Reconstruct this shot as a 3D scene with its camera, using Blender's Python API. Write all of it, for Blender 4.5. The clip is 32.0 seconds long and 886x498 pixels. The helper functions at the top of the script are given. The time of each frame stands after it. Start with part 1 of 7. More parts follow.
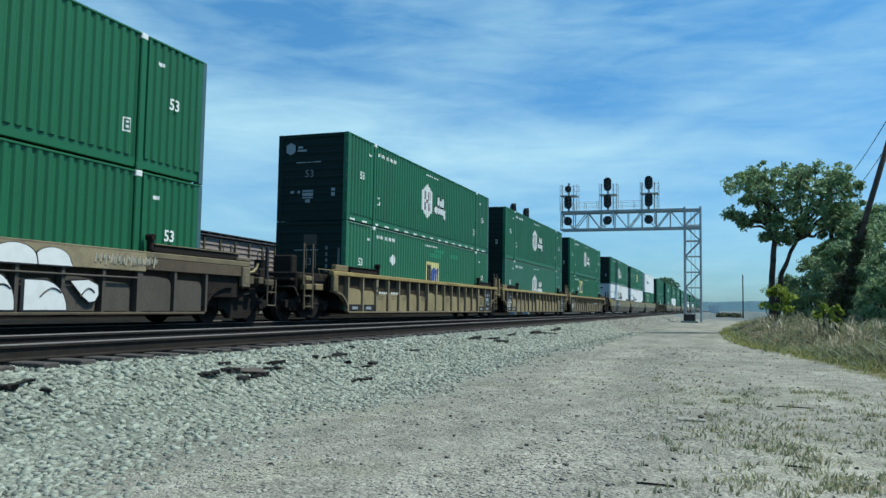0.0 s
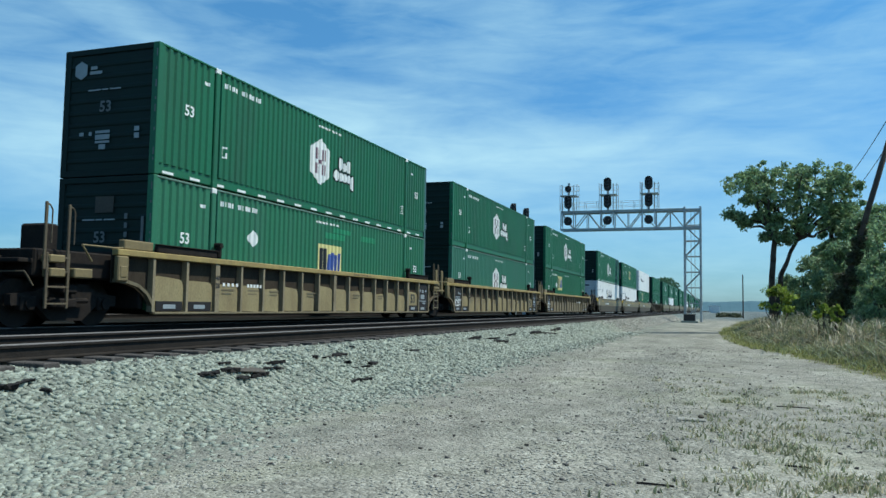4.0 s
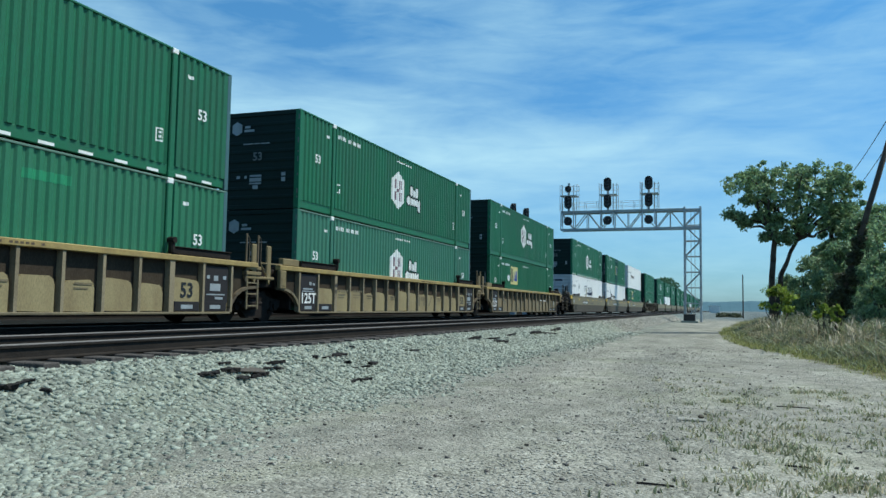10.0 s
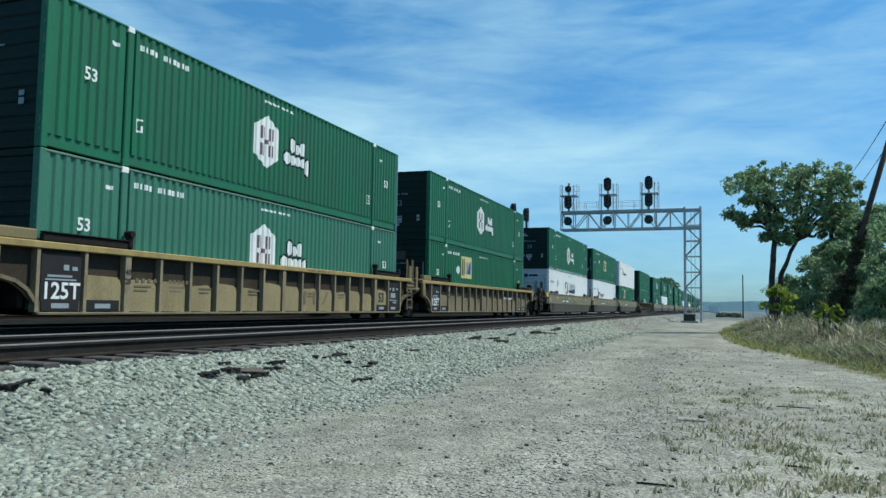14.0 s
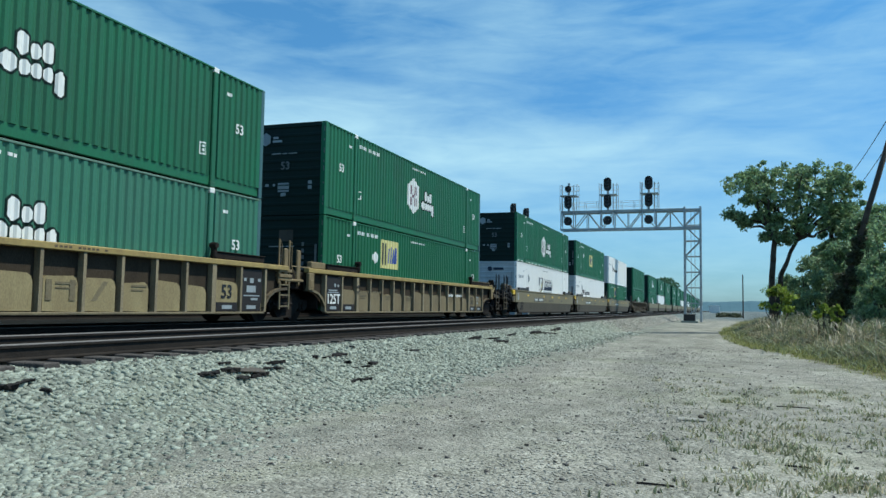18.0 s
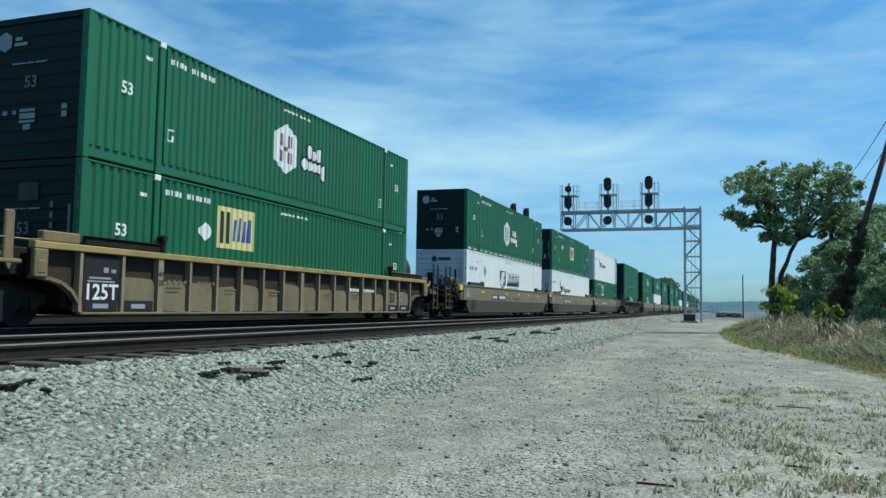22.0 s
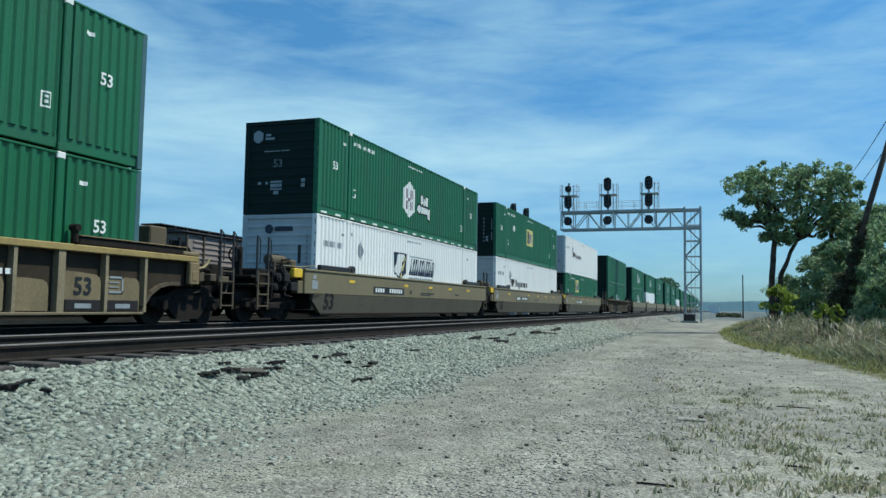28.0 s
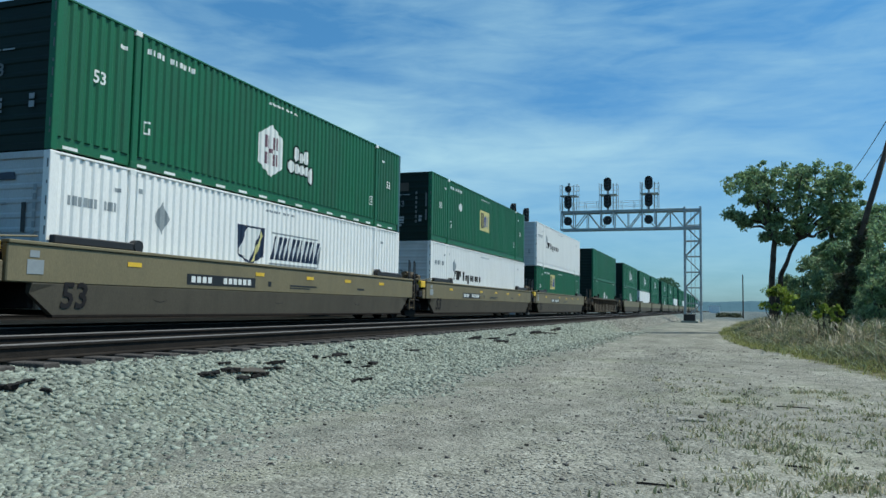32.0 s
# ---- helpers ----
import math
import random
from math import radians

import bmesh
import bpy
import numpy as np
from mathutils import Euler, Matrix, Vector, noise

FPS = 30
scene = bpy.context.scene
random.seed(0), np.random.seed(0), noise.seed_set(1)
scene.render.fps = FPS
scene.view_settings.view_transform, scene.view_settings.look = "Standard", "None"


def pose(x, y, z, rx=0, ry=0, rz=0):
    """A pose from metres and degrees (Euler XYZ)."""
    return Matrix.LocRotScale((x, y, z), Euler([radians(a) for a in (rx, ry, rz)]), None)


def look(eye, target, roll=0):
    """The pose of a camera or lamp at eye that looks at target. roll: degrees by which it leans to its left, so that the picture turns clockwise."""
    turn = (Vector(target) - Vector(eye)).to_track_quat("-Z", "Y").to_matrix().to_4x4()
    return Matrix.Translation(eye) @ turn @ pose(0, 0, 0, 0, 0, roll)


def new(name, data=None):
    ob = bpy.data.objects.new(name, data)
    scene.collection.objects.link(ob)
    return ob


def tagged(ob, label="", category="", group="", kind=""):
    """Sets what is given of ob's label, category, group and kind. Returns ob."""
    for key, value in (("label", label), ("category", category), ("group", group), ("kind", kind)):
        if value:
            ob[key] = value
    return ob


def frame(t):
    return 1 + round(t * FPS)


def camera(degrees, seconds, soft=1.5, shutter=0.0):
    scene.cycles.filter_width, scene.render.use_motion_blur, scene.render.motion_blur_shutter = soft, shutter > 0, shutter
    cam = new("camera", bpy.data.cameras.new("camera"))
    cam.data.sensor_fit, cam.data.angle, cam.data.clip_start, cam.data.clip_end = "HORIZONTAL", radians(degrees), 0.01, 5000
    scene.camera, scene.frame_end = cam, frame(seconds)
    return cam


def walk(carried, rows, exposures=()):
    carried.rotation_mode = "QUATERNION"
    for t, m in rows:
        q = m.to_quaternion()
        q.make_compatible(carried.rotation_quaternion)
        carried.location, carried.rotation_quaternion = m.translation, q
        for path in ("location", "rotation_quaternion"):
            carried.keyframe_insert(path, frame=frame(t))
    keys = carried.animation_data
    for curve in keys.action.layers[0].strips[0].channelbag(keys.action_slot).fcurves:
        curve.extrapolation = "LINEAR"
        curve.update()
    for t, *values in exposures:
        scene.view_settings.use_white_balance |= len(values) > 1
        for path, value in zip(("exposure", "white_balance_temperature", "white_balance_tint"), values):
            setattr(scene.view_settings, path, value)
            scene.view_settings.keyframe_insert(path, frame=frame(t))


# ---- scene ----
# ---- camera ----
EYE = Vector((0.0, 0.0, 0.51))
YAW, PITCH, ROLL = 0.3456, 0.0731, 0.93
AIM = Vector((math.cos(PITCH) * math.cos(YAW), math.cos(PITCH) * math.sin(YAW), math.sin(PITCH)))
cam = camera(59.2, 32.0, soft=1.5)
walk(cam, [(0.0, look(EYE, EYE + AIM, ROLL)), (32.0, look(EYE, EYE + AIM, ROLL))],
     [(0.0, 0.0, 6500, 2), (24.0, 0.0, 6500, 2), (28.0, -0.09, 6500, 2), (30.0, -0.19, 6500, 2), (32.0, -0.21, 6500, 2)])

# ---- world and sun ----
SUN_TO = Vector((0.22, -0.45, 0.86)).normalized()
world = bpy.data.worlds.new("sky")
scene.world = world
world.use_nodes = True
wn, wl = world.node_tree.nodes, world.node_tree.links
wn.clear()
sky = wn.new("ShaderNodeTexSky")
sky.sky_type, sky.sun_disc = "NISHITA", False
sky.sun_elevation = math.asin(SUN_TO.z)
sky.sun_rotation = math.atan2(SUN_TO.x, SUN_TO.y)
sky.air_density, sky.dust_density, sky.ozone_density = 1.0, 0.55, 2.0
tc = wn.new("ShaderNodeTexCoord")


def sky_math(op, a, b=0.0):
    k = wn.new("ShaderNodeMath")
    k.operation = op
    for i, v in enumerate((a, b)):
        if isinstance(v, (float, int)):
            k.inputs[i].default_value = v
        else:
            wl.new(v, k.inputs[i])
    return k.outputs[0]


# directions as bearing and elevation in radians
way_xyz = wn.new("ShaderNodeSeparateXYZ")
wl.new(tc.outputs["Generated"], way_xyz.inputs[0])
bearing = sky_math("ARCTAN2", way_xyz.outputs["Y"], way_xyz.outputs["X"])
elevation = sky_math("ARCSINE", way_xyz.outputs["Z"])
angles = wn.new("ShaderNodeCombineXYZ")
wl.new(bearing, angles.inputs[0])
wl.new(elevation, angles.inputs[1])


def wisp_noise(scale, stretch, turn, detail, rough, warp, shift=0.0):
    """Drawn-out cloud fibres; turn in degrees against the horizon."""
    m = wn.new("ShaderNodeMapping")
    m.inputs["Rotation"].default_value = (0, 0, radians(turn))
    m.inputs["Location"].default_value = (shift, 0, 0)
    m.inputs["Scale"].default_value = (1.0, stretch, 1.0)
    wl.new(angles.outputs[0], m.inputs["Vector"])
    t = wn.new("ShaderNodeTexNoise")
    t.inputs["Scale"].default_value, t.inputs["Detail"].default_value = scale, detail
    t.inputs["Roughness"].default_value, t.inputs["Distortion"].default_value = rough, warp
    wl.new(m.outputs["Vector"], t.inputs["Vector"])
    return t.outputs["Fac"]


def cloud_bank(az, el, length, depth, turn, amount):
    """A soft-edged bank of cirrus round one direction."""
    m = wn.new("ShaderNodeMapping")
    m.vector_type = "TEXTURE"
    m.inputs["Location"].default_value = (az, el, 0)
    m.inputs["Rotation"].default_value = (0, 0, radians(turn))
    m.inputs["Scale"].default_value = (length, depth, 1)
    wl.new(angles.outputs[0], m.inputs["Vector"])
    g = wn.new("ShaderNodeTexGradient")
    g.gradient_type = "SPHERICAL"
    wl.new(m.outputs["Vector"], g.inputs["Vector"])
    return sky_math("MULTIPLY", sky_math("POWER", g.outputs["Fac"], 0.8), amount)


cover = sky_math("ADD", sky_math("ADD", sky_math("MULTIPLY", wisp_noise(5.0, 4.2, 8, 6.0, 0.55, 0.9), 0.46), sky_math("MULTIPLY", wisp_noise(11.0, 5.0, -12, 5.0, 0.6, 0.5, 3.0), 0.28)), 0.13)
for bank in ((0.46, 0.226, 0.36, 0.055, 3, 0.24), (0.60, 0.175, 0.30, 0.15, 0, 0.22), (0.86, 0.185, 0.34, 0.085, -2, 0.24), (0.27, 0.186, 0.30, 0.05, -4, 0.24),
             (0.13, 0.155, 0.42, 0.075, -3, 0.16), (0.06, 0.232, 0.16, 0.018, -22, 0.09), (-0.10, 0.258, 0.40, 0.09, -10, 0.05), (0.30, 0.325, 0.28, 0.05, -22, 0.12),
             (0.74, 0.325, 0.09, 0.028, 18, 0.20), (-0.02, 0.075, 0.40, 0.06, 0, 0.08), (0.85, 0.29, 0.3, 0.05, 0, 0.06)):
    cover = sky_math("ADD", cover, cloud_bank(*bank))
cr = wn.new("ShaderNodeValToRGB")
cr.color_ramp.elements[0].position, cr.color_ramp.elements[1].position = 0.42, 0.98
wl.new(cover, cr.inputs["Fac"])
mx = wn.new("ShaderNodeMix")
mx.data_type = "RGBA"
mx.inputs["B"].default_value = (4.4, 6.75, 8.05, 1)
half = sky_math("MULTIPLY", cr.outputs["Color"], 0.85)
wl.new(half, mx.inputs["Factor"])
# bluer air towards the horizon than the clear-sky model gives
air = wn.new("ShaderNodeValToRGB")
air.color_ramp.elements[0].position, air.color_ramp.elements[0].color = 0.0, (0.40, 0.67, 1.0, 1)
air.color_ramp.elements[1].position, air.color_ramp.elements[1].color = 0.36, (0.46, 0.92, 1.18, 1)
wl.new(elevation, air.inputs["Fac"])
tone = wn.new("ShaderNodeMix")
tone.data_type, tone.blend_type = "RGBA", "MULTIPLY"
tone.inputs["Factor"].default_value = 1.0
wl.new(air.outputs["Color"], tone.inputs["B"])
wl.new(sky.outputs["Color"], tone.inputs["A"])
wl.new(tone.outputs["Result"], mx.inputs["A"])
bg = wn.new("ShaderNodeBackground")
bg.inputs["Strength"].default_value = 0.125
wl.new(mx.outputs["Result"], bg.inputs["Color"])
wo = wn.new("ShaderNodeOutputWorld")
wl.new(bg.outputs["Background"], wo.inputs["Surface"])

sun_data = bpy.data.lights.new("sun", "SUN")
sun_data.energy, sun_data.angle, sun_data.color = 4.6, radians(0.53), (1.0, 0.95, 0.87)
sun = new("sun", sun_data)
sun.matrix_world = look(SUN_TO * 100, (0, 0, 0))


# ---- materials ----
def mat(name, base, rough=0.6, metal=0.0, second=None, amount=0.5, scale=3.0, grain=0.12, grain_scale=60.0,
        bump=0.15, bump_scale=90.0, streak=1.0, spec=0.5, island=0.0):
    """Base colour with stains at one scale and grain at another, and a fine relief."""
    m = bpy.data.materials.new(name)
    m.use_nodes = True
    n, l = m.node_tree.nodes, m.node_tree.links
    b = n["Principled BSDF"]
    b.inputs["Roughness"].default_value, b.inputs["Metallic"].default_value = rough, metal
    b.inputs["Specular IOR Level"].default_value = spec
    co = n.new("ShaderNodeTexCoord")
    info = n.new("ShaderNodeObjectInfo")
    off = n.new("ShaderNodeVectorMath")
    off.operation = "MULTIPLY_ADD"
    off.inputs[1].default_value = (1, 1, 1 / streak)
    l.new(co.outputs["Object"], off.inputs[0])
    rnd = n.new("ShaderNodeMath")
    rnd.operation = "MULTIPLY"
    rnd.inputs[1].default_value = 37.0
    l.new(info.outputs["Random"], rnd.inputs[0])
    l.new(rnd.outputs[0], off.inputs[2])
    big = n.new("ShaderNodeTexNoise")
    big.inputs["Scale"].default_value, big.inputs["Detail"].default_value = scale, 6.0
    big.inputs["Roughness"].default_value = 0.65
    l.new(off.outputs[0], big.inputs["Vector"])
    ramp = n.new("ShaderNodeValToRGB")
    ramp.color_ramp.elements[0].position, ramp.color_ramp.elements[1].position = 0.42, 0.70
    l.new(big.outputs["Fac"], ramp.inputs["Fac"])
    f1 = n.new("ShaderNodeMath")
    f1.operation = "MULTIPLY"
    f1.inputs[1].default_value = amount
    l.new(ramp.outputs["Color"], f1.inputs[0])
    m1 = n.new("ShaderNodeMix")
    m1.data_type = "RGBA"
    m1.inputs["A"].default_value = (*base, 1)
    m1.inputs["B"].default_value = (*(second or [c * 0.6 for c in base]), 1)
    l.new(f1.outputs[0], m1.inputs["Factor"])
    fine = n.new("ShaderNodeTexNoise")
    fine.inputs["Scale"].default_value, fine.inputs["Detail"].default_value = grain_scale, 3.0
    l.new(off.outputs[0], fine.inputs["Vector"])
    hsv = n.new("ShaderNodeHueSaturation")
    val = n.new("ShaderNodeMapRange")
    val.inputs["To Min"].default_value, val.inputs["To Max"].default_value = 1 - grain * 2, 1 + grain * 2
    val.inputs["From Min"].default_value, val.inputs["From Max"].default_value = 0.25, 0.75
    l.new(fine.outputs["Fac"], val.inputs["Value"])
    l.new(val.outputs["Result"], hsv.inputs["Value"])
    l.new(m1.outputs["Result"], hsv.inputs["Color"])
    last = hsv.outputs["Color"]
    if island:
        geo = n.new("ShaderNodeNewGeometry")
        h2 = n.new("ShaderNodeHueSaturation")
        v2 = n.new("ShaderNodeMapRange")
        v2.inputs["To Min"].default_value, v2.inputs["To Max"].default_value = 1 - island, 1 + island
        l.new(geo.outputs["Random Per Island"], v2.inputs["Value"])
        l.new(v2.outputs["Result"], h2.inputs["Value"])
        l.new(last, h2.inputs["Color"])
        last = h2.outputs["Color"]
    l.new(last, b.inputs["Base Color"])
    if bump:
        bt = n.new("ShaderNodeTexNoise")
        bt.inputs["Scale"].default_value, bt.inputs["Detail"].default_value = bump_scale, 4.0
        l.new(off.outputs[0], bt.inputs["Vector"])
        bp = n.new("ShaderNodeBump")
        bp.inputs["Strength"].default_value, bp.inputs["Distance"].default_value = bump, 0.02
        l.new(bt.outputs["Fac"], bp.inputs["Height"])
        l.new(bp.outputs["Normal"], b.inputs["Normal"])
    return m


GREEN = mat("green_paint", (0.014, 0.136, 0.063), 0.5, spec=0.35, second=(0.026, 0.100, 0.056), amount=0.8, scale=0.9, grain=0.09, bump=0.06, streak=4)
GREEN_PATCH = mat("fresh_green_touch_up", (0.02, 0.25, 0.11), 0.5, grain=0.06, bump=0)
GREEN_FADED = mat("weathered_green_paint", (0.024, 0.158, 0.080), 0.58, spec=0.35, second=(0.042, 0.152, 0.094), amount=0.7, scale=0.8, grain=0.08, bump=0.06, streak=5)
GREEN_WORN = mat("faded_green_paint", (0.032, 0.165, 0.102), 0.6, second=(0.046, 0.15, 0.105), amount=0.7, scale=0.8, grain=0.08, bump=0.06, streak=5)
GREEN_NEW = mat("bright_green_paint", (0.0125, 0.126, 0.054), 0.48, spec=0.35, second=(0.016, 0.10, 0.046), amount=0.5, scale=0.6, grain=0.05, bump=0.06, streak=4)
# dark copy of the green: shade of the sunless ends put into paint
GREEN_END = mat("shaded_green_end_wall", (0.005, 0.019, 0.016), 0.6, spec=0.2, second=(0.006, 0.013, 0.012), amount=0.6, scale=1.2, grain=0.08, bump=0.08, streak=3)
WHITE = mat("white_paint", (0.87, 0.88, 0.86), 0.5, second=(0.76, 0.77, 0.75), amount=0.5, scale=1.2, grain=0.04, bump=0.05, streak=5)
# white ends greyed by dirt and by shade put into the colour
WHITE_END = mat("dirty_shaded_white_end", (0.50, 0.53, 0.54), 0.6, second=(0.36, 0.38, 0.39), amount=0.6, scale=1.4, grain=0.06, bump=0.06, streak=4)
DECAL = mat("white_decal", (0.78, 0.80, 0.78), 0.5, second=(0.6, 0.63, 0.6), amount=0.5, scale=4, grain=0.04, bump=0)
DECAL_GREY = mat("grey_decal", (0.30, 0.34, 0.36), 0.5, grain=0.05, bump=0)
# decal dimmed for the shaded container ends
DECAL_DIM = mat("shaded_end_decal", (0.15, 0.165, 0.17), 0.6, second=(0.09, 0.10, 0.10), amount=0.6, scale=6, grain=0.08, bump=0)
# rear post tinted blue-grey: sky light painted into its colour
POST_BLUE = mat("skylit_door_post", (0.045, 0.115, 0.125), 0.5, second=(0.07, 0.14, 0.15), amount=0.6, scale=2.5, grain=0.08, bump=0.05)
# top edge paled by wear and by sunlight put into the colour
EDGE = mat("worn_sunlit_green_edge", (0.12, 0.21, 0.165), 0.6, second=(0.06, 0.15, 0.105), amount=0.7, scale=2.5, grain=0.1, bump=0.05)
DECAL_RED = mat("maroon_decal", (0.17, 0.085, 0.11), 0.5, grain=0.04, bump=0)
DECAL_YELLOW = mat("yellow_decal", (0.70, 0.63, 0.26), 0.5, second=(0.6, 0.55, 0.26), amount=0.5, scale=3, grain=0.05, bump=0)
REFLECT = mat("yellow_reflector", (0.76, 0.50, 0.045), 0.5, grain=0.05, bump=0)
DECAL_BLACK = mat("black_decal", (0.015, 0.017, 0.02), 0.5, grain=0.05, bump=0)
DECAL_BLUE = mat("blue_decal", (0.045, 0.09, 0.34), 0.5, grain=0.05, bump=0)
DECAL_NAVY = mat("navy_decal", (0.012, 0.025, 0.06), 0.45, grain=0.05, bump=0)
TAN = mat("tan_car_paint", (0.205, 0.158, 0.07), 0.7, second=(0.13, 0.10, 0.055), amount=0.75, scale=2.2, grain=0.12, bump=0.15, streak=3)
# lighter copy of the tan, with the chord's sunlight put into the colour
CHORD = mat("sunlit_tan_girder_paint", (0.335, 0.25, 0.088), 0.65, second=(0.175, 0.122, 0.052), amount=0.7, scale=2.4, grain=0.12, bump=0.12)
TAN_WORN = mat("brownish_tan_car_paint", (0.20, 0.15, 0.075), 0.75, second=(0.10, 0.073, 0.042), amount=0.8, scale=2.0, grain=0.14, bump=0.15, streak=3)
PLATE_WORN = mat("brownish_side_plate", (0.198, 0.159, 0.087), 0.78, second=(0.11, 0.083, 0.048), amount=0.8, scale=1.8, grain=0.14, bump=0.15, streak=3)
TAN_DIRTY = mat("grimy_tan_paint", (0.10, 0.078, 0.046), 0.8, second=(0.05, 0.038, 0.028), amount=0.8, scale=2.0, grain=0.15, bump=0.2, streak=3)
PLATE = mat("tan_side_plate", (0.285, 0.234, 0.118), 0.75, second=(0.17, 0.122, 0.06), amount=0.7, scale=1.8, grain=0.12, bump=0.12, streak=3)
OLIVE = mat("olive_tan_car_paint", (0.19, 0.163, 0.092), 0.6, second=(0.13, 0.112, 0.066), amount=0.6, scale=1.4, grain=0.08, bump=0.08, streak=3)
BROWN = mat("dark_brown_car_paint", (0.10, 0.075, 0.045), 0.8, second=(0.045, 0.032, 0.025), amount=0.8, scale=1.6, grain=0.15, bump=0.2, streak=3)
# olive darkened by dirt and by downward-facing shade put into the colour
FLANK = mat("dusty_shaded_flank", (0.09, 0.078, 0.056), 0.75, second=(0.055, 0.048, 0.035), amount=0.7, scale=1.4, grain=0.1, bump=0.1, streak=3)
SCRAP = mat("charred_tie_timber", (0.013, 0.012, 0.012), 0.9, spec=0.2, second=(0.04, 0.037, 0.034), amount=0.5, scale=8, grain=0.3, bump=0.5, bump_scale=40)
SCRAWL = mat("pale_spray_paint", (0.52, 0.47, 0.36), 0.7, second=(0.36, 0.32, 0.24), amount=0.5, scale=5, grain=0.08, bump=0)
GIRDER = mat("pale_grimy_girder", (0.27, 0.225, 0.135), 0.75, second=(0.13, 0.105, 0.07), amount=0.7, scale=2.6, grain=0.15, bump=0.2)
TAN_DULL = mat("dull_tan_car_paint", (0.17, 0.14, 0.08), 0.75, second=(0.09, 0.075, 0.05), amount=0.8, scale=1.8, grain=0.15, bump=0.2, streak=3)
PLATE_DULL = mat("grey_brown_plate", (0.082, 0.070, 0.056), 0.8, second=(0.045, 0.038, 0.031), amount=0.7, scale=1.6, grain=0.15, bump=0.2, streak=3)
STAKE = mat("dusty_stake_paint", (0.26, 0.215, 0.135), 0.8, second=(0.135, 0.105, 0.063), amount=0.7, scale=2.5, grain=0.15, bump=0.2, streak=3)
# brown sheet darkened further: the chord's shadow is put into the colour
SHEET = mat("shadowed_side_sheet", (0.050, 0.040, 0.029), 0.9, spec=0.1, second=(0.030, 0.024, 0.019), amount=0.7, scale=2.0, grain=0.15, bump=0.2, streak=3)
PANEL_GREY = mat("dark_grey_panel", (0.023, 0.022, 0.024), 0.75, spec=0.25, second=(0.016, 0.015, 0.015), amount=0.6, scale=3, grain=0.1, bump=0.1)
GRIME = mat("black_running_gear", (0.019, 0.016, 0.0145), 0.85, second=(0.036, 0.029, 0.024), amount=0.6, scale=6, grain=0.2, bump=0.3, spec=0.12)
STEEL = mat("worn_rail_steel", (0.155, 0.145, 0.14), 0.65, metal=0.2, second=(0.105, 0.095, 0.09), amount=0.5, scale=2, grain=0.1, bump=0.05)
RUST = mat("rusty_rail", (0.026, 0.023, 0.021), 0.85, spec=0.05, second=(0.042, 0.036, 0.031), amount=0.6, scale=4, grain=0.2, bump=0.2)
TIMBER = mat("weathered_tie_timber", (0.075, 0.069, 0.066), 0.9, spec=0.05, second=(0.12, 0.11, 0.103), amount=0.7, scale=5, grain=0.25, bump=0.5, bump_scale=40)
ALU = mat("galvanised_steel", (0.36, 0.40, 0.42), 0.5, metal=0.35, second=(0.24, 0.28, 0.30), amount=0.5, scale=3, grain=0.08, bump=0.05)
WHEEL = mat("rusty_wheel_steel", (0.020, 0.016, 0.014), 0.75, metal=0.0, spec=0.2, second=(0.035, 0.026, 0.020), amount=0.6, scale=5, grain=0.15, bump=0.1)
PALE_STEEL = mat("sunlit_galvanised_bars", (0.62, 0.66, 0.68), 0.5, second=(0.45, 0.49, 0.52), amount=0.4, scale=3, grain=0.06, bump=0.03)
BLACK = mat("matt_black_paint", (0.018, 0.018, 0.020), 0.55, grain=0.1, bump=0.05)
LENS = mat("dark_signal_lens", (0.01, 0.008, 0.01), 0.1, grain=0.02, bump=0)
BARK = mat("dark_bark", (0.055, 0.045, 0.036), 0.95, second=(0.09, 0.075, 0.06), amount=0.6, scale=5, grain=0.25, bump=0.8, bump_scale=25)
POLE = mat("old_creosoted_pole", (0.05, 0.04, 0.034), 0.9, second=(0.09, 0.075, 0.062), amount=0.6, scale=4, grain=0.2, bump=0.4, bump_scale=40)


def leaf_mat(name, base, dry=0.4):
    m = mat(name, base, 0.55, second=[base[0] * 1.35, base[1] * 1.2, base[2] * 0.85], amount=dry, scale=0.9, grain=0.15, grain_scale=8, bump=0, island=0.45)
    n, l = m.node_tree.nodes, m.node_tree.links
    b = n["Principled BSDF"]
    out = n["Material Output"]
    tr = n.new("ShaderNodeBsdfTranslucent")
    l.new(b.inputs["Base Color"].links[0].from_socket, tr.inputs["Color"])
    ms = n.new("ShaderNodeMixShader")
    ms.inputs[0].default_value = 0.42
    l.new(b.outputs[0], ms.inputs[1])
    l.new(tr.outputs[0], ms.inputs[2])
    l.new(ms.outputs[0], out.inputs["Surface"])
    return m


LEAF = leaf_mat("tree_leaves", (0.215, 0.325, 0.175), 0.35)
VINE = leaf_mat("dark_vine_leaves", (0.075, 0.088, 0.05), 0.3)
PLUME = leaf_mat("pale_seed_heads", (0.56, 0.50, 0.40), 0.4)
LEAF_DARK = leaf_mat("shrub_leaves", (0.185, 0.28, 0.15))
LEAF_BRIGHT = leaf_mat("young_shrub_leaves", (0.22, 0.30, 0.05))
GRASS_DRY = leaf_mat("dry_grass", (0.47, 0.425, 0.31), 0.5)
STUBBLE = leaf_mat("olive_gravel_weeds", (0.235, 0.26, 0.155), 0.5)
BRUSH = leaf_mat("brown_green_undergrowth", (0.265, 0.255, 0.175), 0.6)
GRASS = leaf_mat("short_green_grass", (0.265, 0.29, 0.115), 0.6)
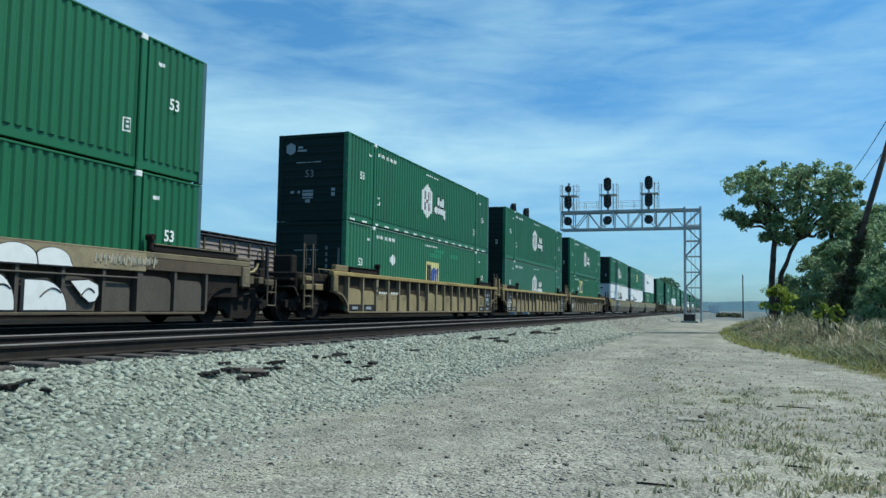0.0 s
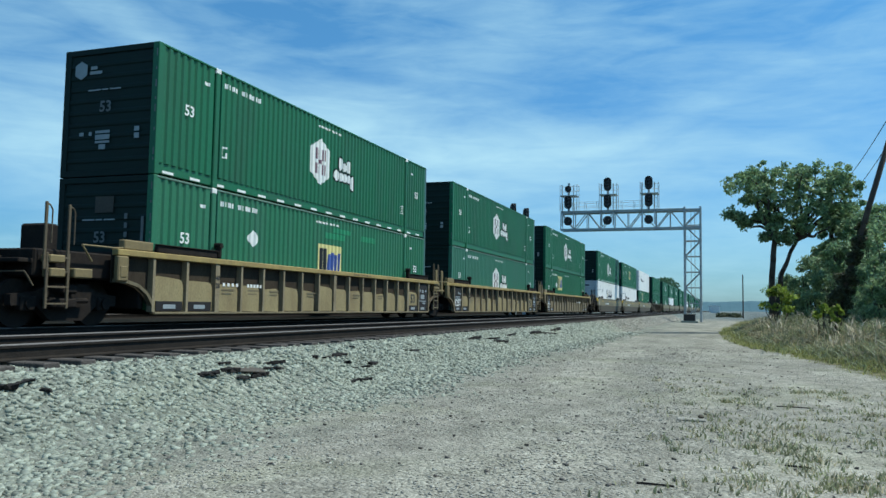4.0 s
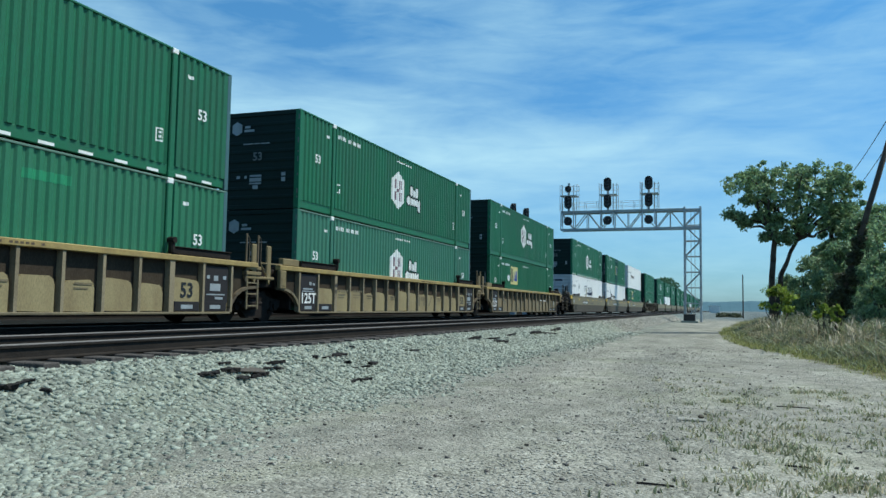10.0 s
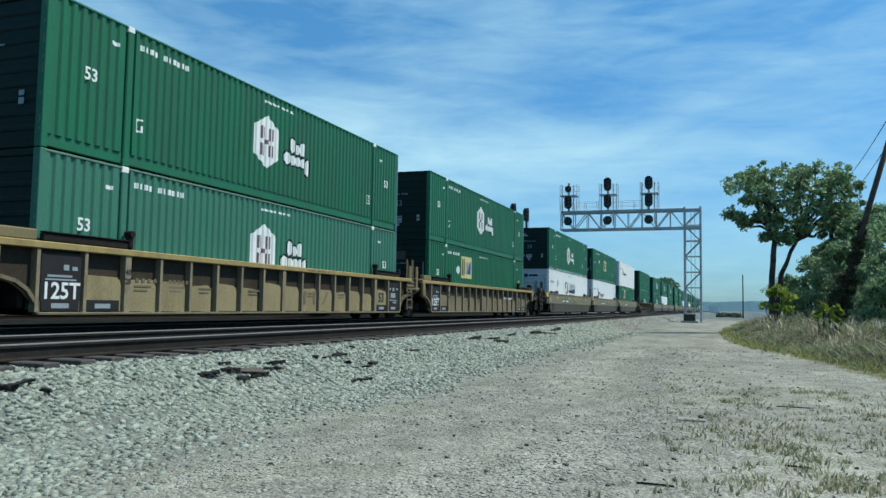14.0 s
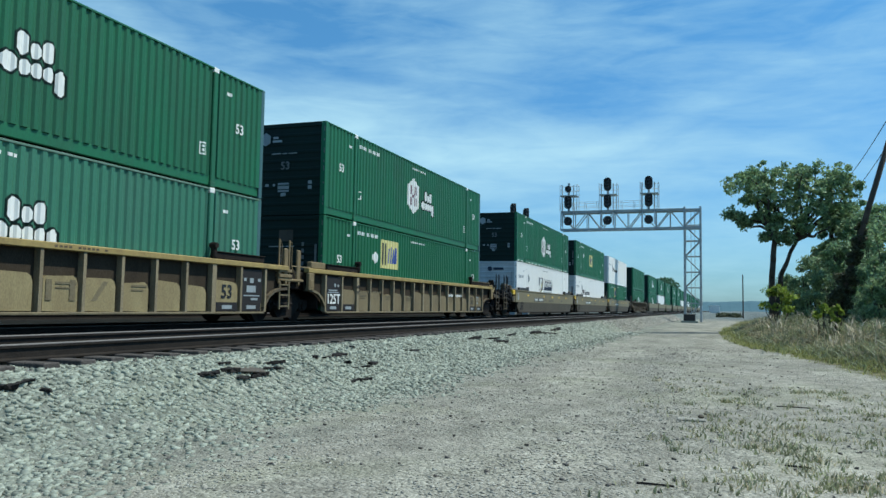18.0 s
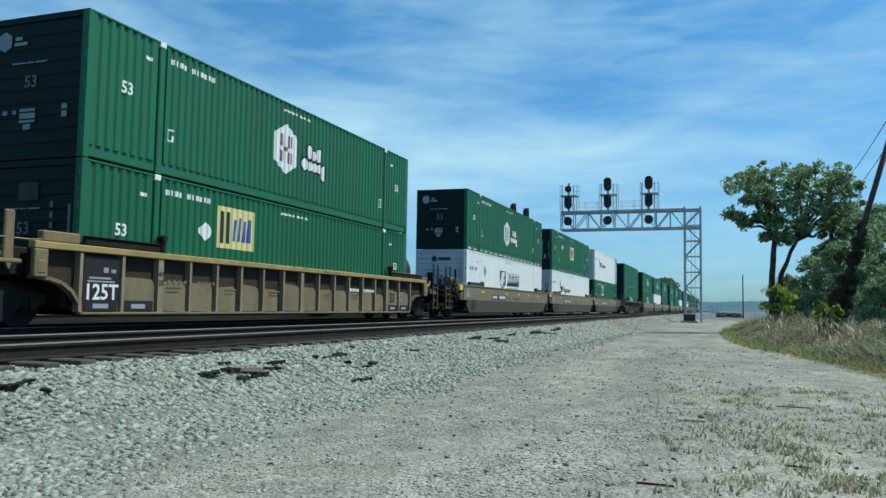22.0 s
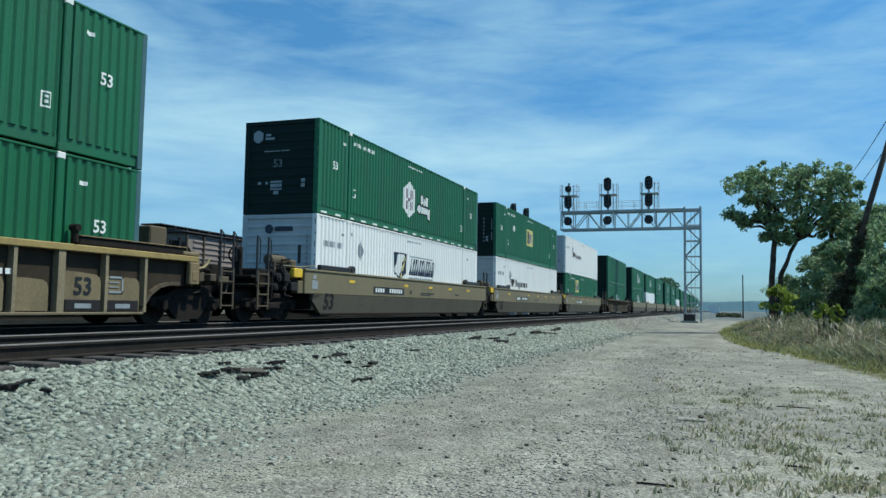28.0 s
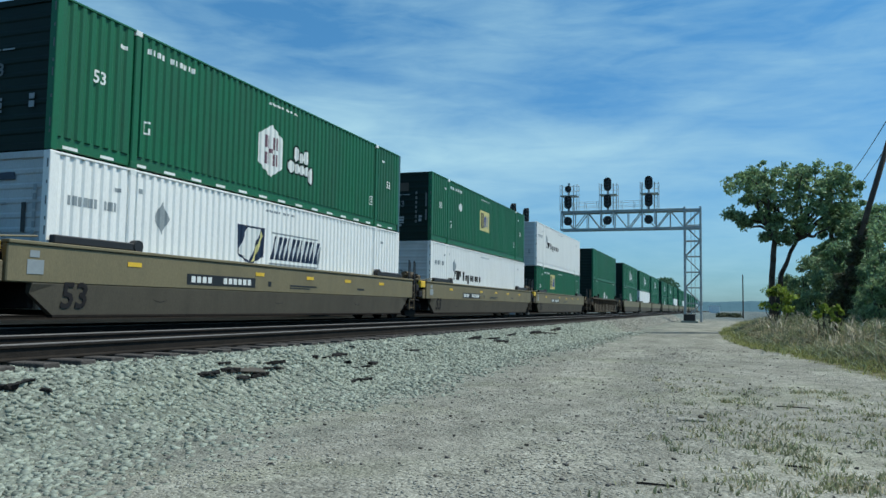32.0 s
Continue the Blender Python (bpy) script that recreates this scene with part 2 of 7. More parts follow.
# distant foliage green with some haze mixed into the colour
FAR_LEAF = leaf_mat("distant_leaves", (0.085, 0.19, 0.12))
WEED = leaf_mat("weed_leaves", (0.215, 0.245, 0.145))


# ---- mesh building ----
class Shape:
    """Gathers vertices and faces for one mesh."""

    def __init__(self):
        self.v, self.f = [], []

    def add(self, verts, faces, m=None):
        k = len(self.v)
        self.v += [tuple(m @ Vector(p)) for p in verts] if m else [tuple(p) for p in verts]
        self.f += [tuple(i + k for i in q) for q in faces]
        return self

    def box(self, x0, x1, y0, y1, z0, z1, m=None):
        vs = [(x, y, z) for x in (x0, x1) for y in (y0, y1) for z in (z0, z1)]
        return self.add(vs, [(0, 1, 3, 2), (4, 6, 7, 5), (0, 4, 5, 1), (2, 3, 7, 6), (0, 2, 6, 4), (1, 5, 7, 3)], m)

    def soft(self, x0, x1, y0, y1, z0, z1, c=0.01, m=None):
        """A box with its edges chamfered by c."""
        c = min(c, 0.45 * min(x1 - x0, y1 - y0, z1 - z0))
        bm = bmesh.new()
        bmesh.ops.create_cube(bm, size=1)
        for p in bm.verts:
            p.co = Vector((x0 + (p.co.x + 0.5) * (x1 - x0), y0 + (p.co.y + 0.5) * (y1 - y0), z0 + (p.co.z + 0.5) * (z1 - z0)))
        bmesh.ops.bevel(bm, geom=bm.edges[:], offset=c, segments=1, affect="EDGES")
        bm.verts.index_update()
        self.add([p.co for p in bm.verts], [[p.index for p in q.verts] for q in bm.faces], m)
        bm.free()
        return self

    def tube(self, a, b, r0, r1=None, n=8, caps=True):
        """A round bar from a to b."""
        a, b = Vector(a), Vector(b)
        r1 = r0 if r1 is None else r1
        q = (b - a).to_track_quat("Z", "Y").to_matrix()
        vs, fs = [], []
        for p, r in ((a, r0), (b, r1)):
            vs += [p + q @ Vector((r * math.cos(2 * math.pi * i / n), r * math.sin(2 * math.pi * i / n), 0)) for i in range(n)]
        fs = [(i, (i + 1) % n, n + (i + 1) % n, n + i) for i in range(n)]
        if caps:
            fs += [tuple(reversed(range(n))), tuple(range(n, 2 * n))]
        return self.add(vs, fs)

    def path(self, pts, r, n=6):
        for a, b in zip(pts, pts[1:]):
            self.tube(a, b, r, n=n)
        return self

    def prism(self, outline, axis, lo, hi, m=None):
        """An outline (pairs) drawn out along axis; pairs are the two other axes in order."""
        n = len(outline)
        put = {"x": lambda p, h: (h, p[0], p[1]), "y": lambda p, h: (p[0], h, p[1]), "z": lambda p, h: (p[0], p[1], h)}[axis]
        vs = [put(p, lo) for p in outline] + [put(p, hi) for p in outline]
        fs = [(i, (i + 1) % n, n + (i + 1) % n, n + i) for i in range(n)] + [tuple(reversed(range(n))), tuple(range(n, 2 * n))]
        return self.add(vs, fs, m)

    def mesh(self, name, smooth=False):
        me = bpy.data.meshes.new(name)
        me.from_pydata(self.v, [], self.f)
        bm = bmesh.new()
        bm.from_mesh(me)
        bmesh.ops.recalc_face_normals(bm, faces=bm.faces[:])
        if smooth:
            for f in bm.faces:
                f.smooth = True
        bm.to_mesh(me)
        bm.free()
        return me


def part(name, shape, material, parent=None, label="", smooth=False, at=None):
    """One mesh object under a thing or a part."""
    me = shape.mesh(name, smooth) if isinstance(shape, Shape) else shape
    if not me.materials:
        me.materials.append(material)
    ob = new(name, me)
    if parent:
        ob.parent = parent
    if at is not None:
        ob.matrix_basis = at
    return tagged(ob, label)


def raw(name, verts, faces, material):
    """One mesh from arrays."""
    me = bpy.data.meshes.new(name)
    me.from_pydata(np.asarray(verts).tolist(), [], np.asarray(faces).tolist())
    me.materials.append(material)
    return me


MESHES = {}


def once(key, build):
    """A mesh that alike parts share."""
    if key not in MESHES:
        MESHES[key] = build()
    return MESHES[key]


def words(text, size, material, parent, m, name="marking", label=""):
    """Lettering with the built-in font, as a thin mesh; m carries its plane's x and y."""
    def build():
        cu = bpy.data.curves.new("lettering", "FONT")
        cu.body, cu.size, cu.align_x, cu.align_y = text, size, "CENTER", "CENTER"
        cu.extrude, cu.resolution_u = 0.002, 2
        cu.offset = size * 0.02
        tmp = new("lettering", cu)
        me = bpy.data.meshes.new_from_object(tmp.evaluated_get(bpy.context.evaluated_depsgraph_get()))
        bpy.data.objects.remove(tmp)
        me.materials.clear()
        me.materials.append(material)
        return me
    me = once(("words", text, size, material.name), build)
    return part(name, me, material, parent, label, at=m)


# ---- ground ----
TRACK_1, TRACK_2, TRACK_3 = 8.3, 12.73, 17.2
GROUND = -0.80


def smooth_step(a, b, v):
    t = np.clip((v - a) / (b - a), 0, 1)
    return t * t * (3 - 2 * t)


def bank_edge(x):
    """The y below which the grass bank begins."""
    return np.interp(x, [5, 18.5, 24, 30, 38, 46, 70, 140, 400], [-6.6, -3.2, -2.15, -1.15, -0.25, 0.0, -0.4, -3.5, -12])


def ground_height(x, y):
    z = GROUND + 0.035 * np.sin(x * 0.33 + y * 0.21) + 0.03 * np.sin(x * 0.13 - y * 0.5 + 1.0)
    z = z + (-0.25 - z) * smooth_step(5.3, 6.75, y)
    z = z + (-0.9 - z) * smooth_step(27, 31, y)
    d = bank_edge(x) - y
    z = z + 0.55 * smooth_step(0.2, 3.5, d) * smooth_step(9, 16, x)
    return z + 0.012 * np.sin(x * 2.1) * np.sin(y * 1.7)


def graded(marks):
    out = []
    for a, b, n in marks:
        out += list(np.linspace(a, b, n, endpoint=False))
    return np.array(out + [marks[-1][1]])


gx = graded([(-400, -40, 10), (-40, 2, 20), (2, 60, 150), (60, 200, 60), (200, 900, 30), (900, 4500, 14)])
gy = graded([(-2500, -200, 12), (-200, -20, 20), (-20, -6, 24), (-6, 9, 90), (9, 34, 50), (34, 200, 16), (200, 2500, 12)])
GX, GY = np.meshgrid(gx, gy, indexing="ij")
GZ = ground_height(GX, GY)
nx, ny = GX.shape
idx = np.arange(nx * ny).reshape(nx, ny)
quads = np.stack([idx[:-1, :-1], idx[1:, :-1], idx[1:, 1:], idx[:-1, 1:]], -1).reshape(-1, 4)


def ground_material():
    m = bpy.data.materials.new("gravel_and_soil")
    m.use_nodes = True
    n, l = m.node_tree.nodes, m.node_tree.links
    b = n["Principled BSDF"]
    b.inputs["Roughness"].default_value = 0.95
    b.inputs["Specular IOR Level"].default_value = 0.02
    co = n.new("ShaderNodeTexCoord").outputs["Object"]

    def noise_at(scale, detail=5.0, rough=0.6):
        t = n.new("ShaderNodeTexNoise")
        t.inputs["Scale"].default_value, t.inputs["Detail"].default_value, t.inputs["Roughness"].default_value = scale, detail, rough
        l.new(co, t.inputs["Vector"])
        return t.outputs["Fac"]

    def ramp(src, stops):
        r = n.new("ShaderNodeValToRGB")
        while len(r.color_ramp.elements) < len(stops):
            r.color_ramp.elements.new(0.5)
        for e, (p, c) in zip(r.color_ramp.elements, stops):
            e.position, e.color = p, (*c, 1)
        l.new(src, r.inputs["Fac"])
        return r.outputs["Color"]

    def mix(fac, a, bb, mode="MIX"):
        x = n.new("ShaderNodeMix")
        x.data_type, x.blend_type = "RGBA", mode
        for key, v in (("Factor", fac), ("A", a), ("B", bb)):
            if isinstance(v, (float, int)):
                x.inputs[key].default_value = v
            elif isinstance(v, tuple):
                x.inputs[key].default_value = (*v, 1)
            else:
                l.new(v, x.inputs[key])
        return x.outputs["Result"]

    def math_op(op, a, bb):
        x = n.new("ShaderNodeMath")
        x.operation, x.use_clamp = op, False
        for i, v in enumerate((a, bb)):
            if isinstance(v, (float, int)):
                x.inputs[i].default_value = v
            else:
                l.new(v, x.inputs[i])
        return x.outputs[0]

    def cells(scale):
        t = n.new("ShaderNodeTexVoronoi")
        t.inputs["Scale"].default_value = scale
        l.new(co, t.inputs["Vector"])
        return t

    v1, v2 = cells(38.0), cells(15.0)
    pebble = ramp(v1.outputs["Color"], [(0.0, (0.165, 0.166, 0.147)), (0.5, (0.285, 0.285, 0.252)), (1.0, (0.425, 0.422, 0.38))])
    stone = ramp(v2.outputs["Color"], [(0.0, (0.14, 0.158, 0.14)), (0.55, (0.24, 0.262, 0.235)), (1.0, (0.39, 0.415, 0.37))])
    dust = mix(ramp(noise_at(0.55), [(0.40, (0, 0, 0)), (0.62, (1, 1, 1))]), pebble, (0.375, 0.364, 0.325))
    road = mix(0.55, pebble, dust)
    xyz = n.new("ShaderNodeSeparateXYZ")
    l.new(co, xyz.inputs[0])
    y_wob = math_op("ADD", xyz.outputs["Y"], math_op("MULTIPLY", math_op("SUBTRACT", noise_at(0.7), 0.5), 3.0))
    bal = n.new("ShaderNodeMapRange")
    bal.inputs["From Min"].default_value, bal.inputs["From Max"].default_value = 3.5, 6.1
    l.new(y_wob, bal.inputs["Value"])
    surface = mix(bal.outputs["Result"], road, stone)
    # faint olive growth in patches
    algae = math_op("MULTIPLY", ramp(noise_at(0.42, 4.0), [(0.54, (0, 0, 0)), (0.68, (1, 1, 1))]), 0.28)
    surface = mix(algae, surface, (0.225, 0.25, 0.155))
    # ground turns near-black from the first rail outwards
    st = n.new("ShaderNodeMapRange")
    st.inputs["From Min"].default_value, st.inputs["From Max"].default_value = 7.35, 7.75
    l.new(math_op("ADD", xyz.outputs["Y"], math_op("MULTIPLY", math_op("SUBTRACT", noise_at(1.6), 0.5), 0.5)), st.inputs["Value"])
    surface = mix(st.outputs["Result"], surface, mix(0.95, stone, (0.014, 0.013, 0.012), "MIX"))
    far = n.new("ShaderNodeMapRange")
    far.inputs["From Min"].default_value, far.inputs["From Max"].default_value = 28.0, 31.0
    l.new(y_wob, far.inputs["Value"])
    surface = mix(far.outputs["Result"], surface, (0.10, 0.11, 0.05))
    soil = ramp(noise_at(1.3), [(0.35, (0.085, 0.10, 0.035)), (0.7, (0.20, 0.18, 0.10))])
    at = n.new("ShaderNodeAttribute")
    at.attribute_name = "bank"
    edge = math_op("ADD", at.outputs["Fac"], math_op("MULTIPLY", math_op("SUBTRACT", noise_at(1.8), 0.5), 0.6))
    lim = n.new("ShaderNodeMapRange")
    lim.inputs["From Min"].default_value, lim.inputs["From Max"].default_value = 0.42, 0.58
    l.new(edge, lim.inputs["Value"])
    surface = mix(lim.outputs["Result"], surface, soil)
    # far ground tinted blue-grey: distance haze put into the colour
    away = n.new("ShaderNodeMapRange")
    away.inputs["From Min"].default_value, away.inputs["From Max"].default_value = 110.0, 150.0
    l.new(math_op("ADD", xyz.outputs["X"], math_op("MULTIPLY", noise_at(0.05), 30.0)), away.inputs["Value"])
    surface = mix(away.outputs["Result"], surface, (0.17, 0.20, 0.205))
    # wheel ruts: paler, finer gravel
    shade = ramp(noise_at(0.22, 3.0), [(0.35, (0.80, 0.81, 0.80)), (0.65, (1.08, 1.08, 1.06))])
    patch = ramp(noise_at(2.6, 4.0), [(0.38, (0.80, 0.80, 0.80)), (0.62, (1.12, 1.12, 1.12))])
    shade = mix(1.0, shade, patch, "MULTIPLY")
    lane = math_op("SINE", math_op("ADD", math_op("MULTIPLY", math_op("ADD", xyz.outputs["Y"], math_op("MULTIPLY", noise_at(0.12, 2.0), 5.0)), 3.4), math_op("MULTIPLY", xyz.outputs["X"], 0.16)), 0.0)
    lane = math_op("ADD", math_op("MULTIPLY", lane, 0.5), 0.5)
    shade = mix(1.0, shade, ramp(lane, [(0.1, (0.91, 0.91, 0.905)), (0.75, (1.03, 1.03, 1.02))]), "MULTIPLY")
    speck = ramp(noise_at(24.0, 3.0, 0.7), [(0.34, (0.68, 0.68, 0.66)), (0.52, (0.98, 0.98, 0.98)), (0.70, (1.2, 1.2, 1.18))])
    shade = mix(0.8, shade, mix(1.0, shade, speck, "MULTIPLY"))
    l.new(mix(1.0, surface, shade, "MULTIPLY"), b.inputs["Base Color"])
    bp = n.new("ShaderNodeBump")
    bp.inputs["Strength"].default_value, bp.inputs["Distance"].default_value = 0.6, 0.03
    h = math_op("ADD", math_op("MULTIPLY", v1.outputs["Distance"], -1.0), math_op("MULTIPLY", v2.outputs["Distance"], -1.2))
    l.new(h, bp.inputs["Height"])
    l.new(bp.outputs["Normal"], b.inputs["Normal"])
    return m


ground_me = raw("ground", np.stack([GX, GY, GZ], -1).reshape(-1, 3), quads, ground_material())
att = ground_me.attributes.new("bank", "FLOAT", "POINT")
att.data.foreach_set("value", np.clip(0.5 + (bank_edge(GX) - GY) * 0.35, 0, 1).reshape(-1).astype(np.float32))
for f in ground_me.polygons:
    f.use_smooth = True
ground = tagged(new("ground", ground_me), "pale grey gravel lot with ballast shoulder and grass bank", "ground", kind="structure")


# ---- loose stones ----
def stones(name, pts, sizes, material, seed, tall=1.0):
    """Many small worn stones as one mesh; tall scales their height."""
    rng = np.random.default_rng(seed)
    base = np.array([(a, b, c) for a in (-0.6, 0.6) for b in (-0.6, 0.6) for c in (-0.6, 0.6)])
    tris = np.array([(0, 1, 3), (0, 3, 2), (4, 6, 7), (4, 7, 5), (0, 4, 5), (0, 5, 1), (2, 3, 7), (2, 7, 6), (0, 2, 6), (0, 6, 4), (1, 5, 7), (1, 7, 3)])
    k = len(pts)
    a = rng.uniform(0, 2 * np.pi, k)
    jit = rng.uniform(0.7, 1.15, (k, 8, 1))
    v = base[None] * jit + rng.uniform(-0.2, 0.2, (k, 8, 3))
    v[:, :, 0] *= rng.uniform(0.9, 1.6, (k, 1))
    v[:, :, 2] *= rng.uniform(0.5, 0.85, (k, 1))
    tip = rng.uniform(-0.35, 0.35, (k, 1))
    v[:, :, 2] = (v[:, :, 2] + v[:, :, 0] * tip) * tall
    ca, sa = np.cos(a)[:, None], np.sin(a)[:, None]
    v = np.stack([v[:, :, 0] * ca - v[:, :, 1] * sa, v[:, :, 0] * sa + v[:, :, 1] * ca, v[:, :, 2]], -1)
    v = v * sizes[:, None, None] + pts[:, None, :]
    f = (tris[None] + (np.arange(k) * 8)[:, None, None]).reshape(-1, 3)
    me = raw(name, v.reshape(-1, 3), f, material)
    me.polygons.foreach_set("use_smooth", [True] * len(me.polygons))
    return new(name, me)


STONE = mat("pale_ballast_stone", (0.282, 0.312, 0.266), 0.9, second=(0.196, 0.22, 0.188), amount=0.6, scale=9, grain=0.08, bump=0.1, island=0.32, spec=0.25)
PEBBLE = mat("grey_gravel_stone", (0.335, 0.328, 0.288), 0.9, second=(0.22, 0.225, 0.203), amount=0.6, scale=9, grain=0.08, bump=0.1, island=0.32, spec=0.25)
CRIB = mat("grimy_grey_ballast", (0.135, 0.128, 0.12), 0.9, second=(0.07, 0.066, 0.062), amount=0.6, scale=9, grain=0.1, bump=0.1, island=0.45, spec=0.15)
rng = np.random.default_rng(4)
k = 64000
sx = 3.3 + 42 * rng.random(k) ** 1.7
sy = rng.uniform(1.6, 7.5, k)
drift = 0.5 * np.sin(sx * 0.9 + sy) + 0.4 * np.sin(sx * 2.3 - sy * 1.7)
keep = rng.random(k) < np.clip((sy - 3.6 - 0.02 * sx + 0.6 * drift) / 1.9, 0, 1) ** 1.3
sx, sy = sx[keep], sy[keep]
tagged(stones("ballast_stones", np.stack([sx, sy, ground_height(sx, sy) - 0.002], -1), rng.uniform(0.016, 0.056, len(sx)) * np.clip(0.40 + sy * 0.095, 0.55, 1.05), STONE, 5),
       "pale crushed stone ballast on the track shoulder", "ballast", kind="stuff")
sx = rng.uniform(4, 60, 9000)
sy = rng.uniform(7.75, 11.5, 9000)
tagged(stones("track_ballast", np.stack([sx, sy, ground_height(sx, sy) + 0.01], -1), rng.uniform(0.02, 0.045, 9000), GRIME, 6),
       "dark ballast between the ties", "ballast", kind="stuff")
sx, sy = rng.uniform(4, 50, 5000), rng.uniform(6.9, 7.6, 5000)
tagged(stones("crib_ballast", np.stack([sx, sy, ground_height(sx, sy) + 0.004], -1), rng.uniform(0.018, 0.04, 5000), CRIB, 12),
       "grimy grey ballast round the tie ends", "ballast", kind="stuff")
k = 18000
sx = 3.4 + 16 * rng.random(k) ** 1.7
sy = rng.uniform(-4, 6, k)
keep = (sy < 0.9 * sx + 1) & (sy > -0.25 * sx - 0.3)
sx, sy = sx[keep], sy[keep]
tagged(stones("gravel_stones", np.stack([sx, sy, ground_height(sx, sy) + 0.002], -1), rng.uniform(0.004, 0.011, len(sx)) * (1 + (rng.random(len(sx)) < 0.04)), PEBBLE, 7, 0.38),
       "loose grey gravel scattered on the lot", "gravel", kind="stuff")


k = 9000
sx = rng.uniform(44, 112, k)
sy = rng.uniform(5.2, 7.4, k)
tagged(stones("far_ballast", np.stack([sx, sy, ground_height(sx, sy) + 0.01], -1), rng.uniform(0.035, 0.075, k), PEBBLE, 9),
       "pale crushed stone ballast along the distant shoulder", "ballast", kind="stuff")
k = 14000
sx = 11 + 36 * rng.random(k) ** 1.4
sy = rng.normal(5.8, 0.55, k)
tagged(stones("shoulder_stones", np.stack([sx, sy, ground_height(sx, sy) + 0.006], -1), rng.uniform(0.02, 0.06, k) * (0.75 + sx * 0.016), STONE, 10),
       "scattered pale stones between road and ballast", "ballast", kind="stuff")
k = 7000
sx = 4.6 + 20 * rng.random(k) ** 1.4
sy = np.where(rng.random(k) < 0.65, 1.2, 3.3) + rng.normal(0, 0.4, k) + 0.3 * np.sin(sx * 0.4)
tagged(stones("ridge_gravel", np.stack([sx, sy, ground_height(sx, sy) + 0.003], -1), rng.uniform(0.008, 0.022, k), PEBBLE, 14, 0.38),
       "stony grey ridges between the wheel lanes", "gravel", kind="stuff")
k = 420
sx, sy = 5.5 + 24 * rng.random(k) ** 1.3, rng.uniform(-1.5, 5.6, k)
tagged(stones("dark_chips", np.stack([sx, sy, ground_height(sx, sy) + 0.006], -1), rng.uniform(0.010, 0.022, k) * (1 + sx * 0.03), CRIB, 13),
       "small dark stone chips strewn on the gravel", "gravel", kind="stuff")
k = 9000
sx = 8 + 34 * rng.random(k) ** 1.3
sy = rng.uniform(-6, 6, k)
keep = (sy > bank_edge(sx) + 0.1) & (sy < 0.9 * sx + 1)
sx, sy = sx[keep], sy[keep]
tagged(stones("coarse_gravel", np.stack([sx, sy, ground_height(sx, sy) + 0.004], -1), rng.uniform(0.010, 0.026, len(sx)), PEBBLE, 8, 0.38),
       "coarser stones strewn over the gravel lot", "gravel", kind="stuff")


# ---- tracks ----
def rail_shape(x0, x1):
    w = [(-0.07, 0.0), (0.07, 0.0), (0.07, 0.012), (0.012, 0.03), (0.012, 0.13), (0.036, 0.14), (0.036, 0.172), (0.028, 0.18),
         (-0.028, 0.18), (-0.036, 0.172), (-0.036, 0.14), (-0.012, 0.13), (-0.012, 0.03), (-0.07, 0.012)]
    return Shape().prism(w, "x", x0, x1)


def rail_head(x0, x1):
    return Shape().prism([(-0.037, 0.168), (0.037, 0.168), (0.036, 0.176), (0.028, 0.184), (-0.028, 0.184), (-0.036, 0.176)], "x", x0, x1)


def tie_mesh():
    return once("tie", lambda: Shape().soft(-0.115, 0.115, -1.3, 1.3, -0.17, 0.0, 0.012).mesh("tie"))


def track(y, ties_from, ties_to, cant=0.0, label=""):
    t = tagged(new("railway_track"), label, "railway track", "parallel tracks", "structure")
    t.matrix_basis = pose(0, y, -0.18)
    for s in (-1, 1):
        lift = cant if s > 0 else 0
        r = part("rail", rail_shape(-60, 900), RUST, t, at=pose(0, s * 0.7525, lift))
        part("running_surface", rail_head(-60, 900), STEEL, r, "bright worn rail head")
    rnd = random.Random(int(y * 10))
    x = ties_from
    while x < ties_to:
        part("tie", tie_mesh(), TIMBER, t, at=pose(x, rnd.uniform(-0.04, 0.04), rnd.uniform(-0.012, 0.0), 0, 0, rnd.uniform(-1.5, 1.5)))
        x += 0.54 + rnd.uniform(-0.03, 0.03)
    return t


track(TRACK_1, 4, 75, 0.02, "steel rails on dark timber ties in pale ballast")
track(TRACK_2, 5, 45, 0.0, "steel rails carrying the container train, on timber ties")
track(TRACK_3 + 5.55, 0, 3, 0.0, "rusty yard rails behind the container train")

# ---- containers ----
LEN, WID, HIG = 16.154, 2.59, 2.90
PITCH_RIB, RIB_IN = 0.237, 0.037
POST = 2.11


def rib_breaks(a, b):
    """Breakpoints (x, depth inward) of the corrugation between a and b."""
    out, x = [(a, 0.0)], a
    while x + PITCH_RIB < b + 0.002:
        out += [(x + 0.092, 0.0), (x + 0.137, RIB_IN), (x + 0.192, RIB_IN), (x + PITCH_RIB, 0.0)]
        x += PITCH_RIB
    return out + [(b, 0.0)]


SECTIONS = [(0.13, POST - 0.16), (POST + 0.16, LEN - POST - 0.16), (LEN - POST + 0.16, LEN - 0.13)]
RIBS = []
for a, b in SECTIONS:
    RIBS += rib_breaks(a, b)
    if b < LEN - 1:
        RIBS += [(b + 0.02, 0.04), (b + 0.30, 0.04)]
RIB_X, RIB_D = [p[0] for p in RIBS], [p[1] for p in RIBS]


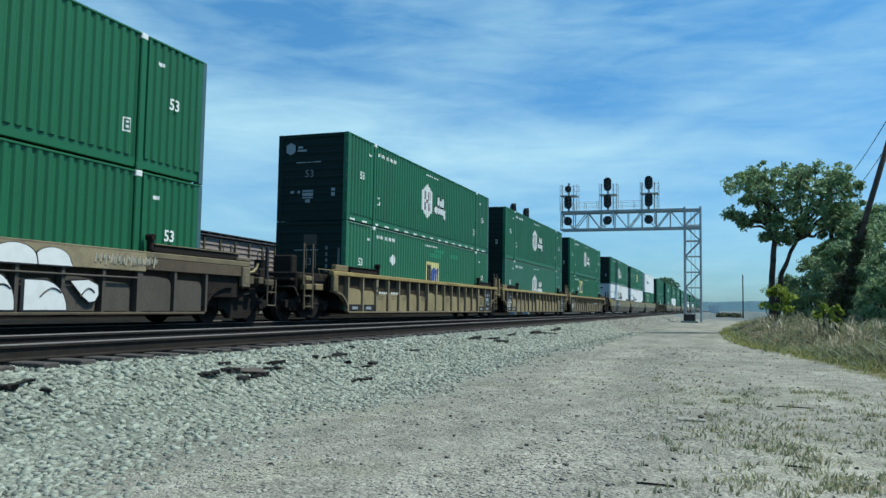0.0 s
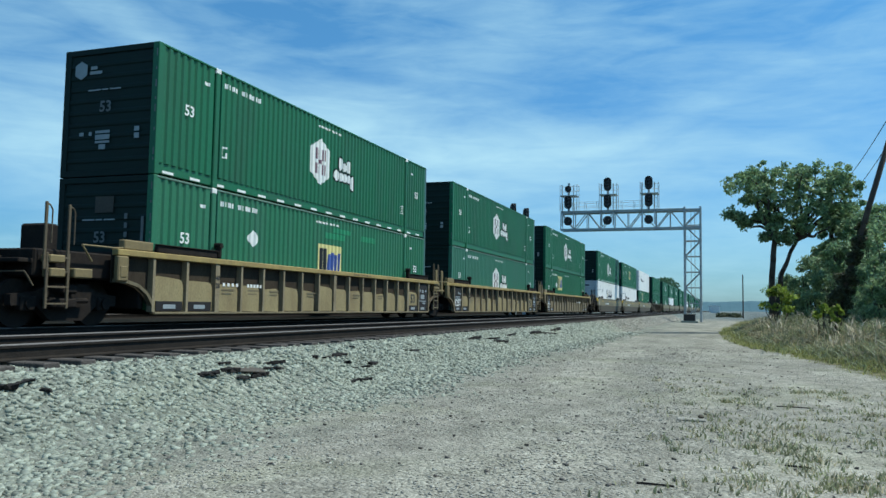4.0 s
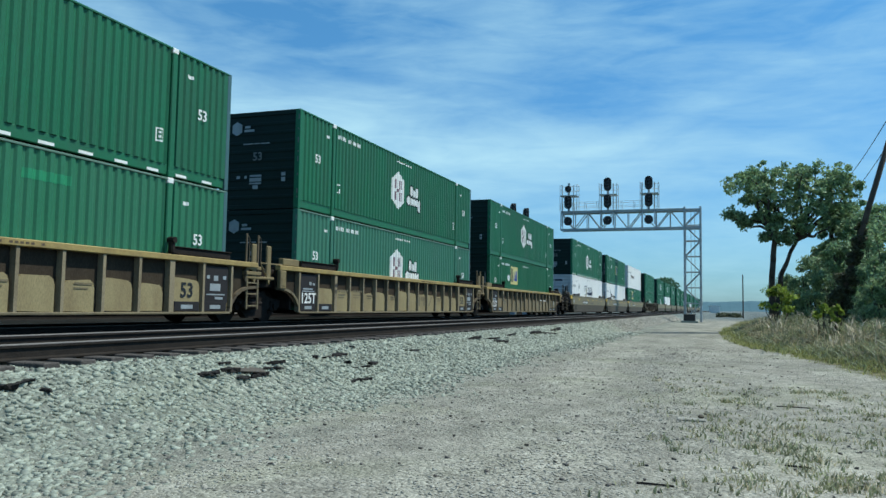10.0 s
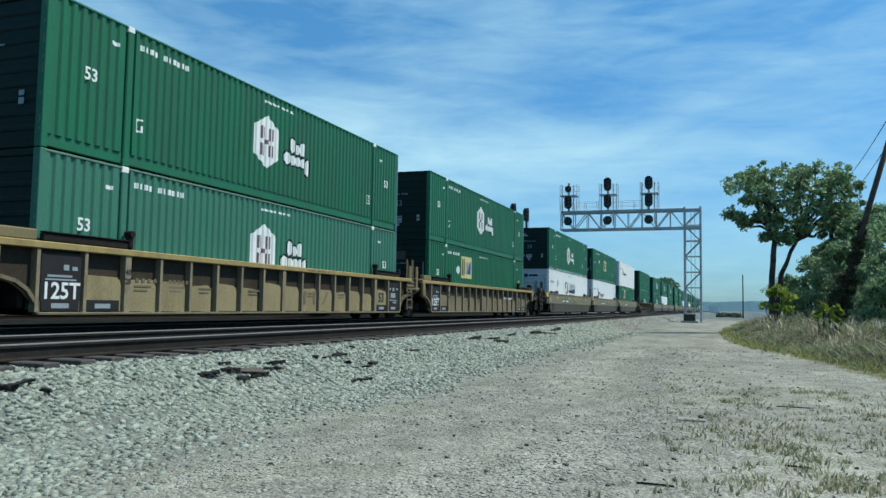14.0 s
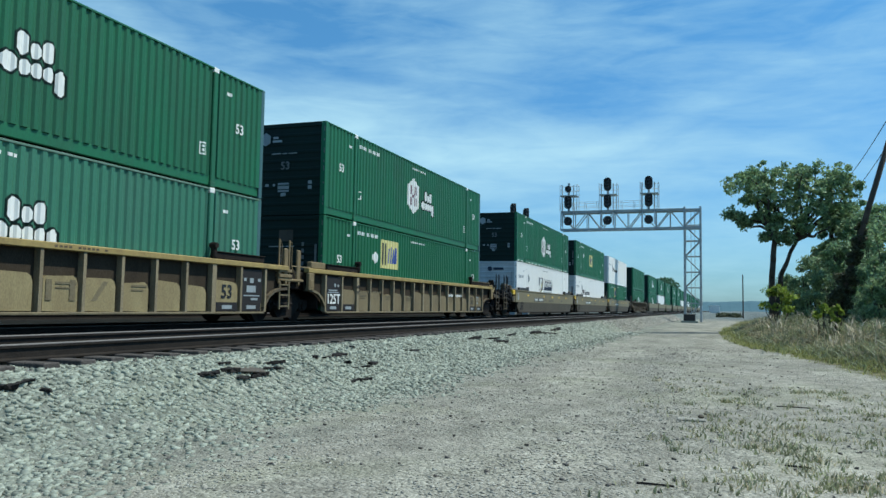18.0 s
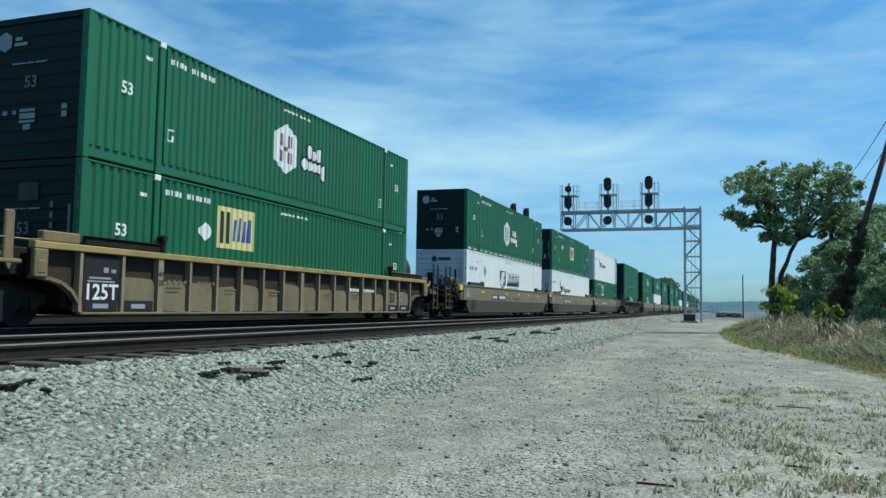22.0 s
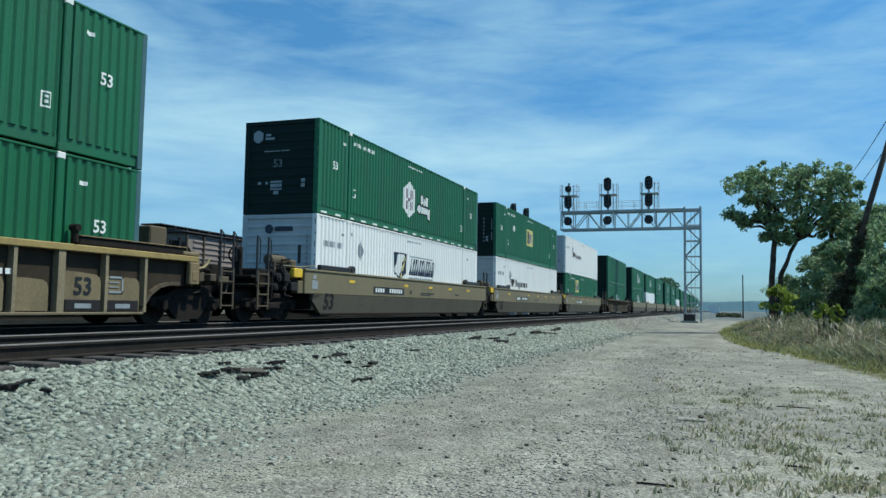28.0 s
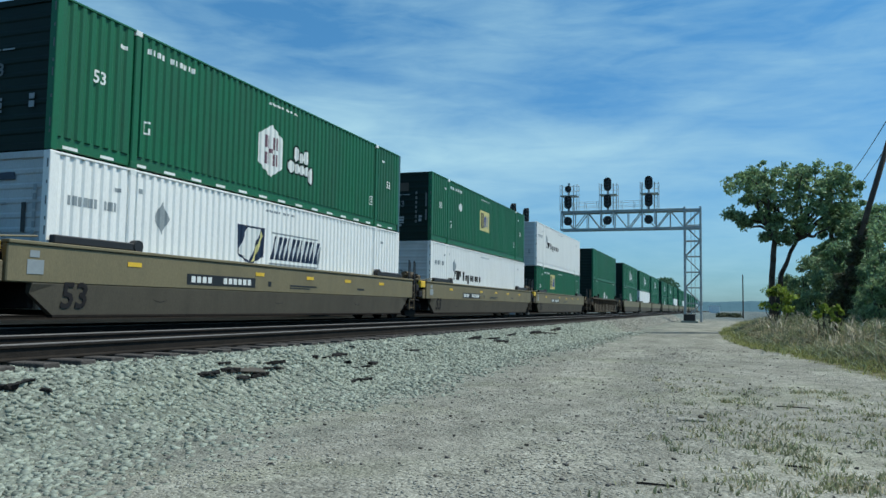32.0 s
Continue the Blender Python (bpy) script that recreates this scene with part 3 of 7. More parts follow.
def panel_mesh(side):
    s = Shape()
    y = side * WID / 2
    for (xa, da), (xb, db) in zip(RIBS, RIBS[1:]):
        s.add([(xa, y - side * da, 0.27), (xb, y - side * db, 0.27), (xb, y - side * db, HIG - 0.05), (xa, y - side * da, HIG - 0.05)], [(0, 1, 2, 3)])
    me = s.mesh("side_panel")
    bm = bmesh.new()
    bm.from_mesh(me)
    bmesh.ops.remove_doubles(bm, verts=bm.verts[:], dist=0.0005)
    bmesh.ops.recalc_face_normals(bm, faces=bm.faces[:])
    bm.to_mesh(me)
    bm.free()
    return me


def on_ribs(polys, lift=0.004):
    """Convex outlines (x, z) laid on the near side, following its ribs."""
    s = Shape()
    for poly in polys:
        lo, hi = min(p[0] for p in poly), max(p[0] for p in poly)
        cuts = [lo] + [x for x in RIB_X if lo < x < hi] + [hi]
        for a, b in zip(cuts, cuts[1:]):
            q = clip(clip(poly, a, 1), b, -1)
            if len(q) > 2 and b - a > 1e-4:
                s.add([(x, -WID / 2 - lift + np.interp(x, RIB_X, RIB_D), z) for x, z in q], [tuple(range(len(q)))])
    return s


def clip(poly, c, sign):
    out = []
    for (xa, za), (xb, zb) in zip(poly, poly[1:] + poly[:1]):
        ia, ib = sign * (xa - c) >= -1e-9, sign * (xb - c) >= -1e-9
        if ia:
            out.append((xa, za))
        if ia != ib:
            t = (c - xa) / (xb - xa)
            out.append((c, za + t * (zb - za)))
    return out


def rect(x0, x1, z0, z1, lean=0.0):
    return [(x0, z0), (x1, z0), (x1 + lean, z1), (x0 + lean, z1)]


def hexagon(cx, cz, w, h):
    return [(cx - w / 2, cz - h * 0.27), (cx, cz - h / 2), (cx + w / 2, cz - h * 0.27), (cx + w / 2, cz + h * 0.27), (cx, cz + h / 2), (cx - w / 2, cz + h * 0.27)]


def round_block(x0, x1, z0, z1, c):
    return [(x0 + c, z0), (x1 - c, z0), (x1, z0 + c), (x1, z1 - c), (x1 - c, z1), (x0 + c, z1), (x0, z1 - c), (x0, z0 + c)]


SIDE_FACE = lambda x, z, out=0.006: pose(x, -WID / 2 - out, z, 90, 0, 0)
END_FACE = lambda y, z, out=0.05: pose(-out, y, z, 90, 0, -90)


def frame_bars(x0, x1, z0, z1, t):
    """A hollow rectangle as four bars."""
    return [rect(x0, x0 + t, z0, z1), rect(x1 - t, x1, z0, z1), rect(x0 + t, x1 - t, z0, z0 + t), rect(x0 + t, x1 - t, z1 - t, z1)]


def container_logo(box, logo, drop=0.0):
    if logo == "hexagon":
        D = lambda polys: [[(x, z - drop) for x, z in q] for q in polys]
        part("logo_shield", once(("lg1", drop), lambda: on_ribs(D([hexagon(7.29, 1.57, 1.20, 1.42)])).mesh("logo_shield")), DECAL, box, "white six-sided emblem")
        bars_h = [rect(x, x + 0.085, za, zb) for x in (6.98, 7.10, 7.38, 7.50) for za, zb in ((1.18, 1.50), (1.62, 1.96))] + [rect(7.185, 7.38, 1.50, 1.62)]
        part("logo_stroke", once(("lg2", drop), lambda: on_ribs(D(bars_h), 0.006).mesh("logo_stroke")), DECAL_RED, box, "dull maroon bars on the emblem")
        marks_n = [(8.46, 8.70, 1.52, 1.94, 0.08), (8.75, 8.98, 1.52, 1.80, 0.08), (9.03, 9.28, 1.52, 1.90, 0.08), (8.16, 8.48, 1.16, 1.50, 0.09)]
        marks_n += [(8.54 + i * 0.265, 8.76 + i * 0.265, 1.18 if i < 3 else 0.98, 1.45, 0.07) for i in range(4)]
        wide_n = [round_block(a - 0.045, b + 0.045, c - 0.045, d + 0.045, e + 0.02) for a, b, c, d, e in marks_n]
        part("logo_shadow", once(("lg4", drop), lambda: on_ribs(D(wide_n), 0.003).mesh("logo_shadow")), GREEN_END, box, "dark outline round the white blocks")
        part("logo_lettering", once(("lg3", drop), lambda: on_ribs(D([round_block(*q) for q in marks_n]), 0.006).mesh("logo_lettering")), DECAL, box, "white rounded blocks in place of a company name")
    if logo in ("square", "square_low", "square_far"):
        x, z = {"square": (4.27, 1.50), "square_low": (7.26, 0.98), "square_far": (6.95, 1.10)}[logo]
        k = logo
        part("logo_square", once(("sq", k), lambda: on_ribs([rect(x, x + 1.56, z, z + 1.02)]).mesh("logo_square")), DECAL_YELLOW, box, "pale yellow logo square")
        dark = [rect(x + 0.12, x + 0.30, z + 0.12, z + 0.90), rect(x + 0.36, x + 0.54, z + 0.12, z + 0.90)]
        part("logo_dark_bar", once(("sq1", k), lambda: on_ribs(dark, 0.006).mesh("logo_dark_bar")), DECAL_BLACK, box, "two upright black bars on the logo")
        blue = [rect(x + 0.62 + i * 0.21, x + 0.77 + i * 0.21, z + 0.20, z + (0.80 if i % 2 else 0.74), 0.05) for i in range(4)]
        part("logo_blue_bar", once(("sq2", k), lambda: on_ribs(blue, 0.006).mesh("logo_blue_bar")), DECAL_BLUE, box, "blue slanting strokes on the logo")
    if logo == "shield":
        x, z = 5.84, 1.18
        part("logo_shield", once("sh1", lambda: on_ribs([[(x, z + 0.98), (x + 0.04, z + 0.22), (x + 0.62, z - 0.02), (x + 1.2, z + 0.22), (x + 1.24, z + 0.98)]]).mesh("logo_shield")), DECAL_NAVY, box, "navy shield emblem")
        part("logo_stripe", once("sh2", lambda: on_ribs([[(x + 0.08, z + 0.27), (x + 0.58, z + 0.06), (x + 1.06, z + 0.93), (x + 0.45, z + 0.93)]], 0.006).mesh("logo_stripe")), DECAL, box, "white slanting stripe")
        part("logo_accent", once("sh3", lambda: on_ribs([[(x + 0.66, z + 0.06), (x + 0.78, z + 0.08), (x + 1.16, z + 0.75), (x + 1.12, z + 0.90)]], 0.007).mesh("logo_accent")), DECAL_YELLOW, box, "pale yellow slanting stripe")
        s = [rect(7.42 + i * 0.235, 7.42 + i * 0.235 + (0.17 if i % 3 else 0.12), 1.36, 2.0, 0.16) for i in range(11)]
        part("logo_lettering", once("sh4", lambda: on_ribs(s).mesh("logo_lettering")), DECAL_NAVY, box, "navy slanting bars in place of a company name")
        part("logo_underline", once("sh5", lambda: on_ribs([rect(7.3, 10.0, 1.22, 1.27, 0.02), rect(9.98, 10.04, 1.24, 1.9, 0.12), rect(7.45, 10.0, 2.06, 2.10)]).mesh("logo_underline")), DECAL_GREY, box, "thin outline round the lettering")
    if logo == "plain_words":
        part("logo_block", once("xp1", lambda: on_ribs([rect(2.95, 3.10, 1.38, 1.80, 0.2), rect(3.40, 3.54, 1.38, 1.80), rect(3.62, 3.76, 1.38, 1.80), rect(3.84, 3.98, 1.55, 1.80)]).mesh("logo_block")), PANEL_GREY, box, "dark grey bars of a logo")
        part("logo_lettering", once("xp2", lambda: on_ribs([round_block(4.30 + i * 0.36, 4.56 + i * 0.36, 1.38 if i != 2 else 1.25, 1.66 if i else 1.80, 0.06) for i in range(8)]).mesh("logo_lettering")), PANEL_GREY, box, "dark grey blocks in place of a company name")


def container(name, label, paint, logo="", tape=False, marks=DECAL, detail=True, diamond=False, drop=0.0):
    """A corrugated freight container; its origin is at the foot of its leading end."""
    box = tagged(new(name), label, "container", "containers on the train")
    w = WID / 2
    for s, nm in ((-1, "near"), (1, "far")):
        part("side_panel", once(("panel", s, paint.name), lambda: panel_mesh(s)), paint, box)

    def piece(nm, key, build, material=paint, lab=""):
        return part(nm, once(key, lambda: build().mesh(nm)), material, box, lab)
    MESH_KEY = paint.name
    # end parts take the paint that carries their shade
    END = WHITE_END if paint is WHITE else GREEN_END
    for s in (-1, 1):
        piece("top_rail", ("trail", s, MESH_KEY, paint in (GREEN_WORN, GREEN_FADED)), lambda: Shape().soft(0.1, LEN - 0.1, min(s * (w - 0.09), s * (w + 0.012)), max(s * (w - 0.09), s * (w + 0.012)), HIG - 0.052, HIG - 0.008, 0.006), EDGE if paint in (GREEN_WORN, GREEN_FADED) else paint)
        piece("bottom_rail", ("brail", s, MESH_KEY), lambda: Shape().soft(0.1, LEN - 0.1, min(s * (w - 0.13), s * (w - 0.034)), max(s * (w - 0.13), s * (w - 0.034)), 0.04, 0.28, 0.012))
        for x in (0.0, LEN - 0.15):
            far_front = s > 0 and x == 0.0
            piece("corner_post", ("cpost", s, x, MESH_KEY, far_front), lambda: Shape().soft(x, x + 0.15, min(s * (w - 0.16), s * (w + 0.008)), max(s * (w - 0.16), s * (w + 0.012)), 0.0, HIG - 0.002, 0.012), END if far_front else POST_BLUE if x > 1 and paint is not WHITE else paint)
        for x in (POST, LEN - POST):
            piece("stacking_post", ("spost", s, x, MESH_KEY), lambda: Shape().soft(x - 0.085, x + 0.085, min(s * (w - 0.10), s * (w + 0.016)), max(s * (w - 0.10), s * (w + 0.016)), 0.10, HIG - 0.08, 0.02))
            piece("corner_casting", ("cast", s, x), lambda: Shape().soft(x - 0.10, x + 0.10, min(s * (w - 0.16), s * (w + 0.02)), max(s * (w - 0.16), s * (w + 0.02)), HIG - 0.13, HIG, 0.015), DECAL, "pale lifting casting")
            piece("foot_casting", ("fcast", s, x, MESH_KEY), lambda: Shape().soft(x - 0.10, x + 0.10, min(s * (w - 0.16), s * (w + 0.02)), max(s * (w - 0.16), s * (w + 0.02)), 0.0, 0.14, 0.015))
    piece("roof", ("roof", MESH_KEY), lambda: Shape().box(0.05, LEN - 0.05, -w + 0.05, w - 0.05, HIG - 0.05, HIG - 0.02))
    piece("floor", ("floor",), lambda: Shape().box(0.05, LEN - 0.05, -w + 0.05, w - 0.05, 0.06, 0.16), GRIME)

    def end_wall():
        o = [(0.06, 0.1), (0.035, 0.1)]
        for i in range(9):
            z = 0.36 + i * 0.27
            o += [(0.030, z - 0.06), (0.016, z - 0.03), (0.016, z + 0.03), (0.030, z + 0.06)]
        o += [(0.035, HIG - 0.1), (0.06, HIG - 0.1)]
        return Shape().prism(o, "y", -w + 0.12, w - 0.12)
    piece("end_wall", ("ewall", MESH_KEY), end_wall, END, "ribbed end wall, paint darkened for shade")
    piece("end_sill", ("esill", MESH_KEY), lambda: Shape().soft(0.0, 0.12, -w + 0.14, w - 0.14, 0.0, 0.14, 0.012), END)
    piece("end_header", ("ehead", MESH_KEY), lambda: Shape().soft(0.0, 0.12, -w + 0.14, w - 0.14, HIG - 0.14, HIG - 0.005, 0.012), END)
    for s in (-1, 1):
        door = piece("door", ("door", s, MESH_KEY), lambda: Shape().soft(LEN - 0.07, LEN - 0.02, min(0.01 * s, s * (w - 0.16)), max(0.01 * s, s * (w - 0.16)), 0.12, HIG - 0.1, 0.01))
        if detail:
            part("locking_bar", once(("lock", s), lambda: Shape().tube((LEN + 0.0, s * 0.5, 0.12), (LEN + 0.0, s * 0.5, HIG - 0.12), 0.02).mesh("locking_bar")), ALU, door, "galvanised locking bar")
    if not detail:
        container_logo(box, logo, drop)
        return box
    # markings
    if paint is not WHITE:
        words("53", 0.35, marks, box, SIDE_FACE(1.09, 1.60), label="white number 53")
        words("53", 0.35, marks, box, SIDE_FACE(LEN - 1.09, 1.60), label="white number 53")
    words("53", 0.34, DECAL_DIM, box, END_FACE(0.1, 1.55, 0.0), label="number 53 on the end wall")

    def bars(nm, rects, key, material=marks, lab="", lift=0.004):
        tagged(part(nm, once(key, lambda: on_ribs(rects, lift).mesh(nm)), material, box, lab), kind="stuff")
    SER = "row of short bars in place of a serial number"
    if paint is WHITE:
        bars("serial_marking", [rect(0.45 + i * 0.13, 0.55 + i * 0.13, 1.95, 2.13) for i in (0, 1, 2, 3, 4, 5, 7, 8, 9)], "serw", lab=SER)
        bars("hazard_diamond", [[(2.82, 1.98), (3.06, 1.62), (3.30, 1.98), (3.06, 2.34)]], "diaw", lab="faded grey diamond placard")
        bars("small_label", [rect(1.62, 1.80, 2.36, 2.44), rect(2.30, 2.46, 2.42, 2.52), rect(14.5, 14.7, 2.36, 2.44)], "labw", lab="small grey label")
    else:
        bars("serial_marking", [rect(2.42 + i * 0.145, 2.51 + i * 0.145, 2.51, 2.63) for i in (0, 1, 2, 3, 5, 6, 7, 8, 9, 10)], ("ser", marks.name), lab=SER)
        bars("capacity_plate", [rect(2.38, 2.56, 0.78, 0.82), rect(2.38, 2.42, 0.82, 1.02), rect(2.50, 2.56, 0.82, 0.92), rect(2.38, 2.56, 1.02, 1.06)], ("cap", marks.name), lab="small square white marking")
        bars("small_label", [rect(1.60, 1.80, 2.38, 2.46), rect(14.5, 14.7, 2.36, 2.44)] + frame_bars(13.55, 13.76, 0.72, 1.02, 0.035) + [rect(13.62, 13.69, 0.80, 0.86), rect(13.62, 13.69, 0.90, 0.95)], ("lab", marks.name), lab="small white label")
        if diamond:
            bars("hazard_diamond", [[(3.57, 1.86), (3.57, 1.82), (3.79, 1.625), (3.87, 1.625), (4.09, 1.82), (4.09, 1.86), (3.87, 2.055), (3.79, 2.055)]], ("dia", marks.name), lab="diamond placard")
    bars("slogan_line", [rect(7.15 + i * 0.115, 7.24 + i * 0.115, 2.62, 2.68) for i in (0, 1, 2, 3, 4, 5, 7, 8, 9, 11, 12)], ("slog", marks.name), lab="thin line of small bars")
    for k, z in enumerate((0.30, 0.42, 0.95, 1.35, 1.62, 1.90, 2.28, 2.58)):
        part("hinge_mark", once(("hm", k % 2), lambda: Shape().box(-0.006, 0.0, -w + 0.03, -w + 0.055, 0.0, 0.06 + 0.10 * (k % 2)).mesh("hinge_mark")), DECAL_DIM, box, "small pale fleck on the corner post", at=pose(0, 0, z))
    # end labels and emblems are greyed, shade included in their colour
    e = Shape()
    for y0, y1, z0, z1 in ((-0.05, 0.35, 0.96, 1.02), (-0.05, 0.35, 0.82, 0.93), (-0.05, 0.35, 0.74, 0.79), (0.06, 0.24, 0.60, 0.71), (0.45, 0.53, 0.92, 1.0), (0.68, 0.80, 0.92, 1.0), (-0.85, -0.72, 0.96, 1.06), (-0.85, -0.72, 0.80, 0.92), (-0.3, 0.0, 1.93, 1.96), (0.05, 0.22, 1.93, 1.96), (0.26, 0.6, 1.93, 1.96)):
        e.box(-0.002, 0.004, y0, y1, z0, z1)
    tagged(part("end_marking", once("endl", lambda: e.mesh("end_marking")), DECAL_GREY, box, "pale labels on the end wall"), kind="stuff")
    if logo == "hexagon":
        part("end_emblem", once("endh", lambda: Shape().prism([(y + 0.83, z + 2.42) for y, z in hexagon(0, 0, 0.34, 0.42)], "x", -0.002, 0.004).mesh("end_emblem")), DECAL_GREY, box, "small pale six-sided emblem")
        part("end_name", once("endn", lambda: Shape().box(-0.002, 0.004, 0.38, 0.56, 2.42, 2.49).box(-0.002, 0.004, 0.24, 0.58, 2.31, 2.38).mesh("end_name")), DECAL_GREY, box, "pale bars in place of a name")
    if logo == "shield":
        part("end_emblem", once("ends", lambda: Shape().tube((-0.002, 0.35, 2.45), (0.004, 0.35, 2.45), 0.14, n=18).mesh("end_emblem")), DECAL_NAVY, box, "small navy round emblem")
        part("end_name", once("endsn", lambda: Shape().prism([(0.14, 2.38), (-0.5, 2.38), (-0.46, 2.52), (0.14, 2.52)], "x", -0.002, 0.004).mesh("end_name")), DECAL_NAVY, box, "navy bar in place of a name")
        part("end_vent", once("endv", lambda: Shape().box(-0.002, 0.004, -0.05, 0.2, 1.2, 1.5).mesh("end_vent")), DECAL_BLACK, box, "dark square label")
        part("end_stripe", once("endst", lambda: Shape().box(-0.002, 0.004, -0.78, -0.68, 1.4, 1.95).mesh("end_stripe")), DECAL_BLACK, box, "dark upright label")
        tagged(part("end_serial", once("endse", lambda: [s.box(-0.002, 0.004, -1.02, -0.94, 0.8 + i * 0.17, 0.92 + i * 0.17) for s in [Shape()] for i in range(9)][-1].mesh("end_serial")), DECAL_GREY, box, "column of small grey bars"), kind="stuff")
    if logo.startswith("square"):
        part("end_emblem", once("endsq", lambda: Shape().box(-0.002, 0.004, -0.25, 0.25, 2.10, 2.46).mesh("end_emblem")), PLATE_DULL, box, "pale logo square on the end wall")
        for z0, z1 in ((0.85, 1.30), (1.42, 2.0)):
            part("end_stripe", once(("esq", z0), lambda: Shape().box(-0.004, 0.004, -1.08, -1.01, z0, z1).mesh("end_stripe")), DECAL_DIM, box, "dim upright strip on the end wall")
        tagged(part("end_serial", once("esqs", lambda: [q.box(-0.002, 0.004, -0.64, -0.56, 0.75 + i * 0.20, 0.87 + i * 0.20) for q in [Shape()] for i in range(7)][-1].mesh("end_serial")), DECAL_DIM, box, "column of small dim bars"), kind="stuff")
    if logo == "square_low":
        bars("paint_patch", [rect(7.7, 9.0, 2.20, 2.38), rect(8.2, 9.4, 2.42, 2.56), rect(10.2, 11.3, 2.30, 2.48)], "ppatch", GREEN_PATCH, "bright green touched-up patches", 0.003)
    if tape:
        for a in np.arange(0.3, LEN - 0.5, 0.93):
            part("reflective_tape", once("tape", lambda: Shape().box(0, 0.36, -w + 0.028, -w + 0.0335, 0.055, 0.115).mesh("reflective_tape")), DECAL, box, "white dash of reflective tape", at=pose(a, 0, 0))
    container_logo(box, logo, drop)
    return box


# ---- well cars ----
WHEELS = []
WHEEL_R = 0.44


def wheelset_mesh():
    s = Shape()
    for side in (-1, 1):
        y = side * 0.75
        s.tube((0, y - 0.06, 0), (0, y + 0.06, 0), WHEEL_R, n=28)
        s.tube((0, y - side * 0.06, 0), (0, y - side * 0.09, 0), WHEEL_R + 0.025, n=28)
        s.tube((0, y + side * 0.06, 0), (0, y + side * 0.09, 0), 0.13, n=14)
        for i in range(3):
            a = i * 2.094
            s.soft(-0.03, 0.03, y + side * 0.06 - 0.012, y + side * 0.06 + 0.012, 0.17, 0.36, 0.006, Matrix.Rotation(a, 4, "Y"))
    s.tube((0, -1.1, 0), (0, 1.1, 0), 0.08, n=10)
    return s.mesh("wheelset")


def sideframe_mesh(side):
    y = side * 1.0
    s = Shape()
    s.prism([(-1.25, 0.40), (-1.25, 0.60), (-0.75, 0.66), (-0.4, 0.82), (0.4, 0.82), (0.75, 0.66), (1.25, 0.60), (1.25, 0.40)], "y", y - 0.07, y + 0.07)
    s.prism([(-0.75, 0.42), (-0.38, 0.12), (0.38, 0.12), (0.75, 0.42)], "y", y - 0.08, y + 0.08)
    for x in (-0.9, 0.9):
        s.soft(x - 0.16, x + 0.16, y - 0.12, y + 0.12, 0.30, 0.58, 0.03)
        s.tube((x, y + side * 0.10, 0.44), (x, y + side * 0.17, 0.44), 0.11, n=10)
    for x in (-0.2, 0.0, 0.2):
        s.tube((x, y, 0.2), (x, y, 0.6), 0.07, n=8)
    return s.mesh("side_frame")


def truck(car, x):
    t = part("truck", once("bolster", lambda: Shape().soft(-0.22, 0.22, -1.0, 1.0, 0.5, 0.8, 0.03).tube((0, 0, 0.7), (0, 0, 1.0), 0.3, n=14).mesh("truck")), GRIME, car, "grimy four-wheel truck", at=pose(x, 0, 0))
    for s in (-1, 1):
        part("side_frame", once(("sf", s), lambda: sideframe_mesh(s)), GRIME, t)
    for wx in (-0.9, 0.9):
        w = part("wheelset", once("ws", wheelset_mesh), WHEEL, t, "worn steel wheels on an axle", at=pose(wx, 0, WHEEL_R))
        WHEELS.append((w, wx))
    return t


def ladder(car, x, y, paint, key, tall=2.28):
    def build():
        s = Shape()
        for a in (-0.24, 0.24):
            s.soft(a - 0.03, a + 0.03, -0.02, 0.02, 0.35, 1.35, 0.008)
        for z in (0.42, 0.72, 1.0, 1.25):
            s.soft(-0.24, 0.24, -0.025, 0.025, z, z + 0.035, 0.006)
        return s.mesh("ladder")
    worn = TAN_DIRTY if key == "r" or x < -2.5 else TAN_DULL
    part("ladder", once(("ladder", worn.name), build), worn, car, at=pose(x, y, 0))

    def loop():
        s = Shape()
        for a in (-0.26, 0.26):
            s.soft(a - 0.075, a - 0.015, -0.02, 0.02, 1.05, tall - 0.02, 0.008)
            s.path([(a - 0.02, 0, tall - 0.06), (a + 0.04, 0, tall - 0.08), (a + 0.09, 0, tall - 0.16), (a + 0.09, 0, tall - 0.75)], 0.014)
        return s.mesh("grab_rail")
    part("grab_rail", once(("loop", tall, key), loop), BLACK if key == "r" else TAN_DIRTY if x < -2.5 else paint, car, at=pose(x, y, 0))


def well_floor(car):
    for x in np.arange(0.3, 16, 1.98):
        part("cross_member", once("cm", lambda: Shape().soft(0, 0.35, -1.38, 1.38, 0.22, 0.32, 0.02).mesh("cross_member")), GRIME, car, at=pose(x, 0, 0))


def end_frame(car, x0, x1, paint):
    """The platform over the truck at a unit's end."""
    lo, hi = min(x0, x1), max(x0, x1)
    part("end_platform", once(("ep", round(lo, 2), round(hi, 2)), lambda: Shape().soft(lo, hi, -0.5, 0.5, 0.80, 1.30, 0.03).soft(max(lo, -2.9) if hi < 5 else lo, hi if hi < 5 else min(hi, LEN + 2.9), -1.22, 1.22, 0.92, 1.43, 0.03).soft(lo, hi, -1.2, 1.2, 1.16, 1.24, 0.015).mesh("end_platform")), GRIME, car, "grimy steel end platform")


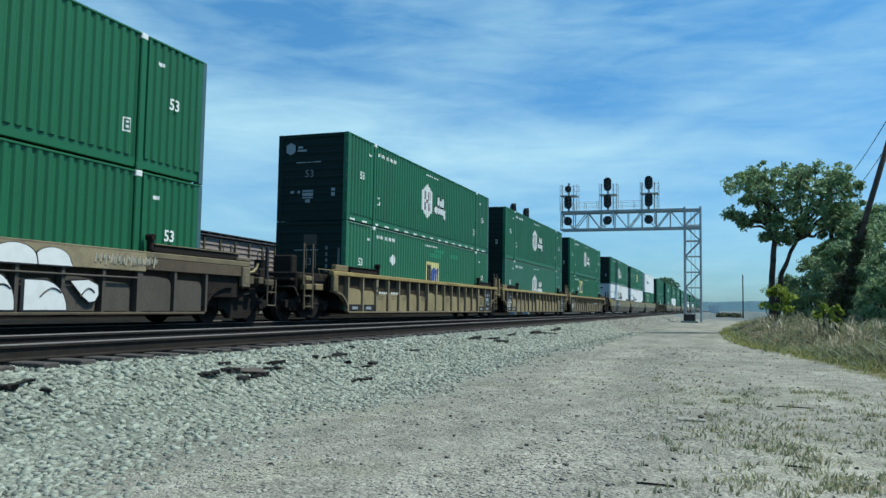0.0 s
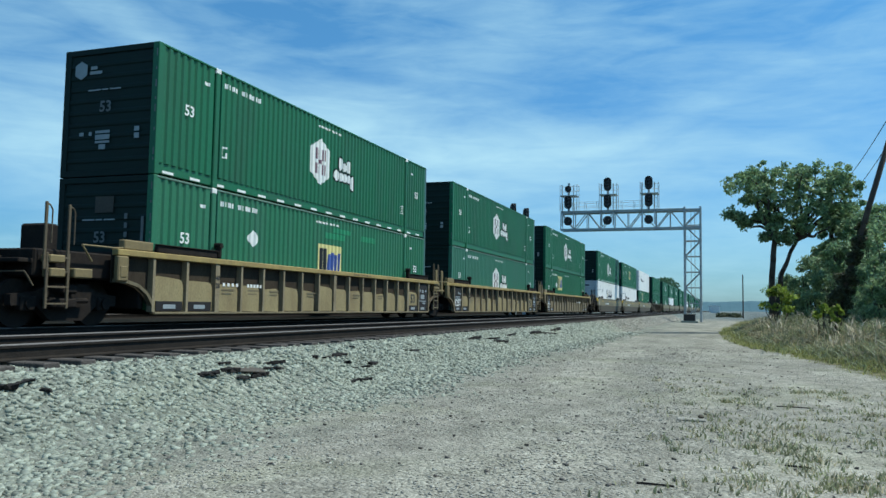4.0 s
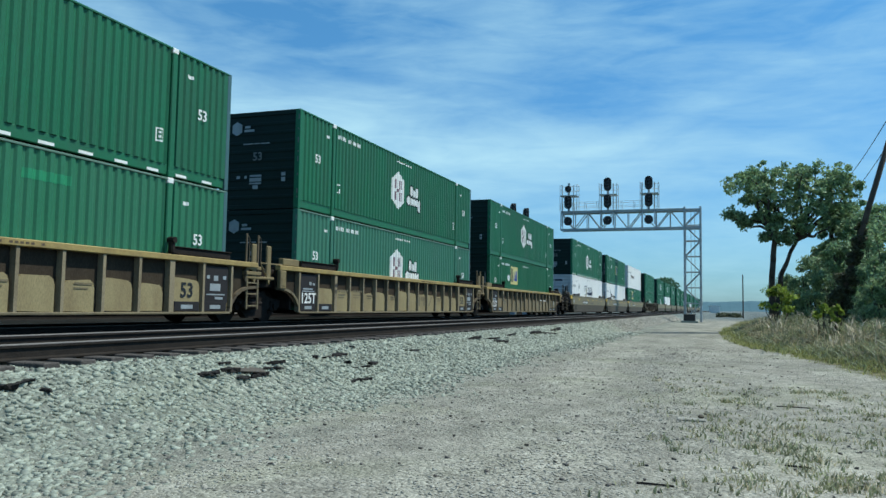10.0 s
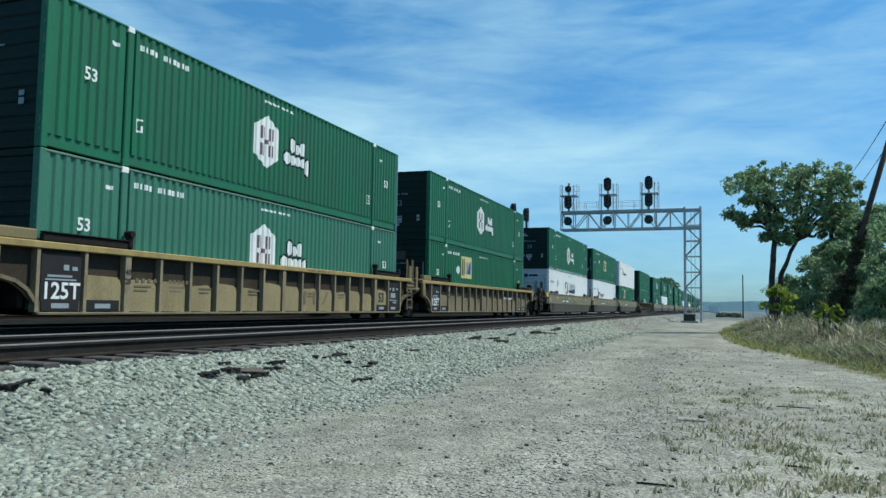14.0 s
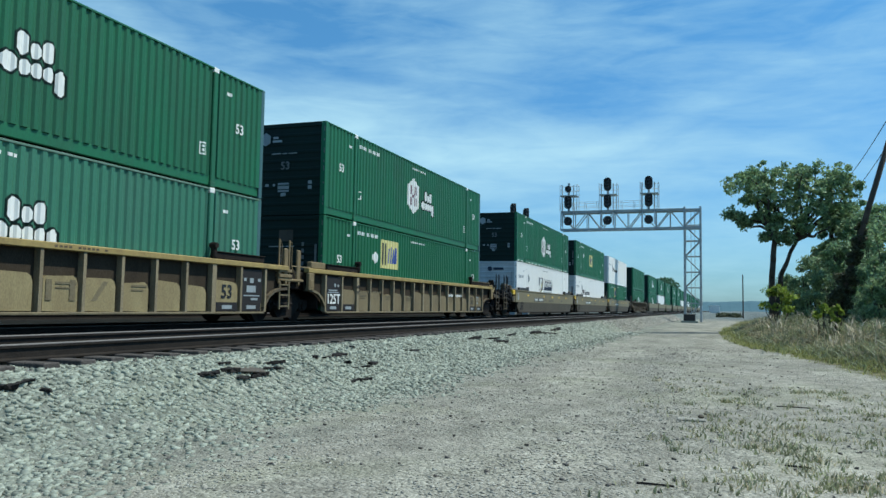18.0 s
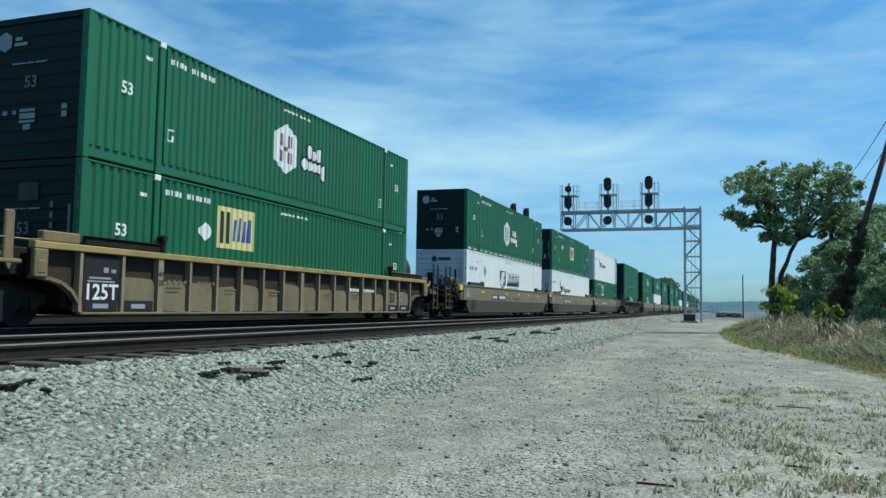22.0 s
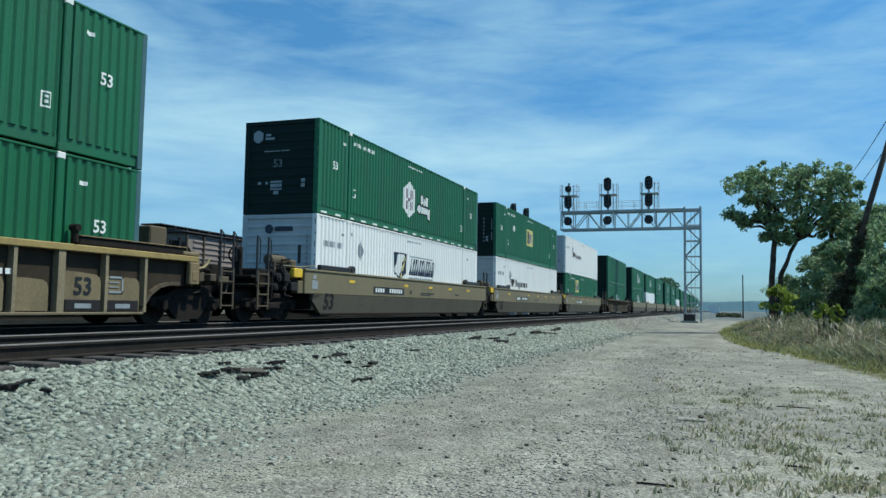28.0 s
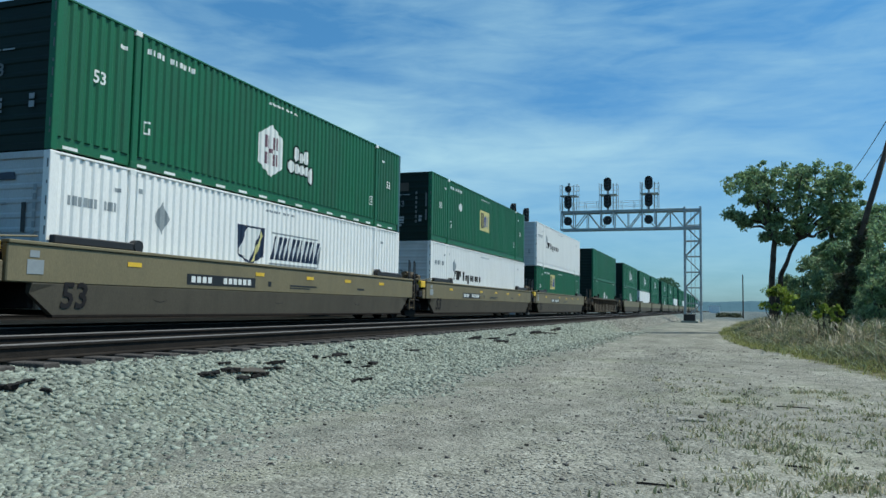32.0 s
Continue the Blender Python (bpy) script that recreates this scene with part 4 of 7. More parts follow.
def coupler(car, x, way):
    part("coupler", once(("cp", way), lambda: Shape().soft(min(0, way * 0.75), max(0, way * 0.75), -0.09, 0.09, 0.78, 0.95, 0.02).soft(min(way * 0.75, way * 1.0), max(way * 0.75, way * 1.0), -0.16, 0.16, 0.72, 1.0, 0.04).mesh("coupler")), GRIME, car, at=pose(x, 0, 0))
    part("air_hose", once(("ah", way), lambda: Shape().path([(0, -0.3, 0.85), (way * 0.35, -0.33, 0.55), (way * 0.7, -0.2, 0.40), (way * 0.95, -0.05, 0.55)], 0.03).mesh("air_hose")), BLACK, car, "black rubber air hose", at=pose(x, 0, 0))
    part("uncoupling_lever", once(("ul", way), lambda: Shape().path([(0.0, -1.35, 0.75), (way * 0.15, -1.3, 1.0), (way * 0.15, -0.4, 1.0), (way * 0.6, -0.1, 0.95)], 0.018).mesh("uncoupling_lever")), TAN_DIRTY, car, at=pose(x, 0, 0))


STAKES = [-0.06, 1.03] + [2.13 + 0.991 * i for i in range(13)] + [LEN - 1.03, LEN + 0.06]


def ribbed_car(label, paint, plate, dark, front_end, rear_end, graffiti=False, detail=True, load_mark=False):
    """A ribbed-side well unit. front_end and rear_end: 'joint', 'coupler' or '' (the next unit has the shared truck)."""
    car = tagged(new("well_car"), label, "rail car", "cars of the train")
    x0, x1 = -1.15, LEN + (1.75 if rear_end == "coupler" else 1.15)
    for s in (-1, 1):
        def yy(a, b):
            return min(s * a, s * b), max(s * a, s * b)
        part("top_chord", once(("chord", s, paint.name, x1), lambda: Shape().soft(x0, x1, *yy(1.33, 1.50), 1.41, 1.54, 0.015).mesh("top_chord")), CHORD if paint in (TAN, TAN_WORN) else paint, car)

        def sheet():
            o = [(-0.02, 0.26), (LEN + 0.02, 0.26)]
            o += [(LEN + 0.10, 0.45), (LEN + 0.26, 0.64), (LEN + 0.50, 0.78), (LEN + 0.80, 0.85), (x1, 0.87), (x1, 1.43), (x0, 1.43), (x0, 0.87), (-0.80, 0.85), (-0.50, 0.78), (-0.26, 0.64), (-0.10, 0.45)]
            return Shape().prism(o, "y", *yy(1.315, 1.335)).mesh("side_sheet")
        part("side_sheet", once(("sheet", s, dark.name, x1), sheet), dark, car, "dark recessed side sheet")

        def lip(e):
            sh = Shape()
            pts = [(-0.03, 0.24), (-0.11, 0.45), (-0.27, 0.65), (-0.51, 0.79), (-0.81, 0.86), (x0, 0.88)]
            q = [((LEN - px) if e else px, pz) for px, pz in pts]
            for (ax, az), (bx, bz) in zip(q, q[1:]):
                g = 1 if not e else -1
                m = Vector((bz - az, 0, ax - bx)).normalized() * 0.07
                sh.prism([(ax, az), (bx, bz), (bx + abs(m.x) * g, bz + abs(m.z)), (ax + abs(m.x) * g, az + abs(m.z))], "y", *yy(1.37, 1.47))
            return sh.mesh("wheel_arch")
        for e in (0, 1):
            part("wheel_arch", once(("arch", s, e, paint.name), lambda: lip(e)), GRIME if graffiti else TAN_DIRTY if e else TAN_DULL, car)
        part("bottom_sill", once(("sill", s, paint.name), lambda: Shape().soft(-0.02, LEN + 0.02, *yy(1.34, 1.49), 0.235, 0.29, 0.012).mesh("bottom_sill")), TAN_DIRTY if graffiti else TAN_DULL, car)
        for i, x in enumerate(STAKES):
            wide = 0.16 if i in (2, 8, 14) else 0.075
            part("stake", once(("stake", s, wide, plate.name), lambda: Shape().prism([(-wide / 2, 0.29), (wide / 2, 0.29), (wide / 2, 1.41), (-wide / 2, 1.41)], "y", *yy(1.335, 1.475)).mesh("stake")), STAKE if plate in (PLATE, PLATE_WORN) else plate, car, at=pose(x, 0, 0))
        if s < 0:
            for i, (a, b) in enumerate(zip(STAKES, STAKES[1:])):
                v = (i * 5 + 2) % 7
                w = b - a - (0.20, 0.27, 0.18, 0.22, 0.31, 0.20, 0.24)[v]
                top = (0.97, 0.90, 1.0, 0.94, 0.86, 0.96, 0.92)[v]
                slope = (0.02, -0.03, 0.05, 0.0, 0.03, -0.02, 0.04)[v]
                part("side_plate", once(("plate", v, round(w, 1), plate.name), lambda: Shape().prism([(0.0, 0.31), (w, 0.31 - 0.02 * (v % 2)), (w, top - 0.16), (w - 0.04, top - 0.05), (w - 0.12, top), (0.5 * w, top + slope * 0.6), (0.05, top + slope), (0.0, top + slope - 0.05)], "y", -1.415 - 0.004 * (v % 4), -1.336).mesh("side_plate")), plate, car, at=pose(a + 0.08 + 0.01 * (v % 3), 0, 0))
            rear = (LEN - 1.75, 3.05, -0.10) if rear_end == "coupler" else (14.05, 2.08, -0.06)
            for a, gl, hx in ((0.02, 2.08, 2.13), rear):
                g = part("end_guide", once(("guide", dark.name, gl), lambda: Shape().soft(0, gl, -1.47, -1.36, 1.545, 1.70, 0.02).mesh("end_guide")), GRIME, car, "black hinged guide", at=pose(a, 0, 0))
                part("guide_flange", once(("gfl", gl, paint.name), lambda: Shape().soft(0.0, gl, -1.50, -1.36, 1.70, 1.725, 0.008).mesh("guide_flange")), paint if gl > 3 else GRIME, g)
                part("hinge_bracket", once(("hb", dark.name), lambda: Shape().soft(-0.06, 0.06, -1.52, -1.38, 1.55, 1.92, 0.03).tube((0, -1.54, 1.85), (0, -1.36, 1.85), 0.07, n=10).mesh("hinge_bracket")), GRIME, g, at=pose(hx, 0, 0))
    well_floor(car)
    car_ends(car, paint, front_end, rear_end, detail)
    if detail:
        part("corner_block", once(("cb", paint.name), lambda: Shape().soft(-0.95, -0.1, -1.46, -1.30, 1.545, 1.74, 0.02).mesh("corner_block")), paint, car)
        part("jacking_bracket", once(("jb", paint.name), lambda: Shape().soft(-1.16, -0.86, -1.52, -1.40, 0.90, 1.40, 0.02).soft(-1.10, -0.92, -1.53, -1.50, 0.98, 1.2, 0.01).mesh("jacking_bracket")), paint, car)
        if load_mark and not rear_end:
            for fx, lean in ((9.22, 0.0), (9.76, 0.0), (10.28, 0.30)):
                part("faded_marking", Shape().prism([(fx, 0.50), (fx + 0.13, 0.50), (fx + 0.13 + lean, 0.88), (fx + lean, 0.88)], "y", -1.4315 - 0.002 * (lean < 0), -1.430), TAN_DULL, car, "large faded brown bar")
        if rear_end == "coupler":
            part("rear_bracket", once(("rjb", paint.name), lambda: Shape().soft(x1 - 0.33, x1 + 0.01, -1.52, -1.40, 0.90, 1.40, 0.02).soft(x1 - 0.26, x1 - 0.08, -1.53, -1.50, 0.98, 1.2, 0.01).soft(x1 - 0.55, x1 + 0.02, -1.50, -1.30, 1.545, 1.63, 0.02).mesh("rear_bracket")), paint, car)
        if not graffiti:
            words("53", 0.46, DECAL_BLACK, car, pose(14.58, -1.432, 0.76, 90, 0, 0), label="stencilled number 53")
        for a in (0.0, 14.1) if not graffiti else ():
            for k in range(2):
                q = part("test_panel", once("tp", lambda: Shape().soft(0.0, 0.86, -1.445, -1.425, 0.31, 0.52, 0.004).mesh("test_panel")), PANEL_GREY, car, "dark grey painted panel", at=pose(a + 0.06 + k * 1.03, 0, 0))
                part("white_plate", once("wp", lambda: Shape().box(0.22, 0.62, -1.450, -1.446, 0.36, 0.45).mesh("white_plate")), DECAL_GREY, q, "small pale plate")
        if load_mark:
            dp = part("data_panel", once("dpn", lambda: Shape().soft(0.0, 0.92, -1.44, -1.426, 0.50, 1.36, 0.004).mesh("data_panel")), PANEL_GREY, car, "dark grey data panel", at=pose(0.03, 0, 0))
            words("125T", 0.42, DECAL, dp, pose(0.46, -1.444, 0.66, 90, 0, 0), label="white lettering 125T")
            tagged(part("fine_print", once("dl", lambda: Shape().box(0.1, 0.8, -1.446, -1.441, 0.86, 0.89).box(0.14, 0.7, -1.446, -1.441, 0.92, 0.96).box(0.5, 0.62, -1.446, -1.441, 1.05, 1.15).box(0.7, 0.82, -1.446, -1.441, 1.05, 1.12).mesh("fine_print")), DECAL_GREY, dp, "pale lines of fine print"), kind="stuff")
        if rear_end and not graffiti:
            tagged(part("notice_frame", once("nf", lambda: Shape().box(15.25, 15.62, -1.431, -1.4265, 0.95, 0.99).box(15.25, 15.62, -1.431, -1.4265, 0.66, 0.70).box(15.58, 15.62, -1.431, -1.4265, 0.66, 0.99).box(15.25, 15.5, -1.431, -1.4265, 0.86, 0.88).box(15.25, 15.5, -1.431, -1.4265, 0.77, 0.79).mesh("notice_frame")), DECAL_GREY, car, "pale outlined notice"), kind="stuff")
        elif not graffiti:
            rp = part("data_panel", once("dpr", lambda: Shape().soft(0.0, 0.92, -1.44, -1.426, 0.50, 1.36, 0.004).mesh("data_panel")), PANEL_GREY, car, "dark grey data panel", at=pose(LEN - 0.98, 0, 0))
            tagged(part("fine_print", once("dlr", lambda: Shape().box(0.22, 0.62, -1.446, -1.441, 0.78, 0.95).box(0.1, 0.8, -1.446, -1.441, 0.68, 0.71).box(0.42, 0.72, -1.446, -1.441, 0.58, 0.64).box(0.36, 0.52, -1.446, -1.441, 1.02, 1.14).box(0.72, 0.84, -1.446, -1.441, 1.06, 1.14).box(0.1, 0.2, -1.446, -1.441, 1.06, 1.14).mesh("fine_print")), DECAL_GREY, rp, "pale lines of fine print"), kind="stuff")
        for i, (bx, bw) in enumerate(((2.32, 0.55), (3.4, 0.55), (4.42, 0.5), (6.4, 0.55), (9.38, 0.5), (11.3, 0.55))):
            tagged(part("stencil_line", once(("stn", i % 3), lambda: Shape().box(0.05, bw, -1.430, -1.4265, 0.80, 0.84).box(0.05, bw - 0.1, -1.430, -1.4265, 0.72, 0.75).mesh("stencil_line")), TAN_DULL, car, "faded stencilled lines", at=pose(bx, 0, 0)), kind="stuff")
    if detail and not graffiti:
        rb = Shape()
        for i, bx in enumerate((2.40, 2.58, 2.76, 2.94, 3.42, 3.56, 3.70, 3.84, 3.98, 4.12)):
            rb.box(bx, bx + 0.09, -1.431, -1.4265, 0.90, 0.98)
        tagged(part("number_marking", once(("rbm", load_mark), lambda: rb.mesh("number_marking")), TAN_DULL if load_mark else DECAL, car, "bars in place of the car number"), kind="stuff")
        if rear_end == "coupler":
            tagged(part("rear_number", once("rnm", lambda: [q.box(11.18 + i * 0.17, 11.29 + i * 0.17, -1.431, -1.4265, 0.93, 1.03) for q in [Shape()] for i in (0, 1, 2, 3, 6, 7, 8, 9, 10)][-1].mesh("rear_number")), DECAL, car, "white bars in place of the car number"), kind="stuff")
        tagged(part("chord_marking", once("chm", lambda: [q.box(9.3 + i * 0.11, 9.37 + i * 0.11, -1.503, -1.499, 1.455, 1.495) for q in [Shape()] for i in (0, 1, 2, 3, 5, 6, 7, 8, 9, 11)][-1].mesh("chord_marking")), BROWN, car, "small dark bars on the top girder"), kind="stuff")
        words("40", 0.16, DECAL_BLACK, car, pose(2.13, -1.478, 1.08, 90, 0, 0), label="stencilled 40")
        words("28", 0.16, DECAL_BLACK, car, pose(2.13, -1.478, 0.90, 90, 0, 0), label="stencilled 28")
    if graffiti:
        arc = lambda cx, cz, rx, rz, a0, a1, n=12: [(cx + rx * math.cos(a), cz + rz * math.sin(a)) for a in np.linspace(a0, a1, n)]
        shapes = [[(11.2, 0.33)] + [(12.12, 0.33)] + arc(11.55, 0.33, 0.57, 0.52, 0.2, 1.57) + [(11.2, 0.85)],
                  [(10.2, 0.33), (11.0, 0.33)] + arc(10.55, 0.40, 0.45, 0.55, 0.0, 1.57) + [(10.2, 0.95)],
                  [(12.2, 0.86), (12.62, 0.89), (12.86, 0.80), (12.88, 0.62), (12.80, 0.50), (12.66, 0.48), (12.5, 0.58)]]
        for o in shapes:
            part("graffiti", Shape().prism(o, "y", -1.492, -1.487), DECAL, car, "white painted graffiti shape")
            m = (sum(q[0] for q in o) / len(o), sum(q[1] for q in o) / len(o))
            wide = max(q[0] for q in o) - min(q[0] for q in o)
            part("graffiti_stroke", Shape().path([(m[0] - wide * 0.30 + wide * 0.5 * f, -1.494, m[1] - 0.10 + 0.16 * math.sin(f * 2.6)) for f in np.linspace(0, 1, 7)], 0.016, 4), BLACK, car, "black curved stroke in the graffiti")
            part("graffiti_outline", Shape().prism([(m[0] + (x - m[0]) * 1.12, max(0.30, m[1] + (z - m[1]) * 1.14)) for x, z in o], "y", -1.4865, -1.4855), BLACK, car, "black graffiti outline")
        part("chord_band", Shape().soft(1.0, LEN - 2.0, -1.503, -1.44, 1.12, 1.50, 0.01), GIRDER, car, "deep grimy top girder")
        part("web_panel", Shape().soft(LEN - 1.98, LEN + 1.40, -1.495, -1.44, 1.16, 1.41, 0.01), BROWN, car, "dark brown girder web")
        # added black box stands where the wheel well is only in shadow
        part("wheel_well", Shape().soft(LEN + 0.12, LEN + 1.42, -1.40, -1.338, 0.62, 1.40, 0.03), GRIME, car, "black panel in place of shadow in the wheel well")
        for o in ([(11.45, 1.13), (12.2, 1.13)] + arc(11.75, 1.2, 0.4, 0.24, 0.1, 2.6), [(10.5, 1.13), (11.42, 1.13)] + arc(10.95, 1.22, 0.45, 0.25, 0.1, 2.9)):
            part("graffiti", Shape().prism(o, "y", -1.512, -1.507), DECAL, car, "white painted graffiti shape")
            m = (sum(q[0] for q in o) / len(o), sum(q[1] for q in o) / len(o))
            part("graffiti_outline", Shape().prism([(m[0] + (x - m[0]) * 1.1, m[1] + (z - m[1]) * 1.12) for x, z in o], "y", -1.5065, -1.5045), BLACK, car, "black graffiti outline")
        rg = random.Random(5)
        sc = Shape()
        for i in range(13):
            x = 12.75 + i * 0.135
            sc.path([(x, -1.506, 1.2 + rg.uniform(0, 0.06)), (x + rg.uniform(0, 0.04), -1.506, 1.42), (x + 0.07, -1.506, 1.22 + rg.uniform(0, 0.1)), (x + 0.09, -1.506, 1.38)], 0.022, 4)
        tagged(part("scrawl", sc, SCRAWL, car, "pale spray-painted scrawl"), kind="stuff")
        part("pipe", Shape().tube((8.0, -1.50, 0.98), (13.9, -1.50, 0.98), 0.02), PLATE_DULL, car)
    return car


def car_ends(car, paint, front_end, rear_end, detail):
    if front_end:
        reach = {"joint": -3.2, "coupler": -3.2}[front_end]
        end_frame(car, reach, 0.0, paint)
        truck(car, -1.70 if front_end == "joint" else -1.95)
        part("bulkhead", once(("bh", -1), lambda: Shape().soft(-0.30, -0.18, -1.30, 1.30, 0.35, 1.55, 0.02).mesh("bulkhead")), GRIME, car)
        for side in (-1.42, 1.42):
            ladder(car, -2.35 if front_end == "joint" else -2.98 if paint is OLIVE else -2.55, side, paint, "r" if paint is OLIVE else "f" + paint.name)
        posts = paint is not OLIVE and front_end == "joint"
        if posts:
            part("end_step", once(("es", paint.name), lambda: Shape().soft(-2.65, -1.35, -1.45, -1.10, 1.12, 1.20, 0.02).mesh("end_step")), paint, car)
        for px in (-2.30, -1.62) if posts else ():
            part("guide_post", once(("gp", paint.name), lambda: Shape().soft(-0.10, 0.10, -1.44, -1.38, 1.20, 2.02, 0.02).prism([(-0.10, 1.22), (0.10, 1.22), (0.02, 1.0)], "y", -1.44, -1.38).mesh("guide_post")), paint, car, at=pose(px, 0.0, 0))
        if paint is not OLIVE and front_end == "coupler" and detail:
            part("deck_drum", once("ddr", lambda: Shape().tube((-3.02, -0.1, 1.42), (-3.02, -0.1, 1.72), 0.19, n=20).tube((-3.02, -0.1, 1.72), (-3.02, -0.1, 1.76), 0.20, n=20).mesh("deck_drum")), GRIME, car, "black drum on the end platform")
            part("drum_handle", once("ddh", lambda: Shape().path([(-3.05, -0.2, 1.75), (-3.05, -0.2, 1.95), (-3.05, -0.1, 2.02), (-3.05, 0.0, 1.95), (-3.05, 0.0, 1.75)], 0.015).mesh("drum_handle")), PLATE_DULL, car)
            part("deck_box", once("dbx", lambda: Shape().soft(-2.05, -1.72, -0.55, 0.1, 1.42, 1.98, 0.04).mesh("deck_box")), GRIME, car, "black equipment box on the end platform")
            for a, b, za, zb in ((-2.78, -2.42, 1.18, 1.32), (-2.75, -2.4, 0.92, 1.08), (-2.2, -1.75, 0.92, 1.10)):
                part("step_box", Shape().soft(a, b, -1.47, -1.25, za, zb, 0.02), TAN, car, "tan step box beside the ladder")
        for z in (1.22, 1.36) if posts else ():
            part("step_plate", once(("stp", paint.name), lambda: Shape().soft(-2.68, -2.02, -1.47, -1.2, 0, 0.09, 0.01).mesh("step_plate")), paint, car, at=pose(0, 0, z))
        part("valve_gear", once("vg", lambda: Shape().soft(-2.5, -1.9, -1.3, -1.0, 0.35, 0.55, 0.04).soft(-2.35, -1.95, -1.34, -1.05, 0.62, 0.78, 0.04).tube((-2.6, -1.2, 0.5), (-1.6, -1.2, 0.5), 0.05).mesh("valve_gear")), GRIME, car, "grimy brake valve gear")
        part("handrail", once(("hr", paint.name), lambda: Shape().path([(-2.0, -1.42, 1.55), (-1.2, -1.42, 1.55), (-0.3, -1.42, 1.62)], 0.02).path([(-2.0, -1.42, 1.55), (-1.75, -1.42, 1.25)], 0.02).mesh("handrail")), paint, car)
        if front_end == "coupler":
            coupler(car, -3.0, -1)
    if rear_end:
        end_frame(car, LEN, LEN + 3.2, paint)
        part("rear_bulkhead", once(("bh", 1), lambda: Shape().soft(LEN + 0.18, LEN + 0.30, -1.30, 1.30, 0.35, 1.55, 0.02).mesh("rear_bulkhead")), GRIME, car)
        if rear_end == "coupler":
            truck(car, LEN + 1.95)
            coupler(car, LEN + 3.0, 1)
            for side in (1.42,) if paint is TAN_DULL else (-1.42, 1.42):
                ladder(car, LEN + (2.72 if paint is TAN_DULL else 2.95), side, paint, "r")
            if paint is TAN_DULL:
                part("stirrup", Shape().path([(LEN + 2.7, -1.42, 1.15), (LEN + 2.7, -1.42, 0.45), (LEN + 3.1, -1.42, 0.45), (LEN + 3.1, -1.42, 1.15)], 0.025).path([(LEN + 2.7, -1.42, 0.8), (LEN + 3.1, -1.42, 0.8)], 0.02), TAN_DIRTY, car, "grimy stirrup step")
                part("corner_post", Shape().soft(LEN + 2.64, LEN + 2.72, -1.44, -1.36, 1.0, 2.0, 0.01), BLACK, car)
            part("brake_stand", once("bst", lambda: Shape().soft(LEN + 2.6, LEN + 2.85, 0.35, 0.85, 1.1, 1.75, 0.04).tube((LEN + 2.88, 0.6, 1.5), (LEN + 2.95, 0.6, 1.5), 0.22, n=18).mesh("brake_stand")), GRIME, car, "black hand-brake housing")
            part("piping", once("pip", lambda: Shape().path([(LEN + 1.3, -1.3, 1.2), (LEN + 1.8, -1.3, 1.35), (LEN + 2.5, -1.25, 1.25), (LEN + 3.1, -0.6, 1.15)], 0.03).path([(LEN + 1.4, -1.1, 0.6), (LEN + 2.2, -1.2, 0.75), (LEN + 3.0, -0.8, 0.6)], 0.03).mesh("piping")), GRIME, car, "grimy brake pipes")
            if paint is not TAN_DULL:
                part("equipment_box", once(("bc", paint.name), lambda: Shape().soft(LEN + 1.27, LEN + 1.85, -0.5, 0.3, 1.42, 2.24, 0.03).mesh("equipment_box")), TAN_DIRTY, car, "tan equipment box on the end platform")
            part("uncoupling_rod", once("ucr", lambda: Shape().path([(LEN + 1.70, -1.46, 1.26), (LEN + 1.95, -1.46, 1.30), (LEN + 2.1, -1.46, 1.40), (LEN + 2.16, -1.46, 1.52)], 0.035).mesh("uncoupling_rod")), PLATE, car, "pale bent grab iron")
            for q, wd, zb, ht in ((1.85, 0.20, 0.98, 0.22), (2.28, 0.22, 1.0, 0.18), (2.60, 0.40, 0.98, 0.16)):
                part("step_box", once(("sbx", q), lambda: Shape().soft(LEN + q, LEN + q + wd, -1.44, -1.2, zb, zb + ht, 0.02).mesh("step_box")), TAN_DIRTY, car, "grimy brown equipment box")
            part("brake_cylinder", once("bcy", lambda: Shape().tube((LEN + 1.2, 0.85, 1.6), (LEN + 2.4, 0.85, 1.6), 0.2, n=14).mesh("brake_cylinder")), GRIME, car)


